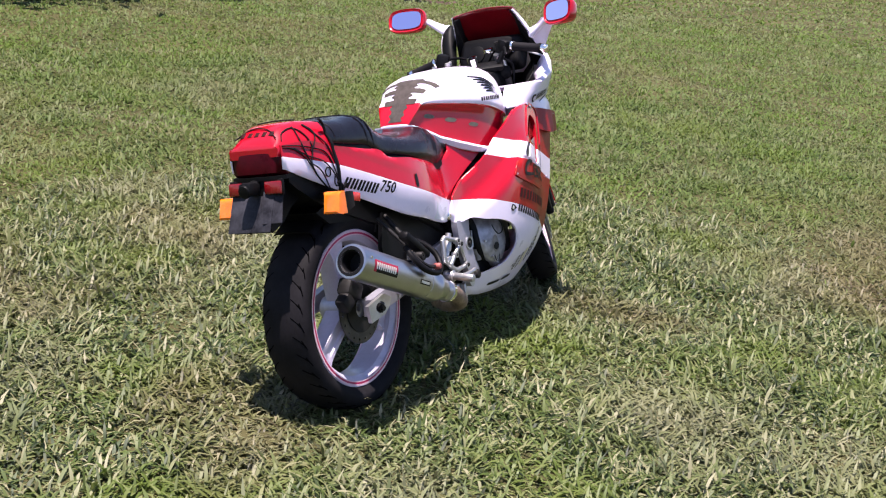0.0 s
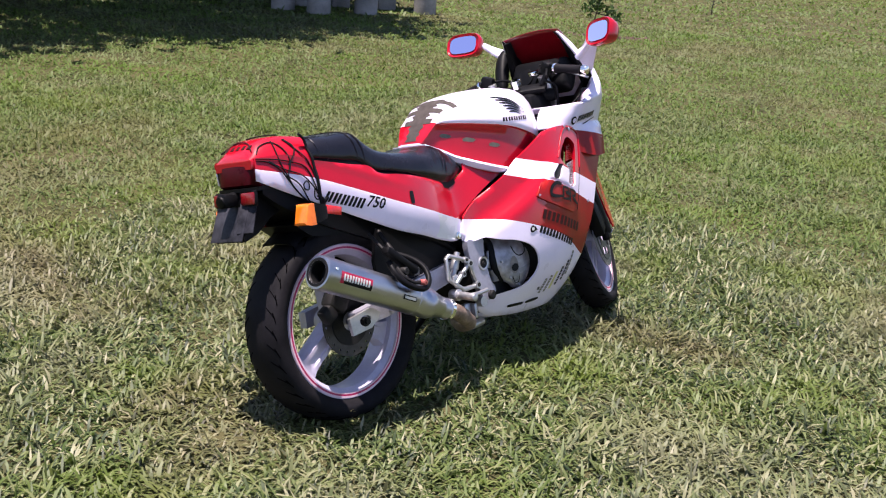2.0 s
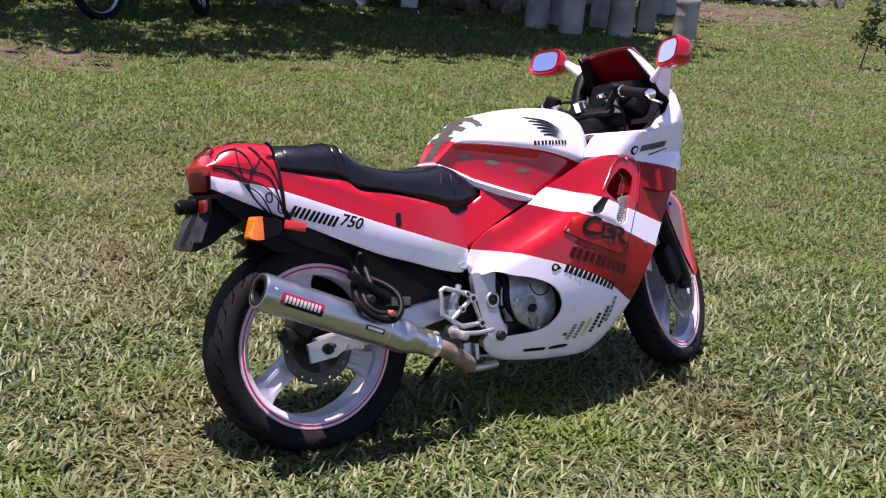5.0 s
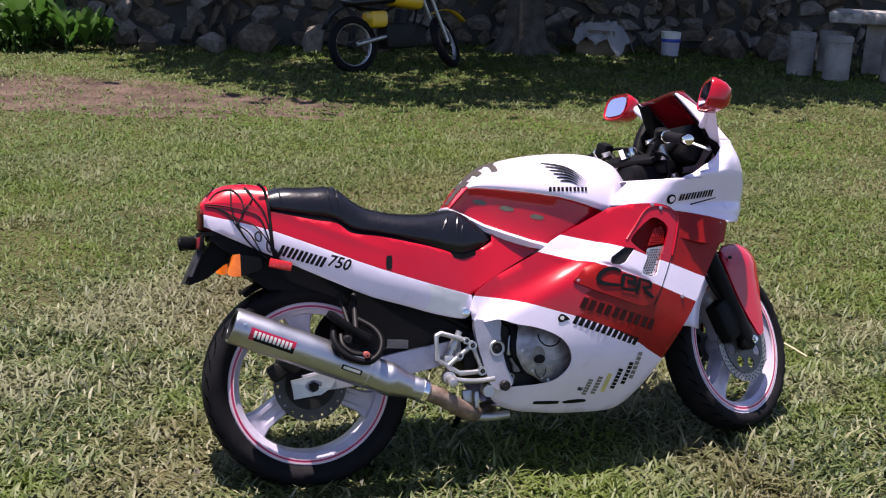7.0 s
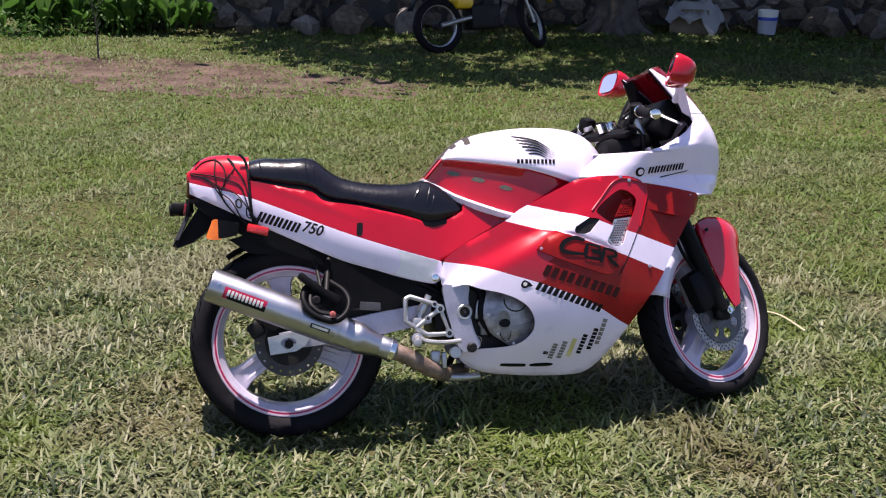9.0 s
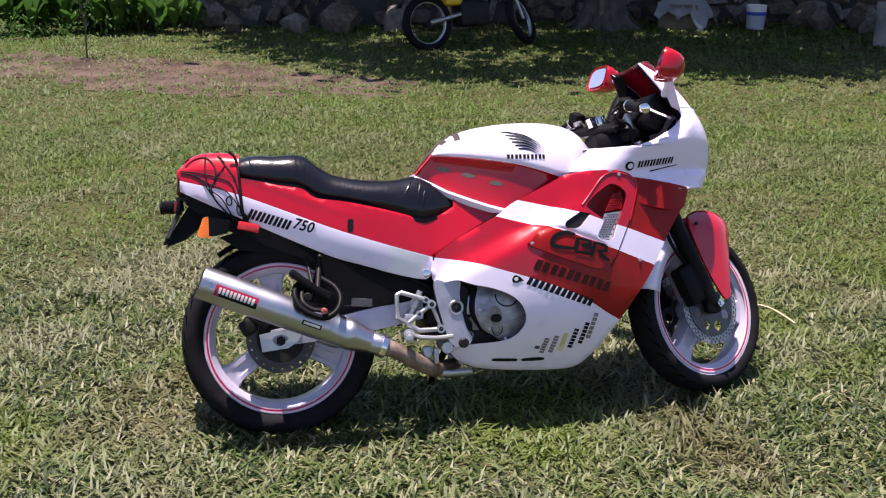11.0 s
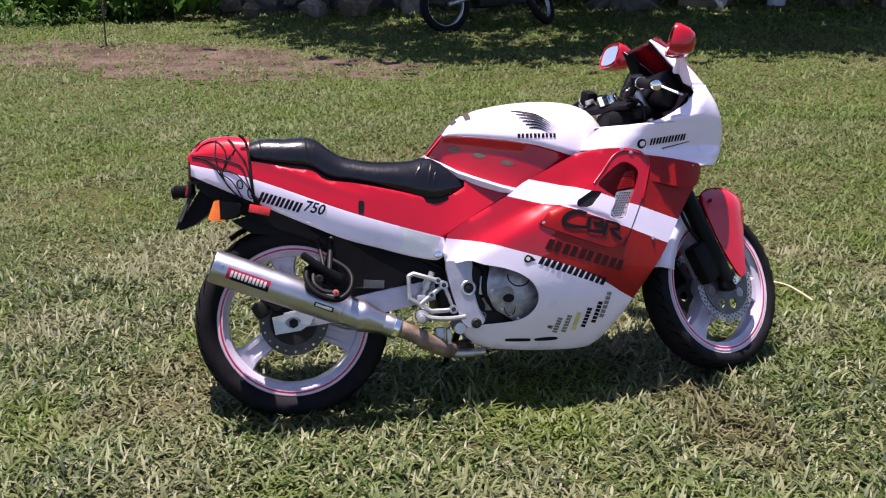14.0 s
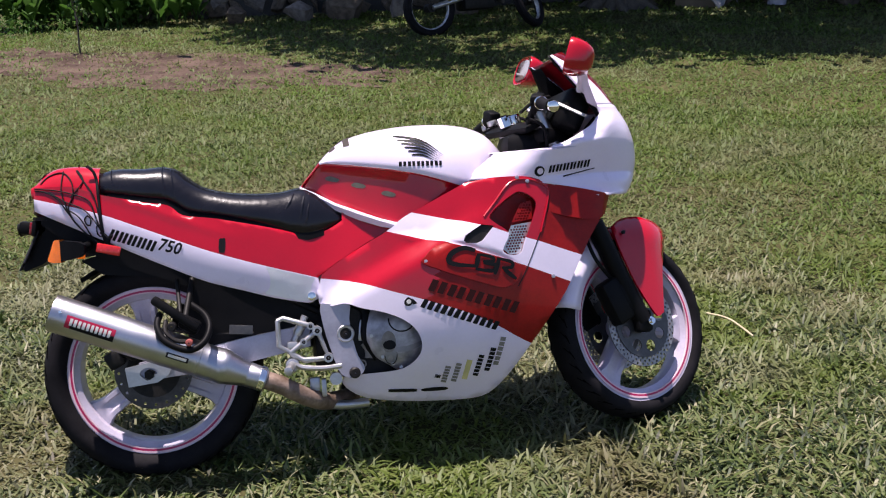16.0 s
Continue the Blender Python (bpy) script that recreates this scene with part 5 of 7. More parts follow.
part("shock_absorber", join(tube([(0.30, -0.02, 0.52), (0.26, -0.02, 0.30)], 0.018), tube([(0.24 + 0.005, -0.02 + 0.0, 0.31)] + [(0.29 - 0.04 * k / 60 + 0.034 * math.cos(k * 0.9) * 0.98, -0.02 + 0.034 * math.sin(k * 0.9), 0.50 - 0.19 * k / 60) for k in range(61)], 0.005, 6)), DARK, bike, "coil shock absorber")
# swingarm, rear axle carrier, caliper
arm = part("swingarm", join(loft([[(x, y - 0.016, z - h), (x, y - 0.018, z), (x, y - 0.016, z + h), (x, y + 0.016, z + h), (x, y + 0.016, z - h)] for x, y, z, h in ((0.44, -0.115, 0.375, 0.032), (0.25, -0.118, 0.345, 0.036), (0.08, -0.118, 0.320, 0.030), (-0.045, -0.116, 0.306, 0.026))], True),
     loft([[(x, y - 0.016, z - h), (x, y - 0.016, z + h), (x, y + 0.016, z + h), (x, y + 0.016, z - h)] for x, y, z, h in ((0.44, 0.115, 0.375, 0.032), (0.08, 0.118, 0.320, 0.030), (-0.045, 0.116, 0.306, 0.026))], True)), SILVER, bike, "silver box-section swingarm")
part("axle_plate", plate([(-0.082, 0.322), (-0.075, 0.268), (0.005, 0.276), (0.035, 0.294), (0.050, 0.318), (0.010, 0.338)], -0.146, -0.134, [spline([(-0.042, 0.302), (-0.035, 0.315), (-0.015, 0.320), (0.005, 0.312), (0.004, 0.300), (-0.012, 0.300), (-0.018, 0.285), (-0.03, 0.288)], 3, True)]), ALU, arm, "pale alloy chain adjuster plate")
part("axle_nut", join(cyl((-0.016, -0.128, 0.300), (-0.016, -0.150, 0.300), 0.015, 6), cyl((-0.016, -0.15, 0.300), (-0.016, -0.158, 0.300), 0.009, 12)), DARK, arm)
part("rear_caliper", join(rbox((0.075, 0.05, 0.055), (-0.075, -0.085, 0.375), 0.012, (0, 35, 0)), rbox((0.05, 0.04, 0.05), (-0.115, -0.088, 0.345), 0.01, (0, 60, 0)), tube(spline([(-0.05, -0.09, 0.39), (0.02, -0.10, 0.42), (0.14, -0.105, 0.40), (0.28, -0.11, 0.39)], 5), 0.006)), DARK, arm, "grimy dark rear brake caliper")
part("wheel_hugger", loft([arcp for arcp in [[(REAR[0] + r * math.cos(a), y, REAR[2] + r * math.sin(a)) for r, y in ((0.245, -0.086), (0.318, -0.084), (0.326, -0.06), (0.326, 0.06), (0.318, 0.084), (0.245, 0.086))] for a in np.linspace(radians(10), radians(62), 10)]], False), BLACK, arm, "black rear hugger", 50, 0.004)
part("guard_sticker", rbox((0.066, 0.002, 0.026), (0.245, -0.120, 0.405), 0.0008, (0, 6, 0)), GREYPAD, arm)
part("chain_guard", plate([(0.10, 0.345), (0.09, 0.47), (0.12, 0.57), (0.46, 0.51), (0.478, 0.41), (0.38, 0.395), (0.30, 0.372)], -0.112, -0.098), BLACK, arm, "black plastic splash guard")

# added plate that blocks the bright grass behind, so the gap stays dark
part("chain_guard", plate(spline([(0.04, 0.40), (0.05, 0.47), (0.14, 0.52), (0.38, 0.50), (0.42, 0.43), (0.30, 0.41), (0.15, 0.385)], 3, True), 0.092, 0.104), BLACK, arm, "black plate added on the far side to darken the gap")

# exhaust
A, B, C = Vector((-0.250, -0.228, 0.500)), Vector((0.175, -0.208, 0.322)), Vector((0.300, -0.200, 0.268))
ax = (C - A).normalized()


def along(prof, seg=40):
    """(distance, radius) pairs turned about the silencer's axis."""
    q = ax.to_track_quat("Y", "Z").to_matrix().to_4x4()
    bm = lathe([(r, s) for s, r in prof], seg, (0, 0, 0), close=False)
    bmesh.ops.transform(bm, matrix=Matrix.Translation(A) @ q, verts=bm.verts)
    return bm


L = (B - A).length
muffler = part("silencer", along([(0.05, 0.031), (0.002, 0.031), (-0.003, 0.034), (-0.001, 0.0490), (0.006, 0.0515), (L * 0.88, 0.0490), (L * 0.882, 0.0500), (L * 0.895, 0.0500), (L * 0.897, 0.0488), (0.466, 0.0482), (0.468, 0.0496), (0.489, 0.0492), (0.494, 0.0476), (0.548, 0.0345), (0.552, 0.0340), (0.554, 0.0352), (0.604, 0.0330), (0.606, 0.028)]), STEEL, bike, "brushed steel aftermarket silencer")
part("silencer_bore", along([(0.045, 0.002), (0.045, 0.0305), (0.001, 0.0305), (-0.0035, 0.0345), (-0.0030, 0.043), (0.003, 0.043)]), INK, muffler, "black bore")
part("clamp_band", along([(0.584, 0.032), (0.584, 0.0365), (0.600, 0.0365), (0.600, 0.030)]), CHROME, muffler, "bright clamp band")
D = A + ax * (L + 0.14)
part("header_pipe", tube(spline([D, D + ax * 0.05, (0.405, -0.182, 0.212), (0.450, -0.150, 0.188), (0.49, -0.08, 0.172), (0.56, 0.0, 0.17)], 6), 0.026, 16), RUST, bike, "rusty brown exhaust pipe")
part("lower_pipe", tube(spline([(0.47, -0.09, 0.165), (0.53, -0.09, 0.158), (0.60, -0.08, 0.158)], 5), 0.014, 12), ALU, bike, "dull lower exhaust pipe")
# label wrapped round the can


def can_patch(s0, s1, a0, a1, r, n=10):
    side = Vector((0, -1, 0)) - ax * Vector((0, -1, 0)).dot(ax)
    side.normalize()
    up = side.cross(ax)
    up = up if up.z > 0 else -up
    rows = []
    for s in np.linspace(s0, s1, 3):
        rows.append([A + ax * s + (side * math.cos(a) + up * math.sin(a)) * r for a in np.linspace(a0, a1, n)])
    return loft(rows)


part("maker_label", can_patch(0.045, 0.178, -0.42, 0.26, 0.0518), CRIMSON, muffler, "crimson and black maker label")
part("label_shade", can_patch(0.060, 0.178, -0.42, -0.10, 0.0521), INK, muffler)
for i in range(10):
    part("label_bar", can_patch(0.056 + i * 0.0115, 0.056 + i * 0.0115 + 0.0075, -0.24, 0.14, 0.0524, 5), PALE, muffler, "pale bar on the label")
part("small_badge", can_patch(L * 0.70, L * 0.70 + 0.062, -0.32, -0.02, 0.0506), INK, muffler)
part("badge_bars", can_patch(L * 0.70 + 0.005, L * 0.70 + 0.057, -0.25, -0.09, 0.0510), PALE, muffler)
part("rivet", cyl(A + ax * 0.022 + Vector((0.01, -0.0495, 0.012)), A + ax * 0.022 + Vector((0.01, -0.0535, 0.012)), 0.004, 10), CHROME, muffler)
# pillion peg and hanger loop beside the silencer
peg = part("pillion_peg", tube(spline([(0.034, -0.232, 0.475), (0.027, -0.258, 0.444), (0.044, -0.278, 0.408), (0.084, -0.287, 0.383), (0.122, -0.287, 0.377), (0.154, -0.274, 0.398), (0.166, -0.248, 0.433), (0.152, -0.212, 0.464), (0.115, -0.17, 0.490)], 6), 0.0095, 10), BLACK, bike, "black pillion peg bracket looped beside the silencer")
part("inner_loop", tube(spline([(0.050, -0.245, 0.455), (0.050, -0.268, 0.428), (0.076, -0.281, 0.404), (0.112, -0.283, 0.397)], 6), 0.0065, 8), DARK, peg)
part("peg_bar", join(rbox((0.150, 0.034, 0.024), (0.076, -0.240, 0.472), 0.008, (0, 38, 0)), rbox((0.060, 0.024, 0.042), (0.112, -0.232, 0.440), 0.011, (0, 30, 0))), BLACK, peg, "folded rubber peg")
part("peg_stay", join(tube([(0.10, -0.215, 0.462), (0.118, -0.12, 0.56)], 0.008), tube([(0.085, -0.20, 0.472), (0.075, -0.12, 0.56)], 0.006)), DARK, peg)
part("peg_knob", lathe([(0.002, -0.272), (0.010, -0.272), (0.013, -0.268), (0.013, -0.240)], 16, (0.066, 0, 0.440)), DARK, peg)
part("peg_end", lathe([(0.002, -0.301), (0.008, -0.300), (0.010, -0.296), (0.010, -0.280)], 16, (0.112, 0, 0.396)), mat("dull_red_cap", (0.30, 0.07, 0.06), 0.5), peg, "dull red end cap")
# rider's footrest bracket, pegs and brake lever
Y = -0.178
strut = [(0.350, 0.426), (0.365, 0.433), (0.442, 0.407), (0.460, 0.394), (0.488, 0.312), (0.415, 0.312), (0.380, 0.335), (0.350, 0.355)]
rest = part("footrest_bracket", join(tube([(x, Y, z) for x, z in strut + strut[:2]], 0.0075, 10), tube([(0.460, Y, 0.391), (0.420, Y, 0.362), (0.378, Y, 0.331)], 0.0075, 10), tube([(0.382, Y, 0.330), (0.420, Y, 0.308), (0.486, Y, 0.311)], 0.0075, 10)), ALU, bike, "cast alloy footrest bracket")
for x, z, r in ((0.460, 0.391, 0.0135), (0.442, 0.406, 0.010), (0.487, 0.312, 0.0135), (0.420, 0.362, 0.010)):
    part("bracket_boss", lathe([(0.002, Y - 0.010), (r, Y - 0.010), (r * 1.05, Y - 0.004), (r * 1.05, Y + 0.008)], 18, (x, 0, z)), ALU, rest)
    part("bracket_bolt", lathe([(0.002, Y - 0.012), (r * 0.55, Y - 0.012), (r * 0.6, Y - 0.009)], 6, (x, 0, z)), DARK, rest)
part("footrest", join(cyl((0.385, -0.178, 0.298), (0.372, -0.265, 0.292), 0.013, 16, bevel=0.004), cyl((0.385, -0.15, 0.298), (0.385, -0.185, 0.298), 0.020, 16, bevel=0.003)), ALU, rest, "alloy footrest")
part("brake_pedal", tube(spline([(0.395, -0.184, 0.300), (0.414, -0.186, 0.290), (0.471, -0.188, 0.284), (0.523, -0.190, 0.287)], 5), 0.0075, 8), ALU, rest, "alloy brake pedal")
part("master_cylinder", join(cyl((0.391, -0.160, 0.358), (0.429, -0.160, 0.434), 0.010, 14), cyl((0.403, -0.160, 0.380), (0.418, -0.160, 0.412), 0.014, 14, bevel=0.003), rbox((0.03, 0.03, 0.025), (0.388, -0.165, 0.352), 0.006)), ALU, rest, "small brake master cylinder")
part("pedal_spring", join(rbox((0.03, 0.02, 0.04), (0.445, -0.15, 0.235), 0.004), rbox((0.014, 0.03, 0.05), (0.47, -0.16, 0.225), 0.003), cyl((0.505, -0.16, 0.25), (0.505, -0.185, 0.25), 0.018, 16)), ALU, rest)
# front indicators, cooling hoses, side stand
for s in (-1, 1):
    part("front_indicator", loft([[(x, s * y, z) for x, y, z in q] for q in (
        [(1.152, fair_w(1.152, 0.762) - 0.001, 0.770), (1.150, fair_w(1.150, 0.70) - 0.001, 0.688), (1.15, 0.17, 0.690), (1.15, 0.17, 0.766)], [(1.205, 0.207, 0.760), (1.200, 0.213, 0.672), (1.20, 0.17, 0.674), (1.20, 0.17, 0.760)], [(1.260, 0.212, 0.748), (1.255, 0.219, 0.660), (1.25, 0.17, 0.662), (1.255, 0.17, 0.748)],
        [(1.318, 0.207, 0.734), (1.304, 0.213, 0.662), (1.30, 0.16, 0.664), (1.31, 0.16, 0.734)], [(1.338, 0.186, 0.726), (1.322, 0.190, 0.672), (1.32, 0.15, 0.672), (1.33, 0.15, 0.726)])], True), SHADERED, bike, "dull red front indicator housing", 50)
part("radiator", rbox((0.05, 0.30, 0.26), (1.10, 0, 0.52), 0.01, (0, -20, 0)), BLACK, bike, "black radiator")
part("coolant_hose", tube(spline([(0.53, -0.135, 0.47), (0.60, -0.15, 0.44), (0.600, -0.17, 0.36), (0.63, -0.165, 0.30)], 5), 0.016, 10), BLACK, bike)
part("side_stand", join(tube([(0.55, 0.13, 0.20), (0.50, 0.30, 0.02), (0.47, 0.36, -0.085)], 0.012), rbox((0.06, 0.05, 0.008), (0.47, 0.365, -0.09), 0.003, (16, 0, 0))), BLACK, bike, "black side stand")
# tank details: pads, logo feathers, badge ovals, white strip
def crown(x, u, lift=0.002):
    """A place on the tank's crown: u from its side line (0) to the middle (1), past it on the far side."""
    zt = t_top(x)
    zl, w = min(t_line(x), zt - 0.006), t_wide(x)
    v = u if u <= 1 else 2 - u
    y = np.interp(v, (0, 0.15, 0.3, 0.45, 0.6, 0.72, 0.83, 0.92, 1), [w * k for k in (1, 0.985, 0.94, 0.86, 0.74, 0.57, 0.36, 0.15, 0)])
    z = zl + (zt - zl) * np.interp(v, (0, 0.15, 0.3, 0.45, 0.6, 0.72, 0.83, 0.92, 1), (0, 0.30, 0.50, 0.68, 0.82, 0.92, 0.975, 0.996, 1))
    return (x, (-y if u <= 1 else y) * (1 + lift), z + lift)


def crown_patch(xs, u0, u1):
    return loft([[crown(x, u) for u in np.linspace(u0(x), u1(x), 10)] for x in xs])


part("tank_pad", crown_patch(np.linspace(0.450, 0.605, 40), lambda x: 0.84 - 0.05 * ((x * 55) % 1 > 0.5), lambda x: 1.16 + 0.05 * ((x * 55) % 1 > 0.5)), PAD, tank, "grey rubber tank pad", 60)
for x0, x1, u0 in ((0.496, 0.512, 0.62), (0.532, 0.549, 0.54), (0.572, 0.590, 0.42)):
    for k in (0, 1):
        part("pad_finger", crown_patch(np.linspace(x0, x1, 6), (lambda x, u0=u0, k=k: u0 if k == 0 else 1.15), (lambda x, u0=u0, k=k: 0.85 if k == 0 else 2 - u0)), PAD, tank)
for k in range(6):
    f = k / 5
    ax0, az0, ax1, az1 = 0.714 + 0.046 * f, 0.932 - 0.058 * f, 0.851 - 0.022 * f, 0.870 - 0.017 * f
    mid = ((ax0 + ax1) / 2 + 0.012 * (1 - f), (az0 + az1) / 2 + 0.010 - 0.004 * f)
    line = spline([(ax0, az0), mid, (ax1, az1)], 5)
    q = [(x, z + 0.0062 * math.sin(math.pi * min(1, 0.15 + i / 10)) * (1 - 0.25 * f)) for i, (x, z) in enumerate(line)] + [(x, z - 0.0012) for x, z in reversed(line)]
    part("feather_mark", decal([q], tank_w, -1, 0.0016), INK, tank, "black feather-like stripe")
bars("brand_bar", letter_bars(0.722, 0.843, 0.850, 0.839, 0.014, 5, slant=0.0, gap=0.22), tank_w, INK, tank, "black bar of a brand word", 0.0016)
for x, z in ((0.535, 0.822), (0.608, 0.798), (0.690, 0.768)):
    part("badge", decal([spline([(x - 0.020, z + 0.004), (x - 0.008, z + 0.009), (x + 0.014, z + 0.002), (x + 0.020, z - 0.005), (x + 0.008, z - 0.009), (x - 0.014, z - 0.003)], 4, True)], tank_w, -1, 0.0008), BADGE, tank, "small dull oval badge")
for s in (-1, 1):
    part("tank_strip", loft([[(x, s * ((t_wide(x) + 0.002) + 0.018), z), (x, s * ((t_wide(x) + 0.002) + 0.022), z - 0.008), (x, s * ((t_wide(x) + 0.002) + 0.012), z - 0.018 - g), (x, s * ((t_wide(x) + 0.002) - 0.02), z - 0.018 - g), (x, s * ((t_wide(x) + 0.002) - 0.02), z)]
        for x, z, g in ((0.44, 0.806, 0.0), (0.49, 0.780, 0.0), (0.537, 0.752, 0.004), (0.60, 0.724, 0.008), (0.66, 0.699, 0.006), (0.71, 0.683, 0.0))], True), WHITE, bike, "white strip between tank and seat")


# ---- ground ----
def hill(x, y):
    return -0.022 + 0.010 * noise.noise(Vector((x * 0.7, y * 0.7, 0))) + 0.006 * noise.noise(Vector((x * 2.3, y * 2.3, 4)))


bm = bmesh.new()
xs = np.concatenate([[-900, -200, -60], np.arange(-26, 16, 0.25), [40, 200, 900]])
ys = np.concatenate([[-900, -200, -40, -10], np.arange(-3, 40, 0.25), [60, 200, 900]])
gv = [[bm.verts.new((x, y, hill(x, y) if -26 <= x <= 16 and -3 <= y <= 40 else -0.022)) for y in ys] for x in xs]
for i in range(len(xs) - 1):
    for j in range(len(ys) - 1):
        bm.faces.new((gv[i][j], gv[i + 1][j], gv[i + 1][j + 1], gv[i][j + 1]))
tagged(part("ground", bm, SOIL), "patchy sunlit lawn soil under the grass", "ground", kind="structure")


HGRID = np.array([[hill(x, y) for y in np.arange(-3, 40, 0.25)] for x in np.arange(-26, 16, 0.25)])


def hills(p):
    """Ground heights under many places, from a coarse grid."""
    u, v = np.clip((p[:, 0] + 26) / 0.25, 0, HGRID.shape[0] - 2), np.clip((p[:, 1] + 3) / 0.25, 0, HGRID.shape[1] - 2)
    i, j = u.astype(int), v.astype(int)
    a, b = u - i, v - j
    return (1 - a) * (1 - b) * HGRID[i, j] + a * (1 - b) * HGRID[i + 1, j] + (1 - a) * b * HGRID[i, j + 1] + a * b * HGRID[i + 1, j + 1]


def sheet(x, y):
    return float(hills(np.array([[x, y]]))[0])


def earth_patch(name, cx, cy, rx, ry, turn, seed, lift=0.004):
    bm = bmesh.new()
    ring = []
    for i in range(140):
        a = 2 * math.pi * i / 140
        k = 1 + 0.40 * noise.noise(Vector((math.cos(a) * 1.6, math.sin(a) * 1.6, seed))) + 0.30 * noise.noise(Vector((math.cos(a) * 6, math.sin(a) * 6, seed))) + 0.12 * noise.noise(Vector((math.cos(a) * 17, math.sin(a) * 17, seed)))
        u, v = rx * k * math.cos(a), ry * k * math.sin(a)
        ring.append((cx + u * math.cos(turn) - v * math.sin(turn), cy + u * math.sin(turn) + v * math.cos(turn)))
    vs, fs = flat_mesh(ring, step=0.14)
    bv = [bm.verts.new((v.x, v.y, sheet(v.x, v.y) + lift + 0.005 * noise.noise(Vector((v.x * 4, v.y * 4, seed))))) for v in vs]
    for f in fs:
        bm.faces.new([bv[i] for i in f])
    bmesh.ops.delete(bm, geom=[v for v in bm.verts if not v.link_faces], context="VERTS")
    return tagged(part(name, bm, EARTH), "patch of bare reddish earth worn into the lawn", "bare earth", kind="structure"), ring


_, PATCH1 = earth_patch("bare_earth", -8.2, 6.15, 2.75, 0.95, 0.55, 3.0)
_, PATCH2 = earth_patch("bare_earth", -4.75, 22.2, 1.15, 2.5, 0.25, 7.0)
_, PATCH3 = earth_patch("bare_earth", -0.9, 15.6, 0.7, 0.22, 0.1, 11.0)


TUFT = np.array([[noise.noise(Vector((x * 2.6, y * 2.6, 6))) + 0.6 * noise.noise(Vector((x * 7.0, y * 7.0, 2))) for y in np.arange(-1, 13, 0.07)] for x in np.arange(-10, 7, 0.07)])


def tufts(p):
    """Uneven growth, about -1 to 1, over the lawn round the motorcycle."""
    i = np.clip((p[:, 0] + 10) / 0.07, 0, TUFT.shape[0] - 1).astype(int)
    j = np.clip((p[:, 1] + 1) / 0.07, 0, TUFT.shape[1] - 1).astype(int)
    return TUFT[i, j] * ((p[:, 0] > -9.9) & (p[:, 0] < 6.9) & (p[:, 1] > -0.9) & (p[:, 1] < 12.9)) * np.clip(1.25 - np.hypot(p[:, 0] - 0.5, p[:, 1] - 3.0) / 10, 0.3, 1)


def grass(name, count, region, length, width, seed, label, material):
    """Count loose blades over a region, each a bent strip of its own."""
    rng = np.random.default_rng(seed)
    pts = region(rng, count)
    keep = np.ones(len(pts), bool)
    for q in (PATCH1, PATCH2, PATCH3):
        lo, hi, mid = np.min(q, 0), np.max(q, 0), np.mean(q, 0)
        for i in np.nonzero(((pts > lo) & (pts < hi)).all(1))[0]:
            x, y = pts[i]
            if not inside(x, y, q):
                continue
            rough = noise.noise(Vector((x * 1.5, y * 2.2, 3))) + 0.7 * noise.noise(Vector((x * 4, y * 4, 8)))
            core = inside(mid[0] + (x - mid[0]) / 0.70, mid[1] + (y - mid[1]) / 0.70, q)
            if rng.random() < ((0.82 if rough > -0.02 else 0.20) if core else (0.62 if rough > 0.16 else 0.05)):
                keep[i] = False
    grown = tufts(pts)
    keep &= rng.random(len(pts)) > np.clip(0.02 - 0.35 * grown, 0, 0.24)
    pts, grown = pts[keep], grown[keep]
    n = len(pts)
    dist = np.hypot(pts[:, 0] - 0.5, pts[:, 1] - 1.0)
    grow = 1.0 + 0.5 * np.clip((dist - 6) / 14, 0, 1.6)
    ln = length * rng.uniform(0.45, 1.25, n) * np.clip(1.0 + 0.55 * grown, 0.6, 1.5) * (1 + 0.25 * np.clip((dist - 4) / 14, 0, 1))
    wd = width * rng.uniform(0.6, 1.3, n) * grow
    az = rng.uniform(0, 2 * np.pi, n)
    lean = np.abs(rng.normal(1.20, 0.34, n)).clip(0.05, 1.5)
    bend = rng.uniform(0.1, 0.8, n)
    dx, dy = np.cos(az), np.sin(az)
    px, py = -dy, dx
    base = hills(pts) - 0.004
    v = np.zeros((n, 5, 3))
    for k, (f, wf) in enumerate(((0.0, 0.8), (0.55, 1.0))):
        hor, ver = ln * f * np.sin(lean), ln * f * np.cos(lean)
        for s, c in ((-1, 0), (1, 1)):
            v[:, 2 * k + c, 0] = pts[:, 0] + dx * hor + s * px * wd * wf / 2
            v[:, 2 * k + c, 1] = pts[:, 1] + dy * hor + s * py * wd * wf / 2
            v[:, 2 * k + c, 2] = base + ver
    l2 = np.minimum(lean + bend, 1.75)
    v[:, 4, 0] = pts[:, 0] + dx * (ln * 0.55 * np.sin(lean) + ln * 0.45 * np.sin(l2))
    v[:, 4, 1] = pts[:, 1] + dy * (ln * 0.55 * np.sin(lean) + ln * 0.45 * np.sin(l2))
    v[:, 4, 2] = np.maximum(base + ln * 0.55 * np.cos(lean) + ln * 0.45 * np.cos(l2), base + 0.006)
    me = bpy.data.meshes.new(name)
    me.vertices.add(n * 5)
    me.vertices.foreach_set("co", v.reshape(-1))
    o = (np.arange(n) * 5)[:, None]
    loops = np.concatenate([o + np.array([[0, 1, 3, 2]]), o + np.array([[2, 3, 4]])], axis=1).reshape(-1)
    me.loops.add(len(loops))
    me.loops.foreach_set("vertex_index", loops.astype(np.int32))
    me.polygons.add(2 * n)
    st = np.stack([np.arange(n) * 7, np.arange(n) * 7 + 4], 1).reshape(-1)
    me.polygons.foreach_set("loop_start", st.astype(np.int32))
    me.polygons.foreach_set("use_smooth", np.ones(2 * n, bool))
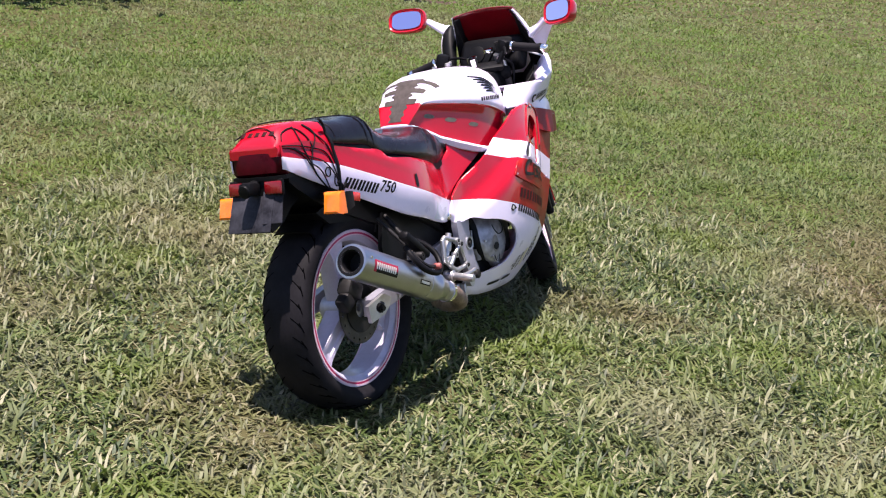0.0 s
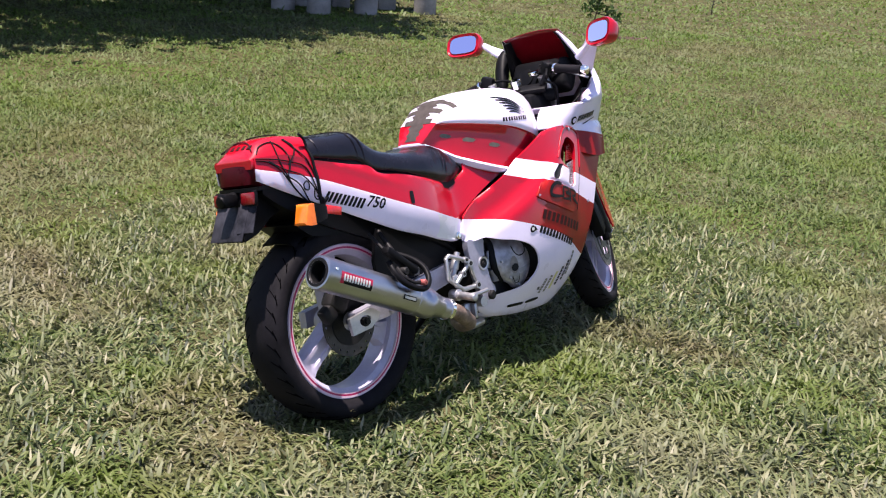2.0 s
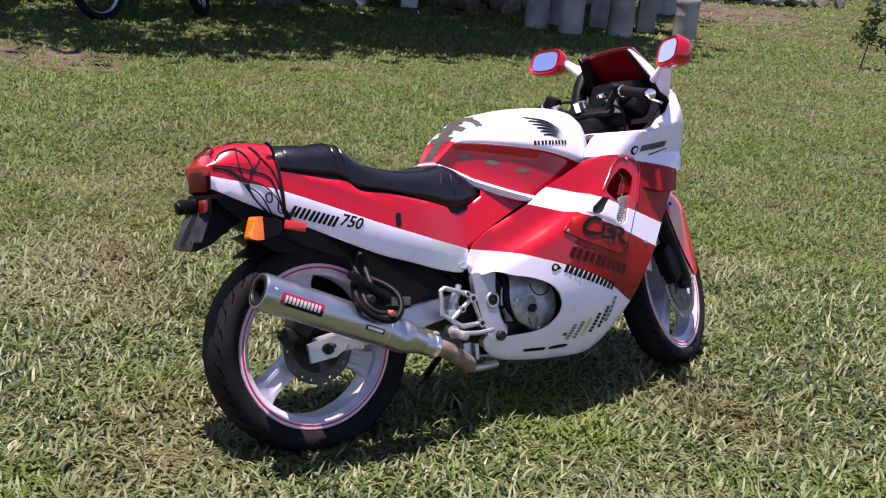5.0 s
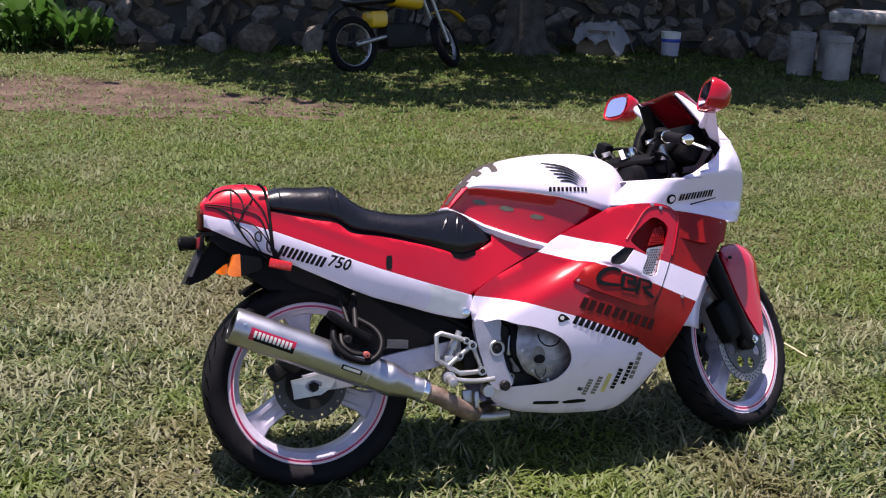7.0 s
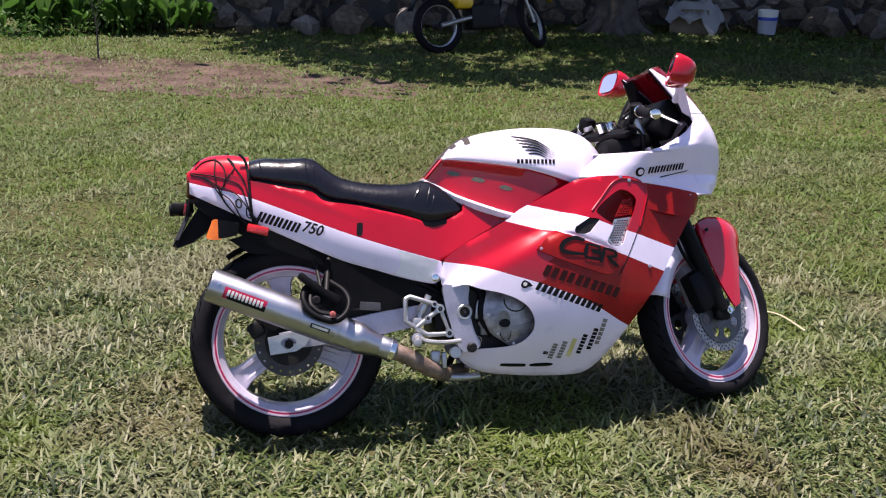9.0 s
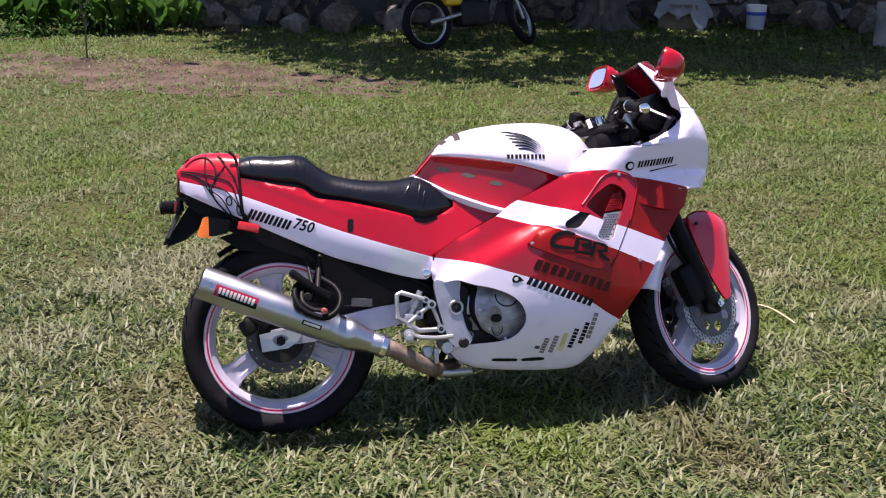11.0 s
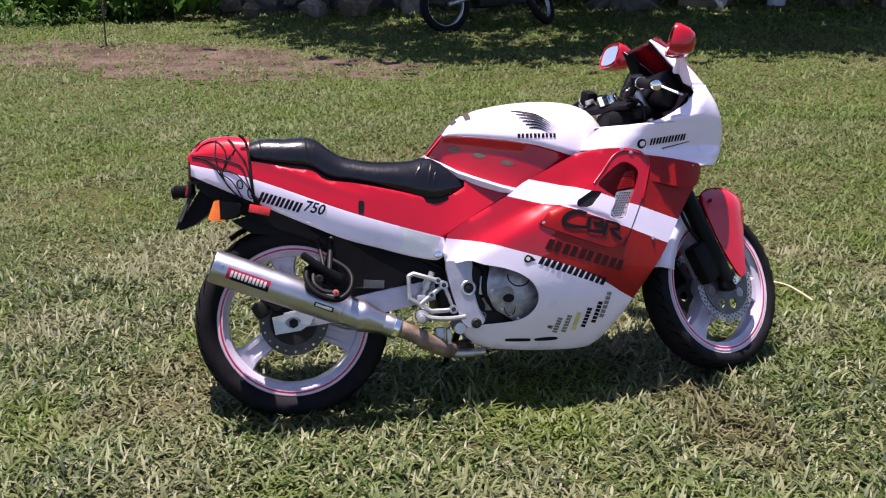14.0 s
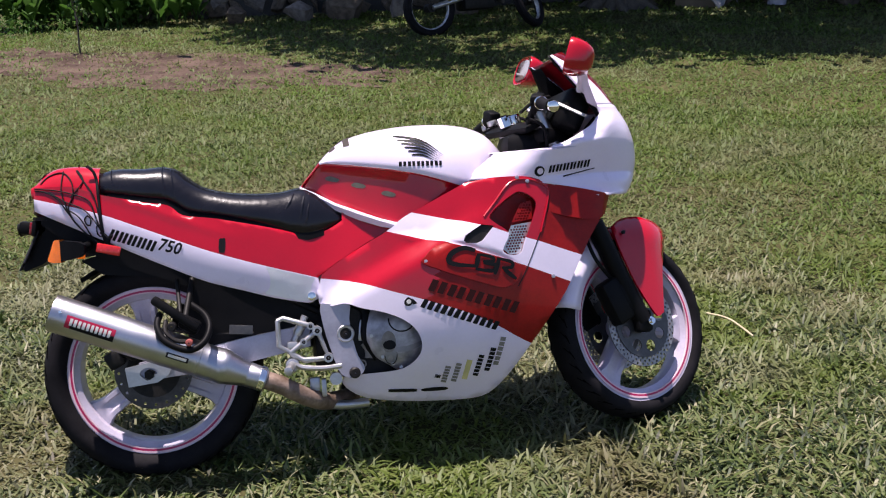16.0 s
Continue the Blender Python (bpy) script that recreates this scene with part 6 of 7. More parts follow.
    me.update(calc_edges=True)
    me.materials.append(material)
    return tagged(new(name, me), label, "grass", kind="stuff")


def disc(cx, cy, r0, r1):
    def region(rng, n):
        a, r = rng.uniform(0, 2 * np.pi, n), np.sqrt(rng.uniform(r0 * r0, r1 * r1, n)) * (1 + 0.07 * rng.normal(0, 1, n))
        return np.stack([cx + r * np.cos(a), cy + r * np.sin(a)], 1)
    return region


def wedge(cx, cy, r0, r1, a0, a1, power=2.0):
    def region(rng, n):
        a = rng.uniform(radians(a0), radians(a1), n)
        r = (rng.uniform(r0 ** power, r1 ** power, n)) ** (1 / power) * (1 + 0.06 * rng.normal(0, 1, n))
        return np.stack([cx + r * np.cos(a), cy + r * np.sin(a)], 1)
    return region


LAWN = "short coarse green and straw-coloured lawn grass"
grass("grass", 180000, disc(0.1, 3.7, 0, 2.3), 0.072, 0.0084, 11, LAWN, GRASS)
grass("grass", 290000, wedge(0.1, 3.7, 2.3, 6.0, 15, 240), 0.056, 0.0080, 12, LAWN, GRASSMID)
grass("grass", 60000, wedge(0.1, 3.7, 2.3, 7.5, 238, 377, 1.6), 0.09, 0.0135, 15, LAWN, GRASS)
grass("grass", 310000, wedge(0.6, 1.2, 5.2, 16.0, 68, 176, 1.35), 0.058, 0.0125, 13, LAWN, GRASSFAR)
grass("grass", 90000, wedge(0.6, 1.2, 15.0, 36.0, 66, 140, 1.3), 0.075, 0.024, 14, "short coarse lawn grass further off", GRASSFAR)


# clods scattered over the bare earth
def clods(name, ring, count, seed):
    rng = random.Random(seed)
    lo, hi = np.min(ring, 0), np.max(ring, 0)
    bm = bmesh.new()
    n = 0
    while n < count:
        x, y = rng.uniform(lo[0], hi[0]), rng.uniform(lo[1], hi[1])
        if not inside(x, y, ring):
            continue
        n += 1
        r = rng.uniform(0.015, 0.045) * (1.0 if rng.random() < 0.85 else 1.9)
        vs = [bm.verts.new((x + r * rng.uniform(0.6, 1.2) * a, y + r * rng.uniform(0.6, 1.2) * b, sheet(x, y) - 0.004 + r * 0.55 * max(c, 0.0) * rng.uniform(0.6, 1.1))) for a, b, c in ((1, 0, 0), (0, 1, 0), (-1, 0, 0), (0, -1, 0), (0, 0, 1))]
        for i in range(4):
            bm.faces.new((vs[i], vs[(i + 1) % 4], vs[4]))
    return tagged(part(name, bm, EARTH, None, "", 20), "loose clods on the bare earth", "clods", kind="stuff")


clods("clods", PATCH1, 1500, 2)
clods("clods", PATCH2, 300, 3)
clods("clods", PATCH3, 90, 4)


# ---- the far side of the garden ----
ROCKS = []
rr = random.Random(77)
for i in range(15):
    me = bpy.data.meshes.new("stone")
    b = bmesh.new()
    for k in range(17):
        d = Vector((rr.uniform(-1, 1), rr.uniform(-1, 1), rr.uniform(-1, 1)))
        m = max(abs(c) for c in d) * 0.45 + d.length * 0.55
        b.verts.new(d / m * rr.uniform(0.82, 1.08))
    hull = bmesh.ops.convex_hull(b, input=b.verts[:])
    bmesh.ops.delete(b, geom=list({e for e in hull["geom_interior"] + hull["geom_unused"] if isinstance(e, bmesh.types.BMVert)}), context="VERTS")
    finish(b, 28)
    b.to_mesh(me)
    b.free()
    me.materials.append((STONE, STONE, MIDSTONE, STONE, PALESTONE if i > 9 else MIDSTONE)[i % 5])
    ROCKS.append(me)


def stone_wall(name, pts, height, size, seed, label, dark=False, turn=0.7):
    """A rough wall: a dark core with angular field stones of mixed size standing proud on the lawn side."""
    rng = random.Random(seed)
    core = tagged(part(name, join(*[loft([[(x - 0.40 * nx, y - 0.40 * ny, z) for z in (-0.1, height * 0.95)] + [(x + 0.02 * nx, y + 0.02 * ny, z) for z in (height * 0.95, -0.1)] for x, y in (a, b)], True)
        for a, b, nx, ny in [(a, b, (b[1] - a[1]) / math.dist(a, b), -(b[0] - a[0]) / math.dist(a, b)) for a, b in zip(pts, pts[1:])]]), MORTAR), label, "wall", kind="structure")
    rocks = [r for r in ROCKS if r.materials[0] is not PALESTONE] if dark else ROCKS
    for a, b in zip(pts, pts[1:]):
        n = math.dist(a, b)
        ux, uy = (b[0] - a[0]) / n, (b[1] - a[1]) / n
        z = 0.0
        while z < height:
            hgt = size * rng.uniform(0.75, 1.1)
            s = rng.uniform(-0.2, 0.1)
            while s < n:
                w = size * rng.choice((0.6, 0.8, 1.0, 1.3, 1.7))
                ob = new("stone", rng.choice(rocks))
                ob.parent = core
                k = rng.uniform(0.8, 1.25)
                ob.matrix_local = Matrix.LocRotScale((a[0] + ux * (s + w / 2), a[1] + uy * (s + w / 2), z + hgt * rng.uniform(0.3, 0.7)), Euler((rng.uniform(-0.5, 0.5), rng.uniform(-turn, turn), math.atan2(uy, ux) + rng.choice((0, math.pi)) + rng.uniform(-0.3, 0.3))), (w * 0.50 * k, 0.17 * rng.uniform(0.7, 1.5), hgt * 0.56 / k))
                s += w * 1.02
            z += hgt * 0.92
    return core


stone_wall("wall_west", [(-13.5, 6.4), (-12.0, 8.6), (-11.4, 10.2), (-10.6, 12.2), (-9.9, 14.4), (-8.9, 16.2), (-7.4, 17.4), (-5.9, 18.6)], 1.4, 0.29, 5, "shaded dry wall of large dark field stones", True)
stone_wall("wall_north", [(-3.7, 32.2), (0.2, 31.2), (4.2, 32.6), (5.6, 31.6), (7.6, 30.6), (10.2, 29.4)], 1.5, 0.25, 9, "rough wall of dark and pale field stones", False, 1.3)

# big shade tree
def limb(bm_list, a, b, r0, r1, seed, bend=0.15):
    a, b = Vector(a), Vector(b)
    pts = []
    for t in np.linspace(0, 1, 7):
        p = a.lerp(b, t)
        p += Vector((noise.noise(Vector((seed, t * 2, 0))), noise.noise(Vector((seed, 5 + t * 2, 0))), 0.3 * noise.noise(Vector((seed, 9 + t * 2, 0))))) * bend * (b - a).length * math.sin(math.pi * t)
        pts.append(p)
    bm_list.append(tube(pts, r0, 10, lambda t: r0 + (r1 - r0) * t))
    return pts


def leaf_cloud(name, centres, per, spread, size, seed, material, parent, label=""):
    """Many single leaves in clumps round the ends of twigs."""
    rng = np.random.default_rng(seed)
    n = len(centres) * per
    c = np.repeat(np.array(centres), per, 0) + rng.normal(0, 1, (n, 3)) * np.array(spread)
    d = rng.normal(0, 1, (n, 3))
    d[:, 2] -= 0.4
    d /= np.linalg.norm(d, axis=1)[:, None]
    e = np.cross(d, rng.normal(0, 1, (n, 3)))
    e /= np.linalg.norm(e, axis=1)[:, None]
    ln = size * rng.uniform(0.6, 1.3, n)[:, None]
    nrm = np.cross(d, e)
    v = np.stack([c, c + d * ln * 0.45 + e * ln * 0.24 + nrm * ln * 0.05, c + d * ln, c + d * ln * 0.45 - e * ln * 0.24 + nrm * ln * 0.05], 1)
    me = bpy.data.meshes.new(name)
    me.from_pydata(v.reshape(-1, 3).tolist(), [], [(4 * i, 4 * i + 1, 4 * i + 2, 4 * i + 3) for i in range(n)])
    me.materials.append(material)
    ob = new(name, me)
    ob.parent = parent
    if label:
        ob["label"] = label
    return ob


TREE = Vector((-9.05, 13.45, 0))
tree = thing("shade_tree", Matrix.Translation(TREE), "big old shade tree with a thick fluted grey trunk", "tree")
rows = []
for k, z in enumerate((-0.1, 0.03, 0.12, 0.3, 0.6, 1.0, 1.8, 2.8, 3.6)):
    r = 0.23 + 0.15 * math.exp(-max(z, 0) / 0.22) + 0.05 * math.exp(-max(z, 0) / 1.2)
    rows.append([((r * (1 + (0.16 + 0.20 * math.exp(-max(z, 0) / 0.4)) * noise.noise(Vector((math.cos(a) * 2.2, math.sin(a) * 2.2, z * 0.25))) + 0.05 * math.sin(9 * a + z))) * math.cos(a), (r * (1 + (0.16 + 0.2 * math.exp(-max(z, 0) / 0.4)) * noise.noise(Vector((math.cos(a) * 2.2, math.sin(a) * 2.2, z * 0.25))) + 0.05 * math.sin(9 * a + z))) * math.sin(a), z) for a in np.linspace(0, 2 * math.pi, 40, endpoint=False)])
part("trunk", loft(rows, True), BARK, tree, smooth=60)
for i in range(6):
    a = radians(-150 + 52 * i)
    part("root", tube([(0.26 * math.cos(a), 0.26 * math.sin(a), 0.16), (0.42 * math.cos(a + 0.1), 0.42 * math.sin(a + 0.1), 0.03), (0.62 * math.cos(a + 0.22), 0.62 * math.sin(a + 0.22), -0.06)], 0.12, 10, lambda t: 0.11 - 0.07 * t), BARK, tree)
limbs, tips = [], []
rt = random.Random(4)
# the ground that the crown shades at this hour
SHADED = [(-11.4, 8.5), (-10.6, 8.4), (-8.2, 8.4), (-6.7, 8.5), (-6.1, 9.0), (-5.6, 9.7), (-5.5, 10.7), (-4.7, 11.6), (-4.2, 12.9), (-3.5, 13.9), (-3.8, 14.8), (-5.2, 15.4), (-6.0, 16.3), (-5.5, 17.3), (-5.4, 18.6), (-6.0, 20.4), (-9.0, 20.8), (-13.0, 19.0), (-12.2, 12.5)]


def hang(x, y, z):
    """The place at height z whose shadow falls on x, y, from the foot of the trunk."""
    return (x + SUN.x / SUN.z * z - TREE.x, y + SUN.y / SUN.z * z - TREE.y, z)


while len(tips) < 200:
    x, y = rt.uniform(-16.5, -3.5), rt.uniform(8.3, 20.5)
    if inside(x, y, SHADED):
        d = math.hypot(x + 9.0, (y - 13.4)) / 6.5
        tips.append(hang(x, y, rt.uniform(5.0, 8.6) - 1.6 * min(1.3, d)))
while len(tips) < 250:
    x, y = rt.uniform(-6.8, -3.6), rt.uniform(12.2, 20.2)
    if inside(x, y, SHADED):
        tips.append(hang(x, y, rt.uniform(4.2, 5.4)))
for a, b in zip(SHADED, SHADED[1:]):
    for k in range(int(math.dist(a, b) / 0.55)):
        t = rt.random()
        tips.append(hang(a[0] + (b[0] - a[0]) * t, a[1] + (b[1] - a[1]) * t, rt.uniform(4.4, 5.6)))
# unseen low boughs added behind the wall, to keep sky light off it
for k in range(90):
    t = rt.random()
    tips.append((-4.0 - 1.6 * rt.random() + 4.2 * t, -1.6 + 7.6 * t + rt.uniform(-0.5, 0.5), rt.uniform(2.3, 5.5)))
for i in range(12):
    q = Vector(rt.choice(tips[:200]))
    pts = limb(limbs, (0, 0, rt.uniform(2.6, 3.5)), q, 0.16, 0.05, i * 2.1)
    for j in range(7):
        near = min(rt.sample(tips, 30), key=lambda p: (Vector(p) - pts[5]).length)
        limb(limbs, pts[rt.randint(3, 6)], near, 0.04, 0.012, i * 9 + j)
part("limbs", join(*limbs), BARK, tree)["kind"] = "stuff"
leaf_cloud("crown", tips, 95, (0.42, 0.42, 0.30), 0.35, 3, LEAF, tree, "dense dark green crown")["kind"] = "stuff"


# concrete table with round stools
def round_stool(m, r, h, label):
    ob = thing("concrete_stool", m, label, "stool", "stools round the concrete table")
    part("post", lathe([(0.001, 0), (r, 0), (r * 1.01, h * 0.3), (r, h * 0.55), (r * 1.012, h * 0.57), (r, h * 0.59), (r, h - 0.085), (r * 1.045, h - 0.078), (r * 1.055, h - 0.03), (r - 0.004, h - 0.008), (0.001, h)], 28, close=False), CONCRETE, ob)
    ob.children[0].rotation_euler = (radians(90), 0, 0)
    return ob


stool = round_stool(pose(-4.86, 14.85, -0.02), 0.165, 0.56, "grey concrete stool in the shade of the tree")
for x, y in ((-5.44, 14.96), (-4.36, 15.40), (-5.45, 15.75)):
    copy_thing(stool, pose(x, y, -0.02, 0, 0, 40 * x))
tagged(copy_thing(stool, pose(-3.72, 16.2, -0.02, 0, 0, 60)), "sunlit grey concrete stool beside the table")
table = thing("concrete_table", pose(-4.72, 16.25, -0.02, 0, 0, 24), "heavy grey concrete table with a mottled slab top", "table")
slab = rbox((1.85, 0.95, 0.15), (0, 0, 0.745), 0.03)
bmesh.ops.subdivide_edges(slab, edges=[e for e in slab.edges if e.calc_length() > 0.2], cuts=22, use_grid_fill=True)
for v in slab.verts:
    k = 0.022 * noise.noise(v.co * 9) + 0.012 * noise.noise(v.co * 24)
    v.co += Vector((math.copysign(1, v.co.x) * k * (abs(v.co.x) > 0.86), math.copysign(1, v.co.y) * k * (abs(v.co.y) > 0.42), 0.35 * k))
part("tabletop", slab, mat("mottled_slab", (0.19, 0.18, 0.175), 0.85, var=0.55, scale=9, fine=45, bump=0.9, tint=(0.50, 0.48, 0.46)), table, "mottled slab top", 50)
for x in (-0.32, 0.36):
    part("leg", rbox((0.26, 0.45, 0.68), (x, 0, 0.34), 0.02), CONCRETE, table)
bench = thing("concrete_block", pose(-5.28, 19.75, -0.02, 0, 0, 14), "pale concrete block behind the table", "concrete block")
part("body", rbox((0.5, 0.45, 0.80), (0, 0, 0.40), 0.03), PALESTONE, bench)
part("top", rbox((0.9, 0.6, 0.08), (-0.1, 0, 0.84), 0.015), PALESTONE, bench)

# pillars, dark doorway and gate at the end of the garden
for x, y, w, h in ((-6.12, 24.4, 0.45, 2.4), (-5.38, 25.5, 0.26, 2.4), (-5.0, 31.0, 0.3, 2.2), (-4.0, 31.6, 0.3, 2.2)):
    p = thing("pillar", pose(x, y, -0.05, 0, 0, 8), "weathered concrete gate pillar", "pillar", "pillars at the end of the garden")
    part("shaft", rbox((w, 0.45, h), (0, 0, h / 2), 0.03), CONCRETE, p)
tagged(part("oven_niche", join(rbox((0.8, 0.2, 0.66), (-5.75, 25.4, 0.33), 0.01, (0, 0, 40))), DARK), "black niche of an outdoor oven between the pillars", "oven", kind="structure")
tagged(part("oven_lintel", rbox((0.95, 0.5, 1.64), (-5.75, 25.25, 1.46), 0.02, (0, 0, 40)), CONCRETE), "weathered concrete lintel over the oven niche", "lintel", kind="structure")
tagged(part("yard_wall", rbox((2.3, 0.3, 1.7), (-5.95, 29.4, 0.85), 0.03, (0, 0, 30)), CONCRETE), "low concrete yard wall beside the gate", "wall", kind="structure")
tagged(part("yard_pavement", rbox((3.0, 5.0, 0.20), (-4.9, 34.6, 0.06), 0.01, (0, 0, 12)), PALESTONE), "pale concrete yard paving behind the gate", "pavement", kind="structure")
# backing added behind the gate's bars; its dark colour holds the shade there
tagged(part("shed_wall", rbox((6.0, 0.3, 2.6), (-6.2, 38.6, 1.25), 0.03, (0, 0, 12)), mat("shaded_backing_grey", (0.045, 0.040, 0.045), 0.85, var=0.4, scale=3, fine=30, bump=0.4, spec=0.2)), "dark backing wall added across the paved yard, shade in its colour", "wall", kind="structure")
gate = thing("iron_gate", pose(-4.5, 31.3, -0.02, 0, 0, 25), "pale iron bar gate with daylight behind", "gate")
for z in (0.12, 1.5):
    part("rail", rbox((0.75, 0.03, 0.04), (0, 0, z), 0.005), WHITE, gate)
for x in np.linspace(-0.34, 0.34, 8):
    part("bar", cyl((x, 0, 0.1), (x, 0, 1.6), 0.012, 8), WHITE, gate)
for k, (x, y, r) in enumerate(((-5.08, 25.6, 0.30), (-4.80, 25.9, 0.22), (-4.6, 26.4, 0.20), (-4.35, 26.8, 0.22), (-4.05, 27.2, 0.20), (-5.05, 25.8, 0.26))):
    b = new("boulder", ROCKS[(14, 2, 14, 7, 4, 14)[k]])
    b.matrix_world = Matrix.LocRotScale((x, y, r * 0.6 + (0.42 if k == 5 else 0)), Euler((0.5 * k, 0.2 * k, 1.3 * k)), (r, r * 0.85, r * 0.8))
    tagged(b, "rough grey boulder lying by the pillar", "boulder", "boulders by the pillar")

# loose rocks, tarp over a boxy rock, and bucket by the trunk
for k, (x, y, r) in enumerate(((-8.35, 14.75, 0.36), (-8.0, 15.5, 0.30), (-7.1, 15.9, 0.34), (-6.6, 16.3, 0.30), (-6.1, 16.6, 0.25), (-8.95, 14.9, 0.34), (-6.9, 16.6, 0.38), (-7.7, 16.3, 0.34), (-10.3, 10.6, 0.33), (-10.8, 9.3, 0.28), (-10.6, 9.9, 0.36), (-11.1, 8.5, 0.24), (-10.0, 11.4, 0.36))):
    b = new("boulder", ROCKS[(3 * k) % 15])
    b.matrix_world = Matrix.LocRotScale((x, y, r * 0.36), Euler((0.4 * k, 0.3 * k, 1.1 * k)), (r * 0.78, r * 0.62, r * 0.60))
    tagged(b, "dark angular field boulder in the shade", "boulder", "boulders under the tree")
rows = []
for i, t in enumerate(np.linspace(0, 1, 24)):
    rows.append([(-8.55 + 0.55 * t + 0.08 * v, 14.15 + 0.42 * t - 0.3 * v, 0.44 * (1 - abs(v) ** 1.6 * 0.55) + 0.09 * noise.noise(Vector((t * 5, v * 4, 1))) + 0.04 * noise.noise(Vector((t * 13, v * 11, 2))) - 0.36 * max(0, t - 0.75) * 3.0) for v in np.linspace(-0.8, 1.0, 20)])
tagged(part("tarp", loft(rows), TARP, None, "", 50, 0.01), "pale grey tarp thrown over a heap under the tree", "tarp")
# plain box that stands in for the brown rock under the tarp
tagged(part("wooden_crate", rbox((0.55, 0.5, 0.36), (-8.42, 14.35, 0.16), 0.02, (0, 0, 35)), ROCKBROWN), "boxy brown rock under the tarp", "crate")
bucket = thing("bucket", pose(-7.72, 15.2, -0.01), "white plastic bucket with a blue band", "bucket")
for nm, prof, m in (("body", [(0.001, 0), (0.125, 0.0), (0.135, 0.20), (0.14, 0.215)], mat("white_plastic", (0.42, 0.42, 0.50), 0.45, var=0.1)), ("band", [(0.137, 0.20), (0.146, 0.205), (0.146, 0.245), (0.137, 0.25)], BLUE), ("rim", [(0.136, 0.248), (0.142, 0.25), (0.148, 0.34), (0.143, 0.345), (0.13, 0.25), (0.001, 0.25)], PALE)):
    b = part(nm, lathe(prof, 28, close=False), m, bucket)
    b.rotation_euler = (radians(90), 0, 0)


# blue drum by the far wall
drum = thing("blue_drum", pose(6.5, 28.6, -0.03), "faded blue plastic drum standing by the far wall", "drum")
drum_m = mat("faded_blue_plastic", (0.03, 0.16, 0.42), 0.5, var=0.2, scale=6)
b = part("body", lathe([(0.001, 0), (0.33, 0.0), (0.345, 0.03), (0.36, 0.30), (0.372, 0.31), (0.372, 0.34), (0.36, 0.35), (0.36, 0.62), (0.372, 0.63), (0.372, 0.66), (0.36, 0.67), (0.35, 0.95), (0.33, 0.98), (0.001, 0.98)], 32, close=False), drum_m, drum)
b.rotation_euler = (radians(90), 0, 0)


# the second, small motorcycle under the tree
def dirt_wheel(parent, x, steer, tilt=0):
    m = pose(x, 0, 0.33, tilt, 0, steer)
    t = part("tyre", lathe([(0.25, -0.035), (0.27, -0.05), (0.31, -0.045), (0.332, -0.02), (0.332, 0.02), (0.31, 0.045), (0.27, 0.05), (0.25, 0.035)], 40), RUBBER, parent, "knobbly black tyre")
    t.matrix_local = m
    part("rim", lathe([(0.238, -0.02), (0.258, -0.03), (0.262, 0), (0.258, 0.03), (0.238, 0.02)], 40), ALU, t, "bright steel rim")
    part("hub", cyl((0, -0.06, 0), (0, 0.06, 0), 0.05, 16), DARK, t)
    part("spokes", join(*[cyl((0.04 * math.cos(a), 0.02 * (-1) ** i, 0.04 * math.sin(a)), (0.245 * math.cos(a + 0.2), 0, 0.245 * math.sin(a + 0.2)), 0.0015, 5) for i, a in enumerate(np.linspace(0, 2 * math.pi, 24, endpoint=False))]), DARK, t)


trail = thing("small_motorcycle", pose(-8.2, 9.66, -0.03, 0, 0, 84) @ pose(0, 0, 0, -9), "old yellow and black trail motorcycle parked in the shade", "motorcycle")
dirt_wheel(trail, 0.0, 0)
dirt_wheel(trail, 1.36, 33, -18)
part("engine", join(rbox((0.42, 0.26, 0.30), (0.62, 0, 0.42), 0.04), cyl((0.68, 0, 0.5), (0.74, 0, 0.72), 0.09, 18)), DARK, trail, "dark engine")
part("swingarm", join(tube([(0.45, -0.09, 0.42), (0.0, -0.09, 0.33)], 0.025), tube([(0.45, 0.09, 0.42), (0.0, 0.09, 0.33)], 0.025)), ALU, trail, "bright swingarm")
part("tank", rbox((0.48, 0.26, 0.22), (0.78, 0, 0.86), 0.08, (0, 8, 0), 4), mat("yellow_paint", (0.70, 0.42, 0.01), 0.35, var=0.1, coat=0.4), trail, "yellow tank")
part("side_cover", rbox((0.24, 0.24, 0.20), (0.34, 0, 0.62), 0.04), bpy.data.materials["yellow_paint"], trail, "yellow side cover")
part("seat", rbox((0.66, 0.24, 0.10), (0.28, 0, 0.84), 0.04, (0, -4, 0), 3), VINYL, trail, "black seat")
part("frame", join(*[tube(q, 0.018) for q in ([(1.02, 0, 0.95), (0.86, 0, 0.42), (0.40, 0, 0.33)], [(1.02, 0, 0.95), (0.5, 0, 0.72), (0.1, 0, 0.76)], [(0.5, 0, 0.72), (0.44, 0, 0.38)])]), BLACK, trail)
for s in (-1, 1):
    part("fork_leg", tube([(1.06, s * 0.09, 1.02), (1.34, s * 0.09 + 0.0, 0.33)], 0.022), ALU, trail, "bright fork leg")
part("handlebar", tube(spline([(1.00, -0.38, 1.10), (1.04, -0.15, 1.06), (1.04, 0.15, 1.06), (1.00, 0.38, 1.10)], 5), 0.012), BLACK, trail)
part("front_mudguard", loft([[(1.36 + 0.37 * math.cos(a), y, 0.36 + 0.37 * math.sin(a)) for y in (-0.06, 0, 0.06)] for a in np.linspace(radians(35), radians(120), 9)]), bpy.data.materials["yellow_paint"], trail, "yellow front mudguard", 60, 0.005)
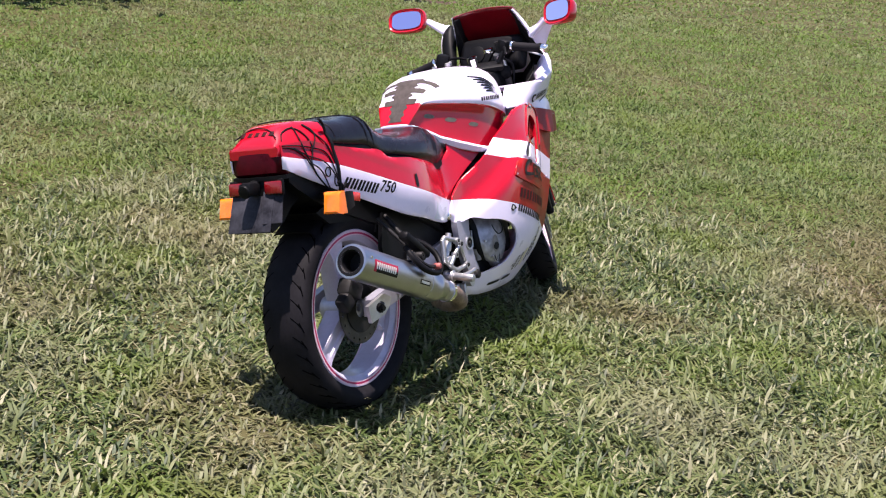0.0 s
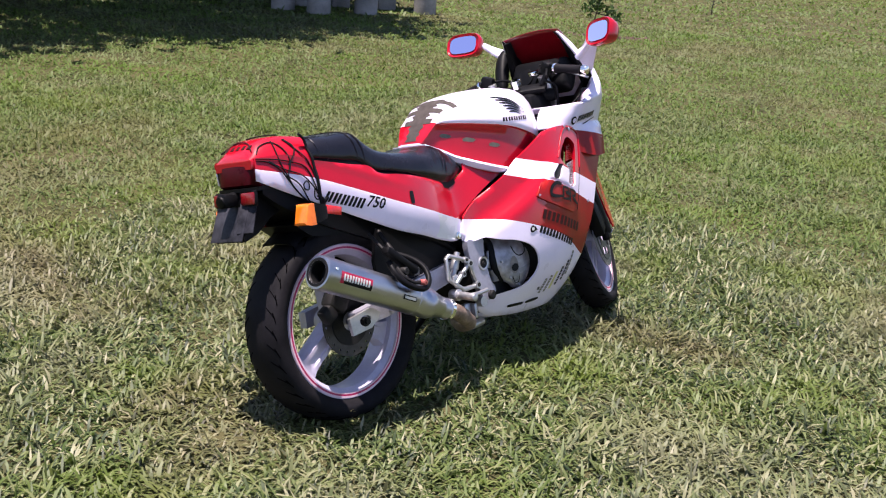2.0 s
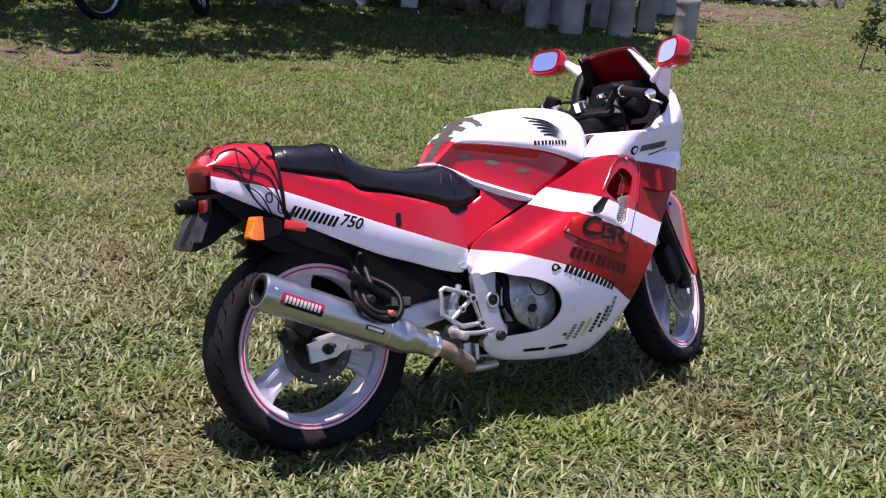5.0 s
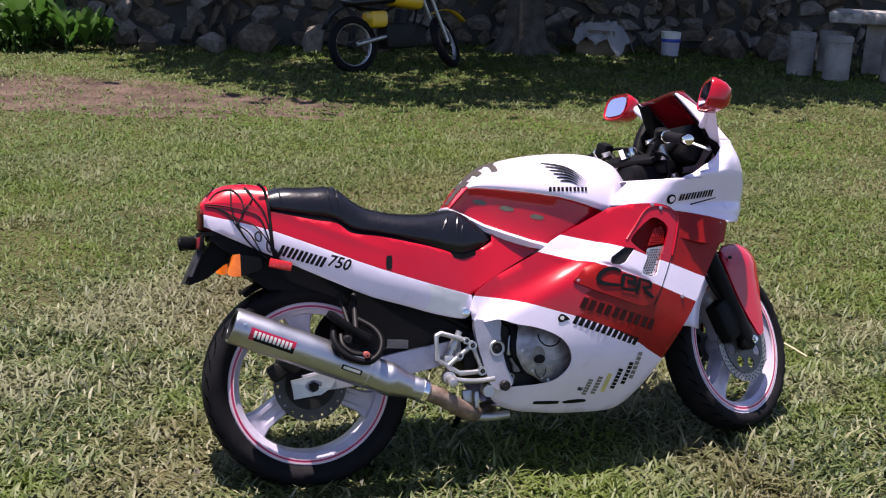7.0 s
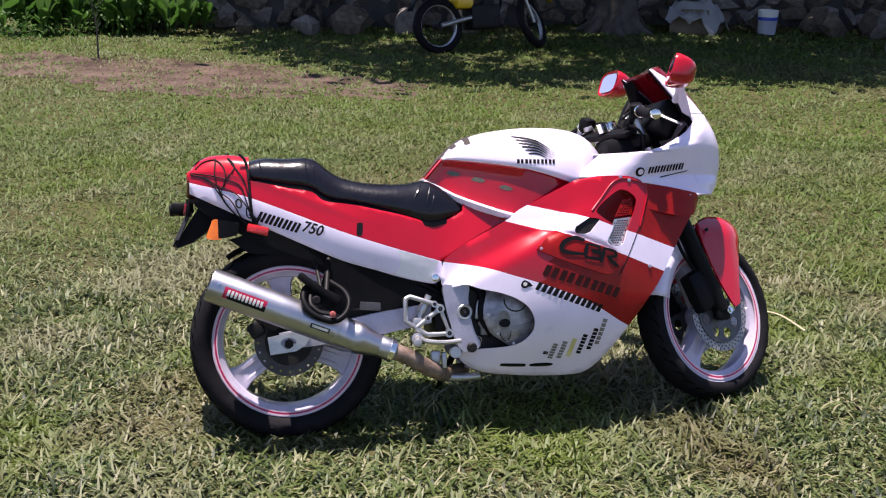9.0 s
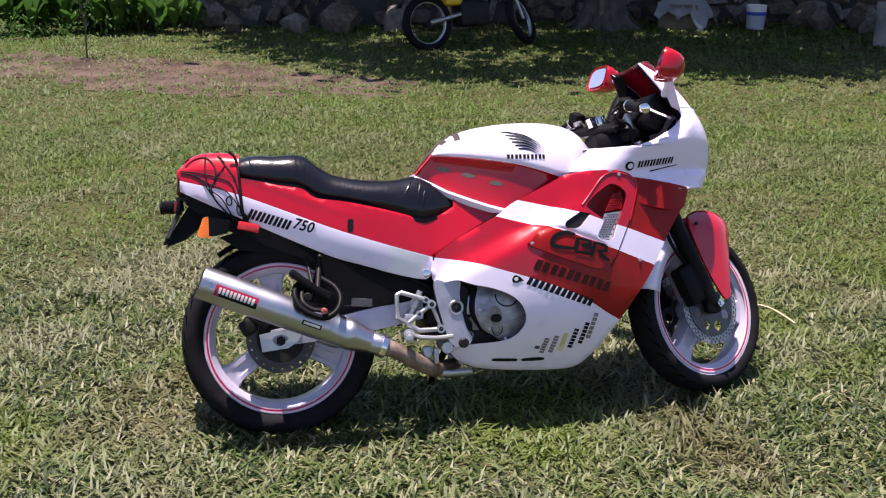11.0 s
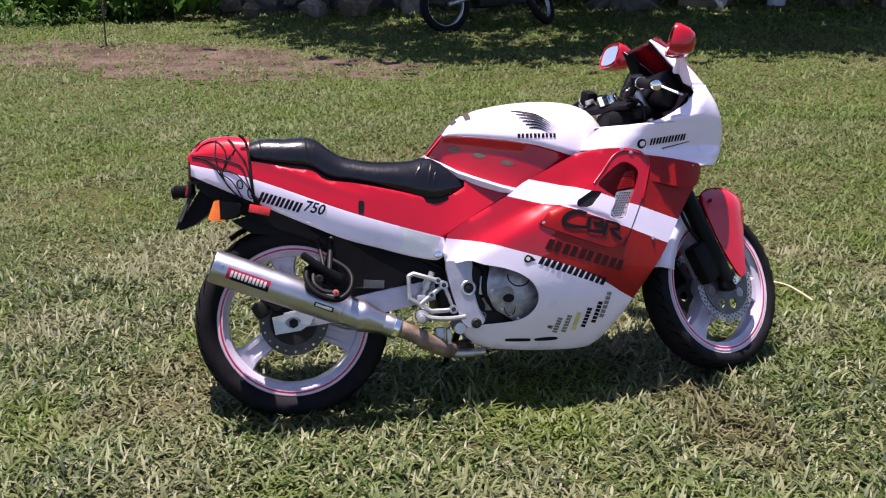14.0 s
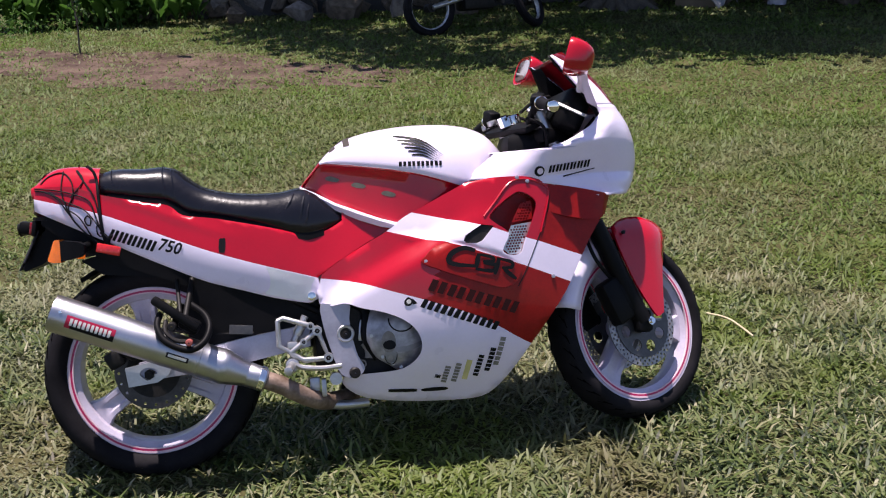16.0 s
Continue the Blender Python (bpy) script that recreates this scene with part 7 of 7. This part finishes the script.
part("rear_mudguard", loft([[(0.0 + 0.40 * math.cos(a), y, 0.38 + 0.40 * math.sin(a)) for y in (-0.07, 0, 0.07)] for a in np.linspace(radians(60), radians(160), 9)]), BLACK, trail, "", 60, 0.005)


# saplings
def sapling(name, at, height, lean, leaves, seed, label, spread, bare=0.35, low=()):
    """A thin stem, twigs above its bare foot, low side twigs of their own, and leaves round the twigs' ends."""
    ob = thing(name, Matrix.Translation(at), label, "sapling")
    bl, ends = [], list(low)
    rs = random.Random(seed)
    limb(bl, (0, 0, -0.05), (lean, 0.02, height), 0.011, 0.005, seed, 0.06)
    for q in low:
        limb(bl, (lean * 0.4, 0, height * 0.42), q, 0.006, 0.003, seed)
    for i in range(7):
        z = height * (bare + (1 - bare) * (i + rs.random()) / 7)
        q = (lean * z / height + rs.uniform(-spread, spread), rs.uniform(-spread, spread), z + rs.uniform(0.0, 0.45 * spread + 0.03))
        limb(bl, (lean * z / height, 0, z * 0.88), q, 0.006, 0.003, seed + i)
        ends.append(q)
    part("trunk", bl[0], BARK, ob)
    for b in bl[1:]:
        part("twig", b, BARK, ob)
    leaf_cloud("crown", ends, leaves, (0.040, 0.040, 0.045), 0.072, seed, LEAF, ob)["kind"] = "stuff"


sapling("sapling", (-1.15, 15.45, -0.02), 0.74, 0.11, 40, 3, "young lemon sapling with a thin stem on the lawn", 0.075, 0.5, ((-0.05, 0.0, 0.37), (0.22, 0.03, 0.36), (0.31, 0.02, 0.27)))
sapling("sapling", (0.25, 21.2, -0.02), 0.55, 0.02, 9, 8, "nearly bare young sapling on the lawn", 0.16)
sapling("sapling", (-9.55, 5.95, -0.02), 0.95, -0.12, 10, 14, "thin dry sapling standing in bare earth", 0.14)

# broad-leaved plants against the wall
rb = random.Random(21)


def broad_plant(at, seed):
    ob = thing("broadleaf_plant", Matrix.Translation(at), "lush broad-leaved green garden plant by the wall", "plant", "plants along the wall")
    r = random.Random(seed)
    for i in range(9):
        a = r.uniform(0, 2 * math.pi)
        h, out, w = r.uniform(0.55, 1.25), r.uniform(0.15, 0.5), r.uniform(0.07, 0.12)
        rows = []
        for t in np.linspace(0, 1, 8):
            x, z = out * t ** 1.6, h * (t - 0.25 * t ** 3)
            ww = (0.010 if t < 0.35 else w * math.sin(math.pi * min(1, (t - 0.33) / 0.67)) ** 0.8 + 0.003)
            rows.append([(x * math.cos(a) - s * ww * math.sin(a), x * math.sin(a) + s * ww * math.cos(a), z - 0.25 * ww * (1 - abs(s))) for s in (-1, 0, 1)])
        part("leaf", loft(rows), BROAD, ob, "", 70)
    return ob


protos = [broad_plant((-12.6, 6.2, -0.02), 1), broad_plant((-12.35, 6.9, -0.02), 2), broad_plant((-12.0, 7.5, -0.02), 5)]
for i in range(60):
    t = rb.random()
    x, y = -13.6 + 2.1 * t + rb.uniform(-0.5, 0.35), 4.0 + 4.0 * t + rb.uniform(-0.4, 0.4)
    copy_thing(protos[i % 3], pose(x, y, -0.02, 0, 0, rb.uniform(0, 360)) @ Matrix.Scale(rb.uniform(0.5, 0.95), 4))
shrub = thing("ground_shrub", pose(-11.9, 6.9, 0), "low pale-leaved creeping shrub at the foot of the plants", "shrub")
leaf_cloud("foliage", [(rb.uniform(-1.0, 0.45), rb.uniform(-2.4, 1.3), rb.uniform(0.05, 0.32)) for _ in range(60)], 26, (0.12, 0.14, 0.08), 0.07, 9, BROAD, shrub)["kind"] = "stuff"

# dry straw lying by the front wheel
tagged(part("dry_stalk", tube(spline([(0.02, 5.32, 0.045), (0.12, 5.33, 0.05), (0.26, 5.30, 0.035)], 5), 0.004, 6), mat("straw", (0.5, 0.42, 0.26), 0.7)), "pale dry stalk lying on the grass", "stalk")
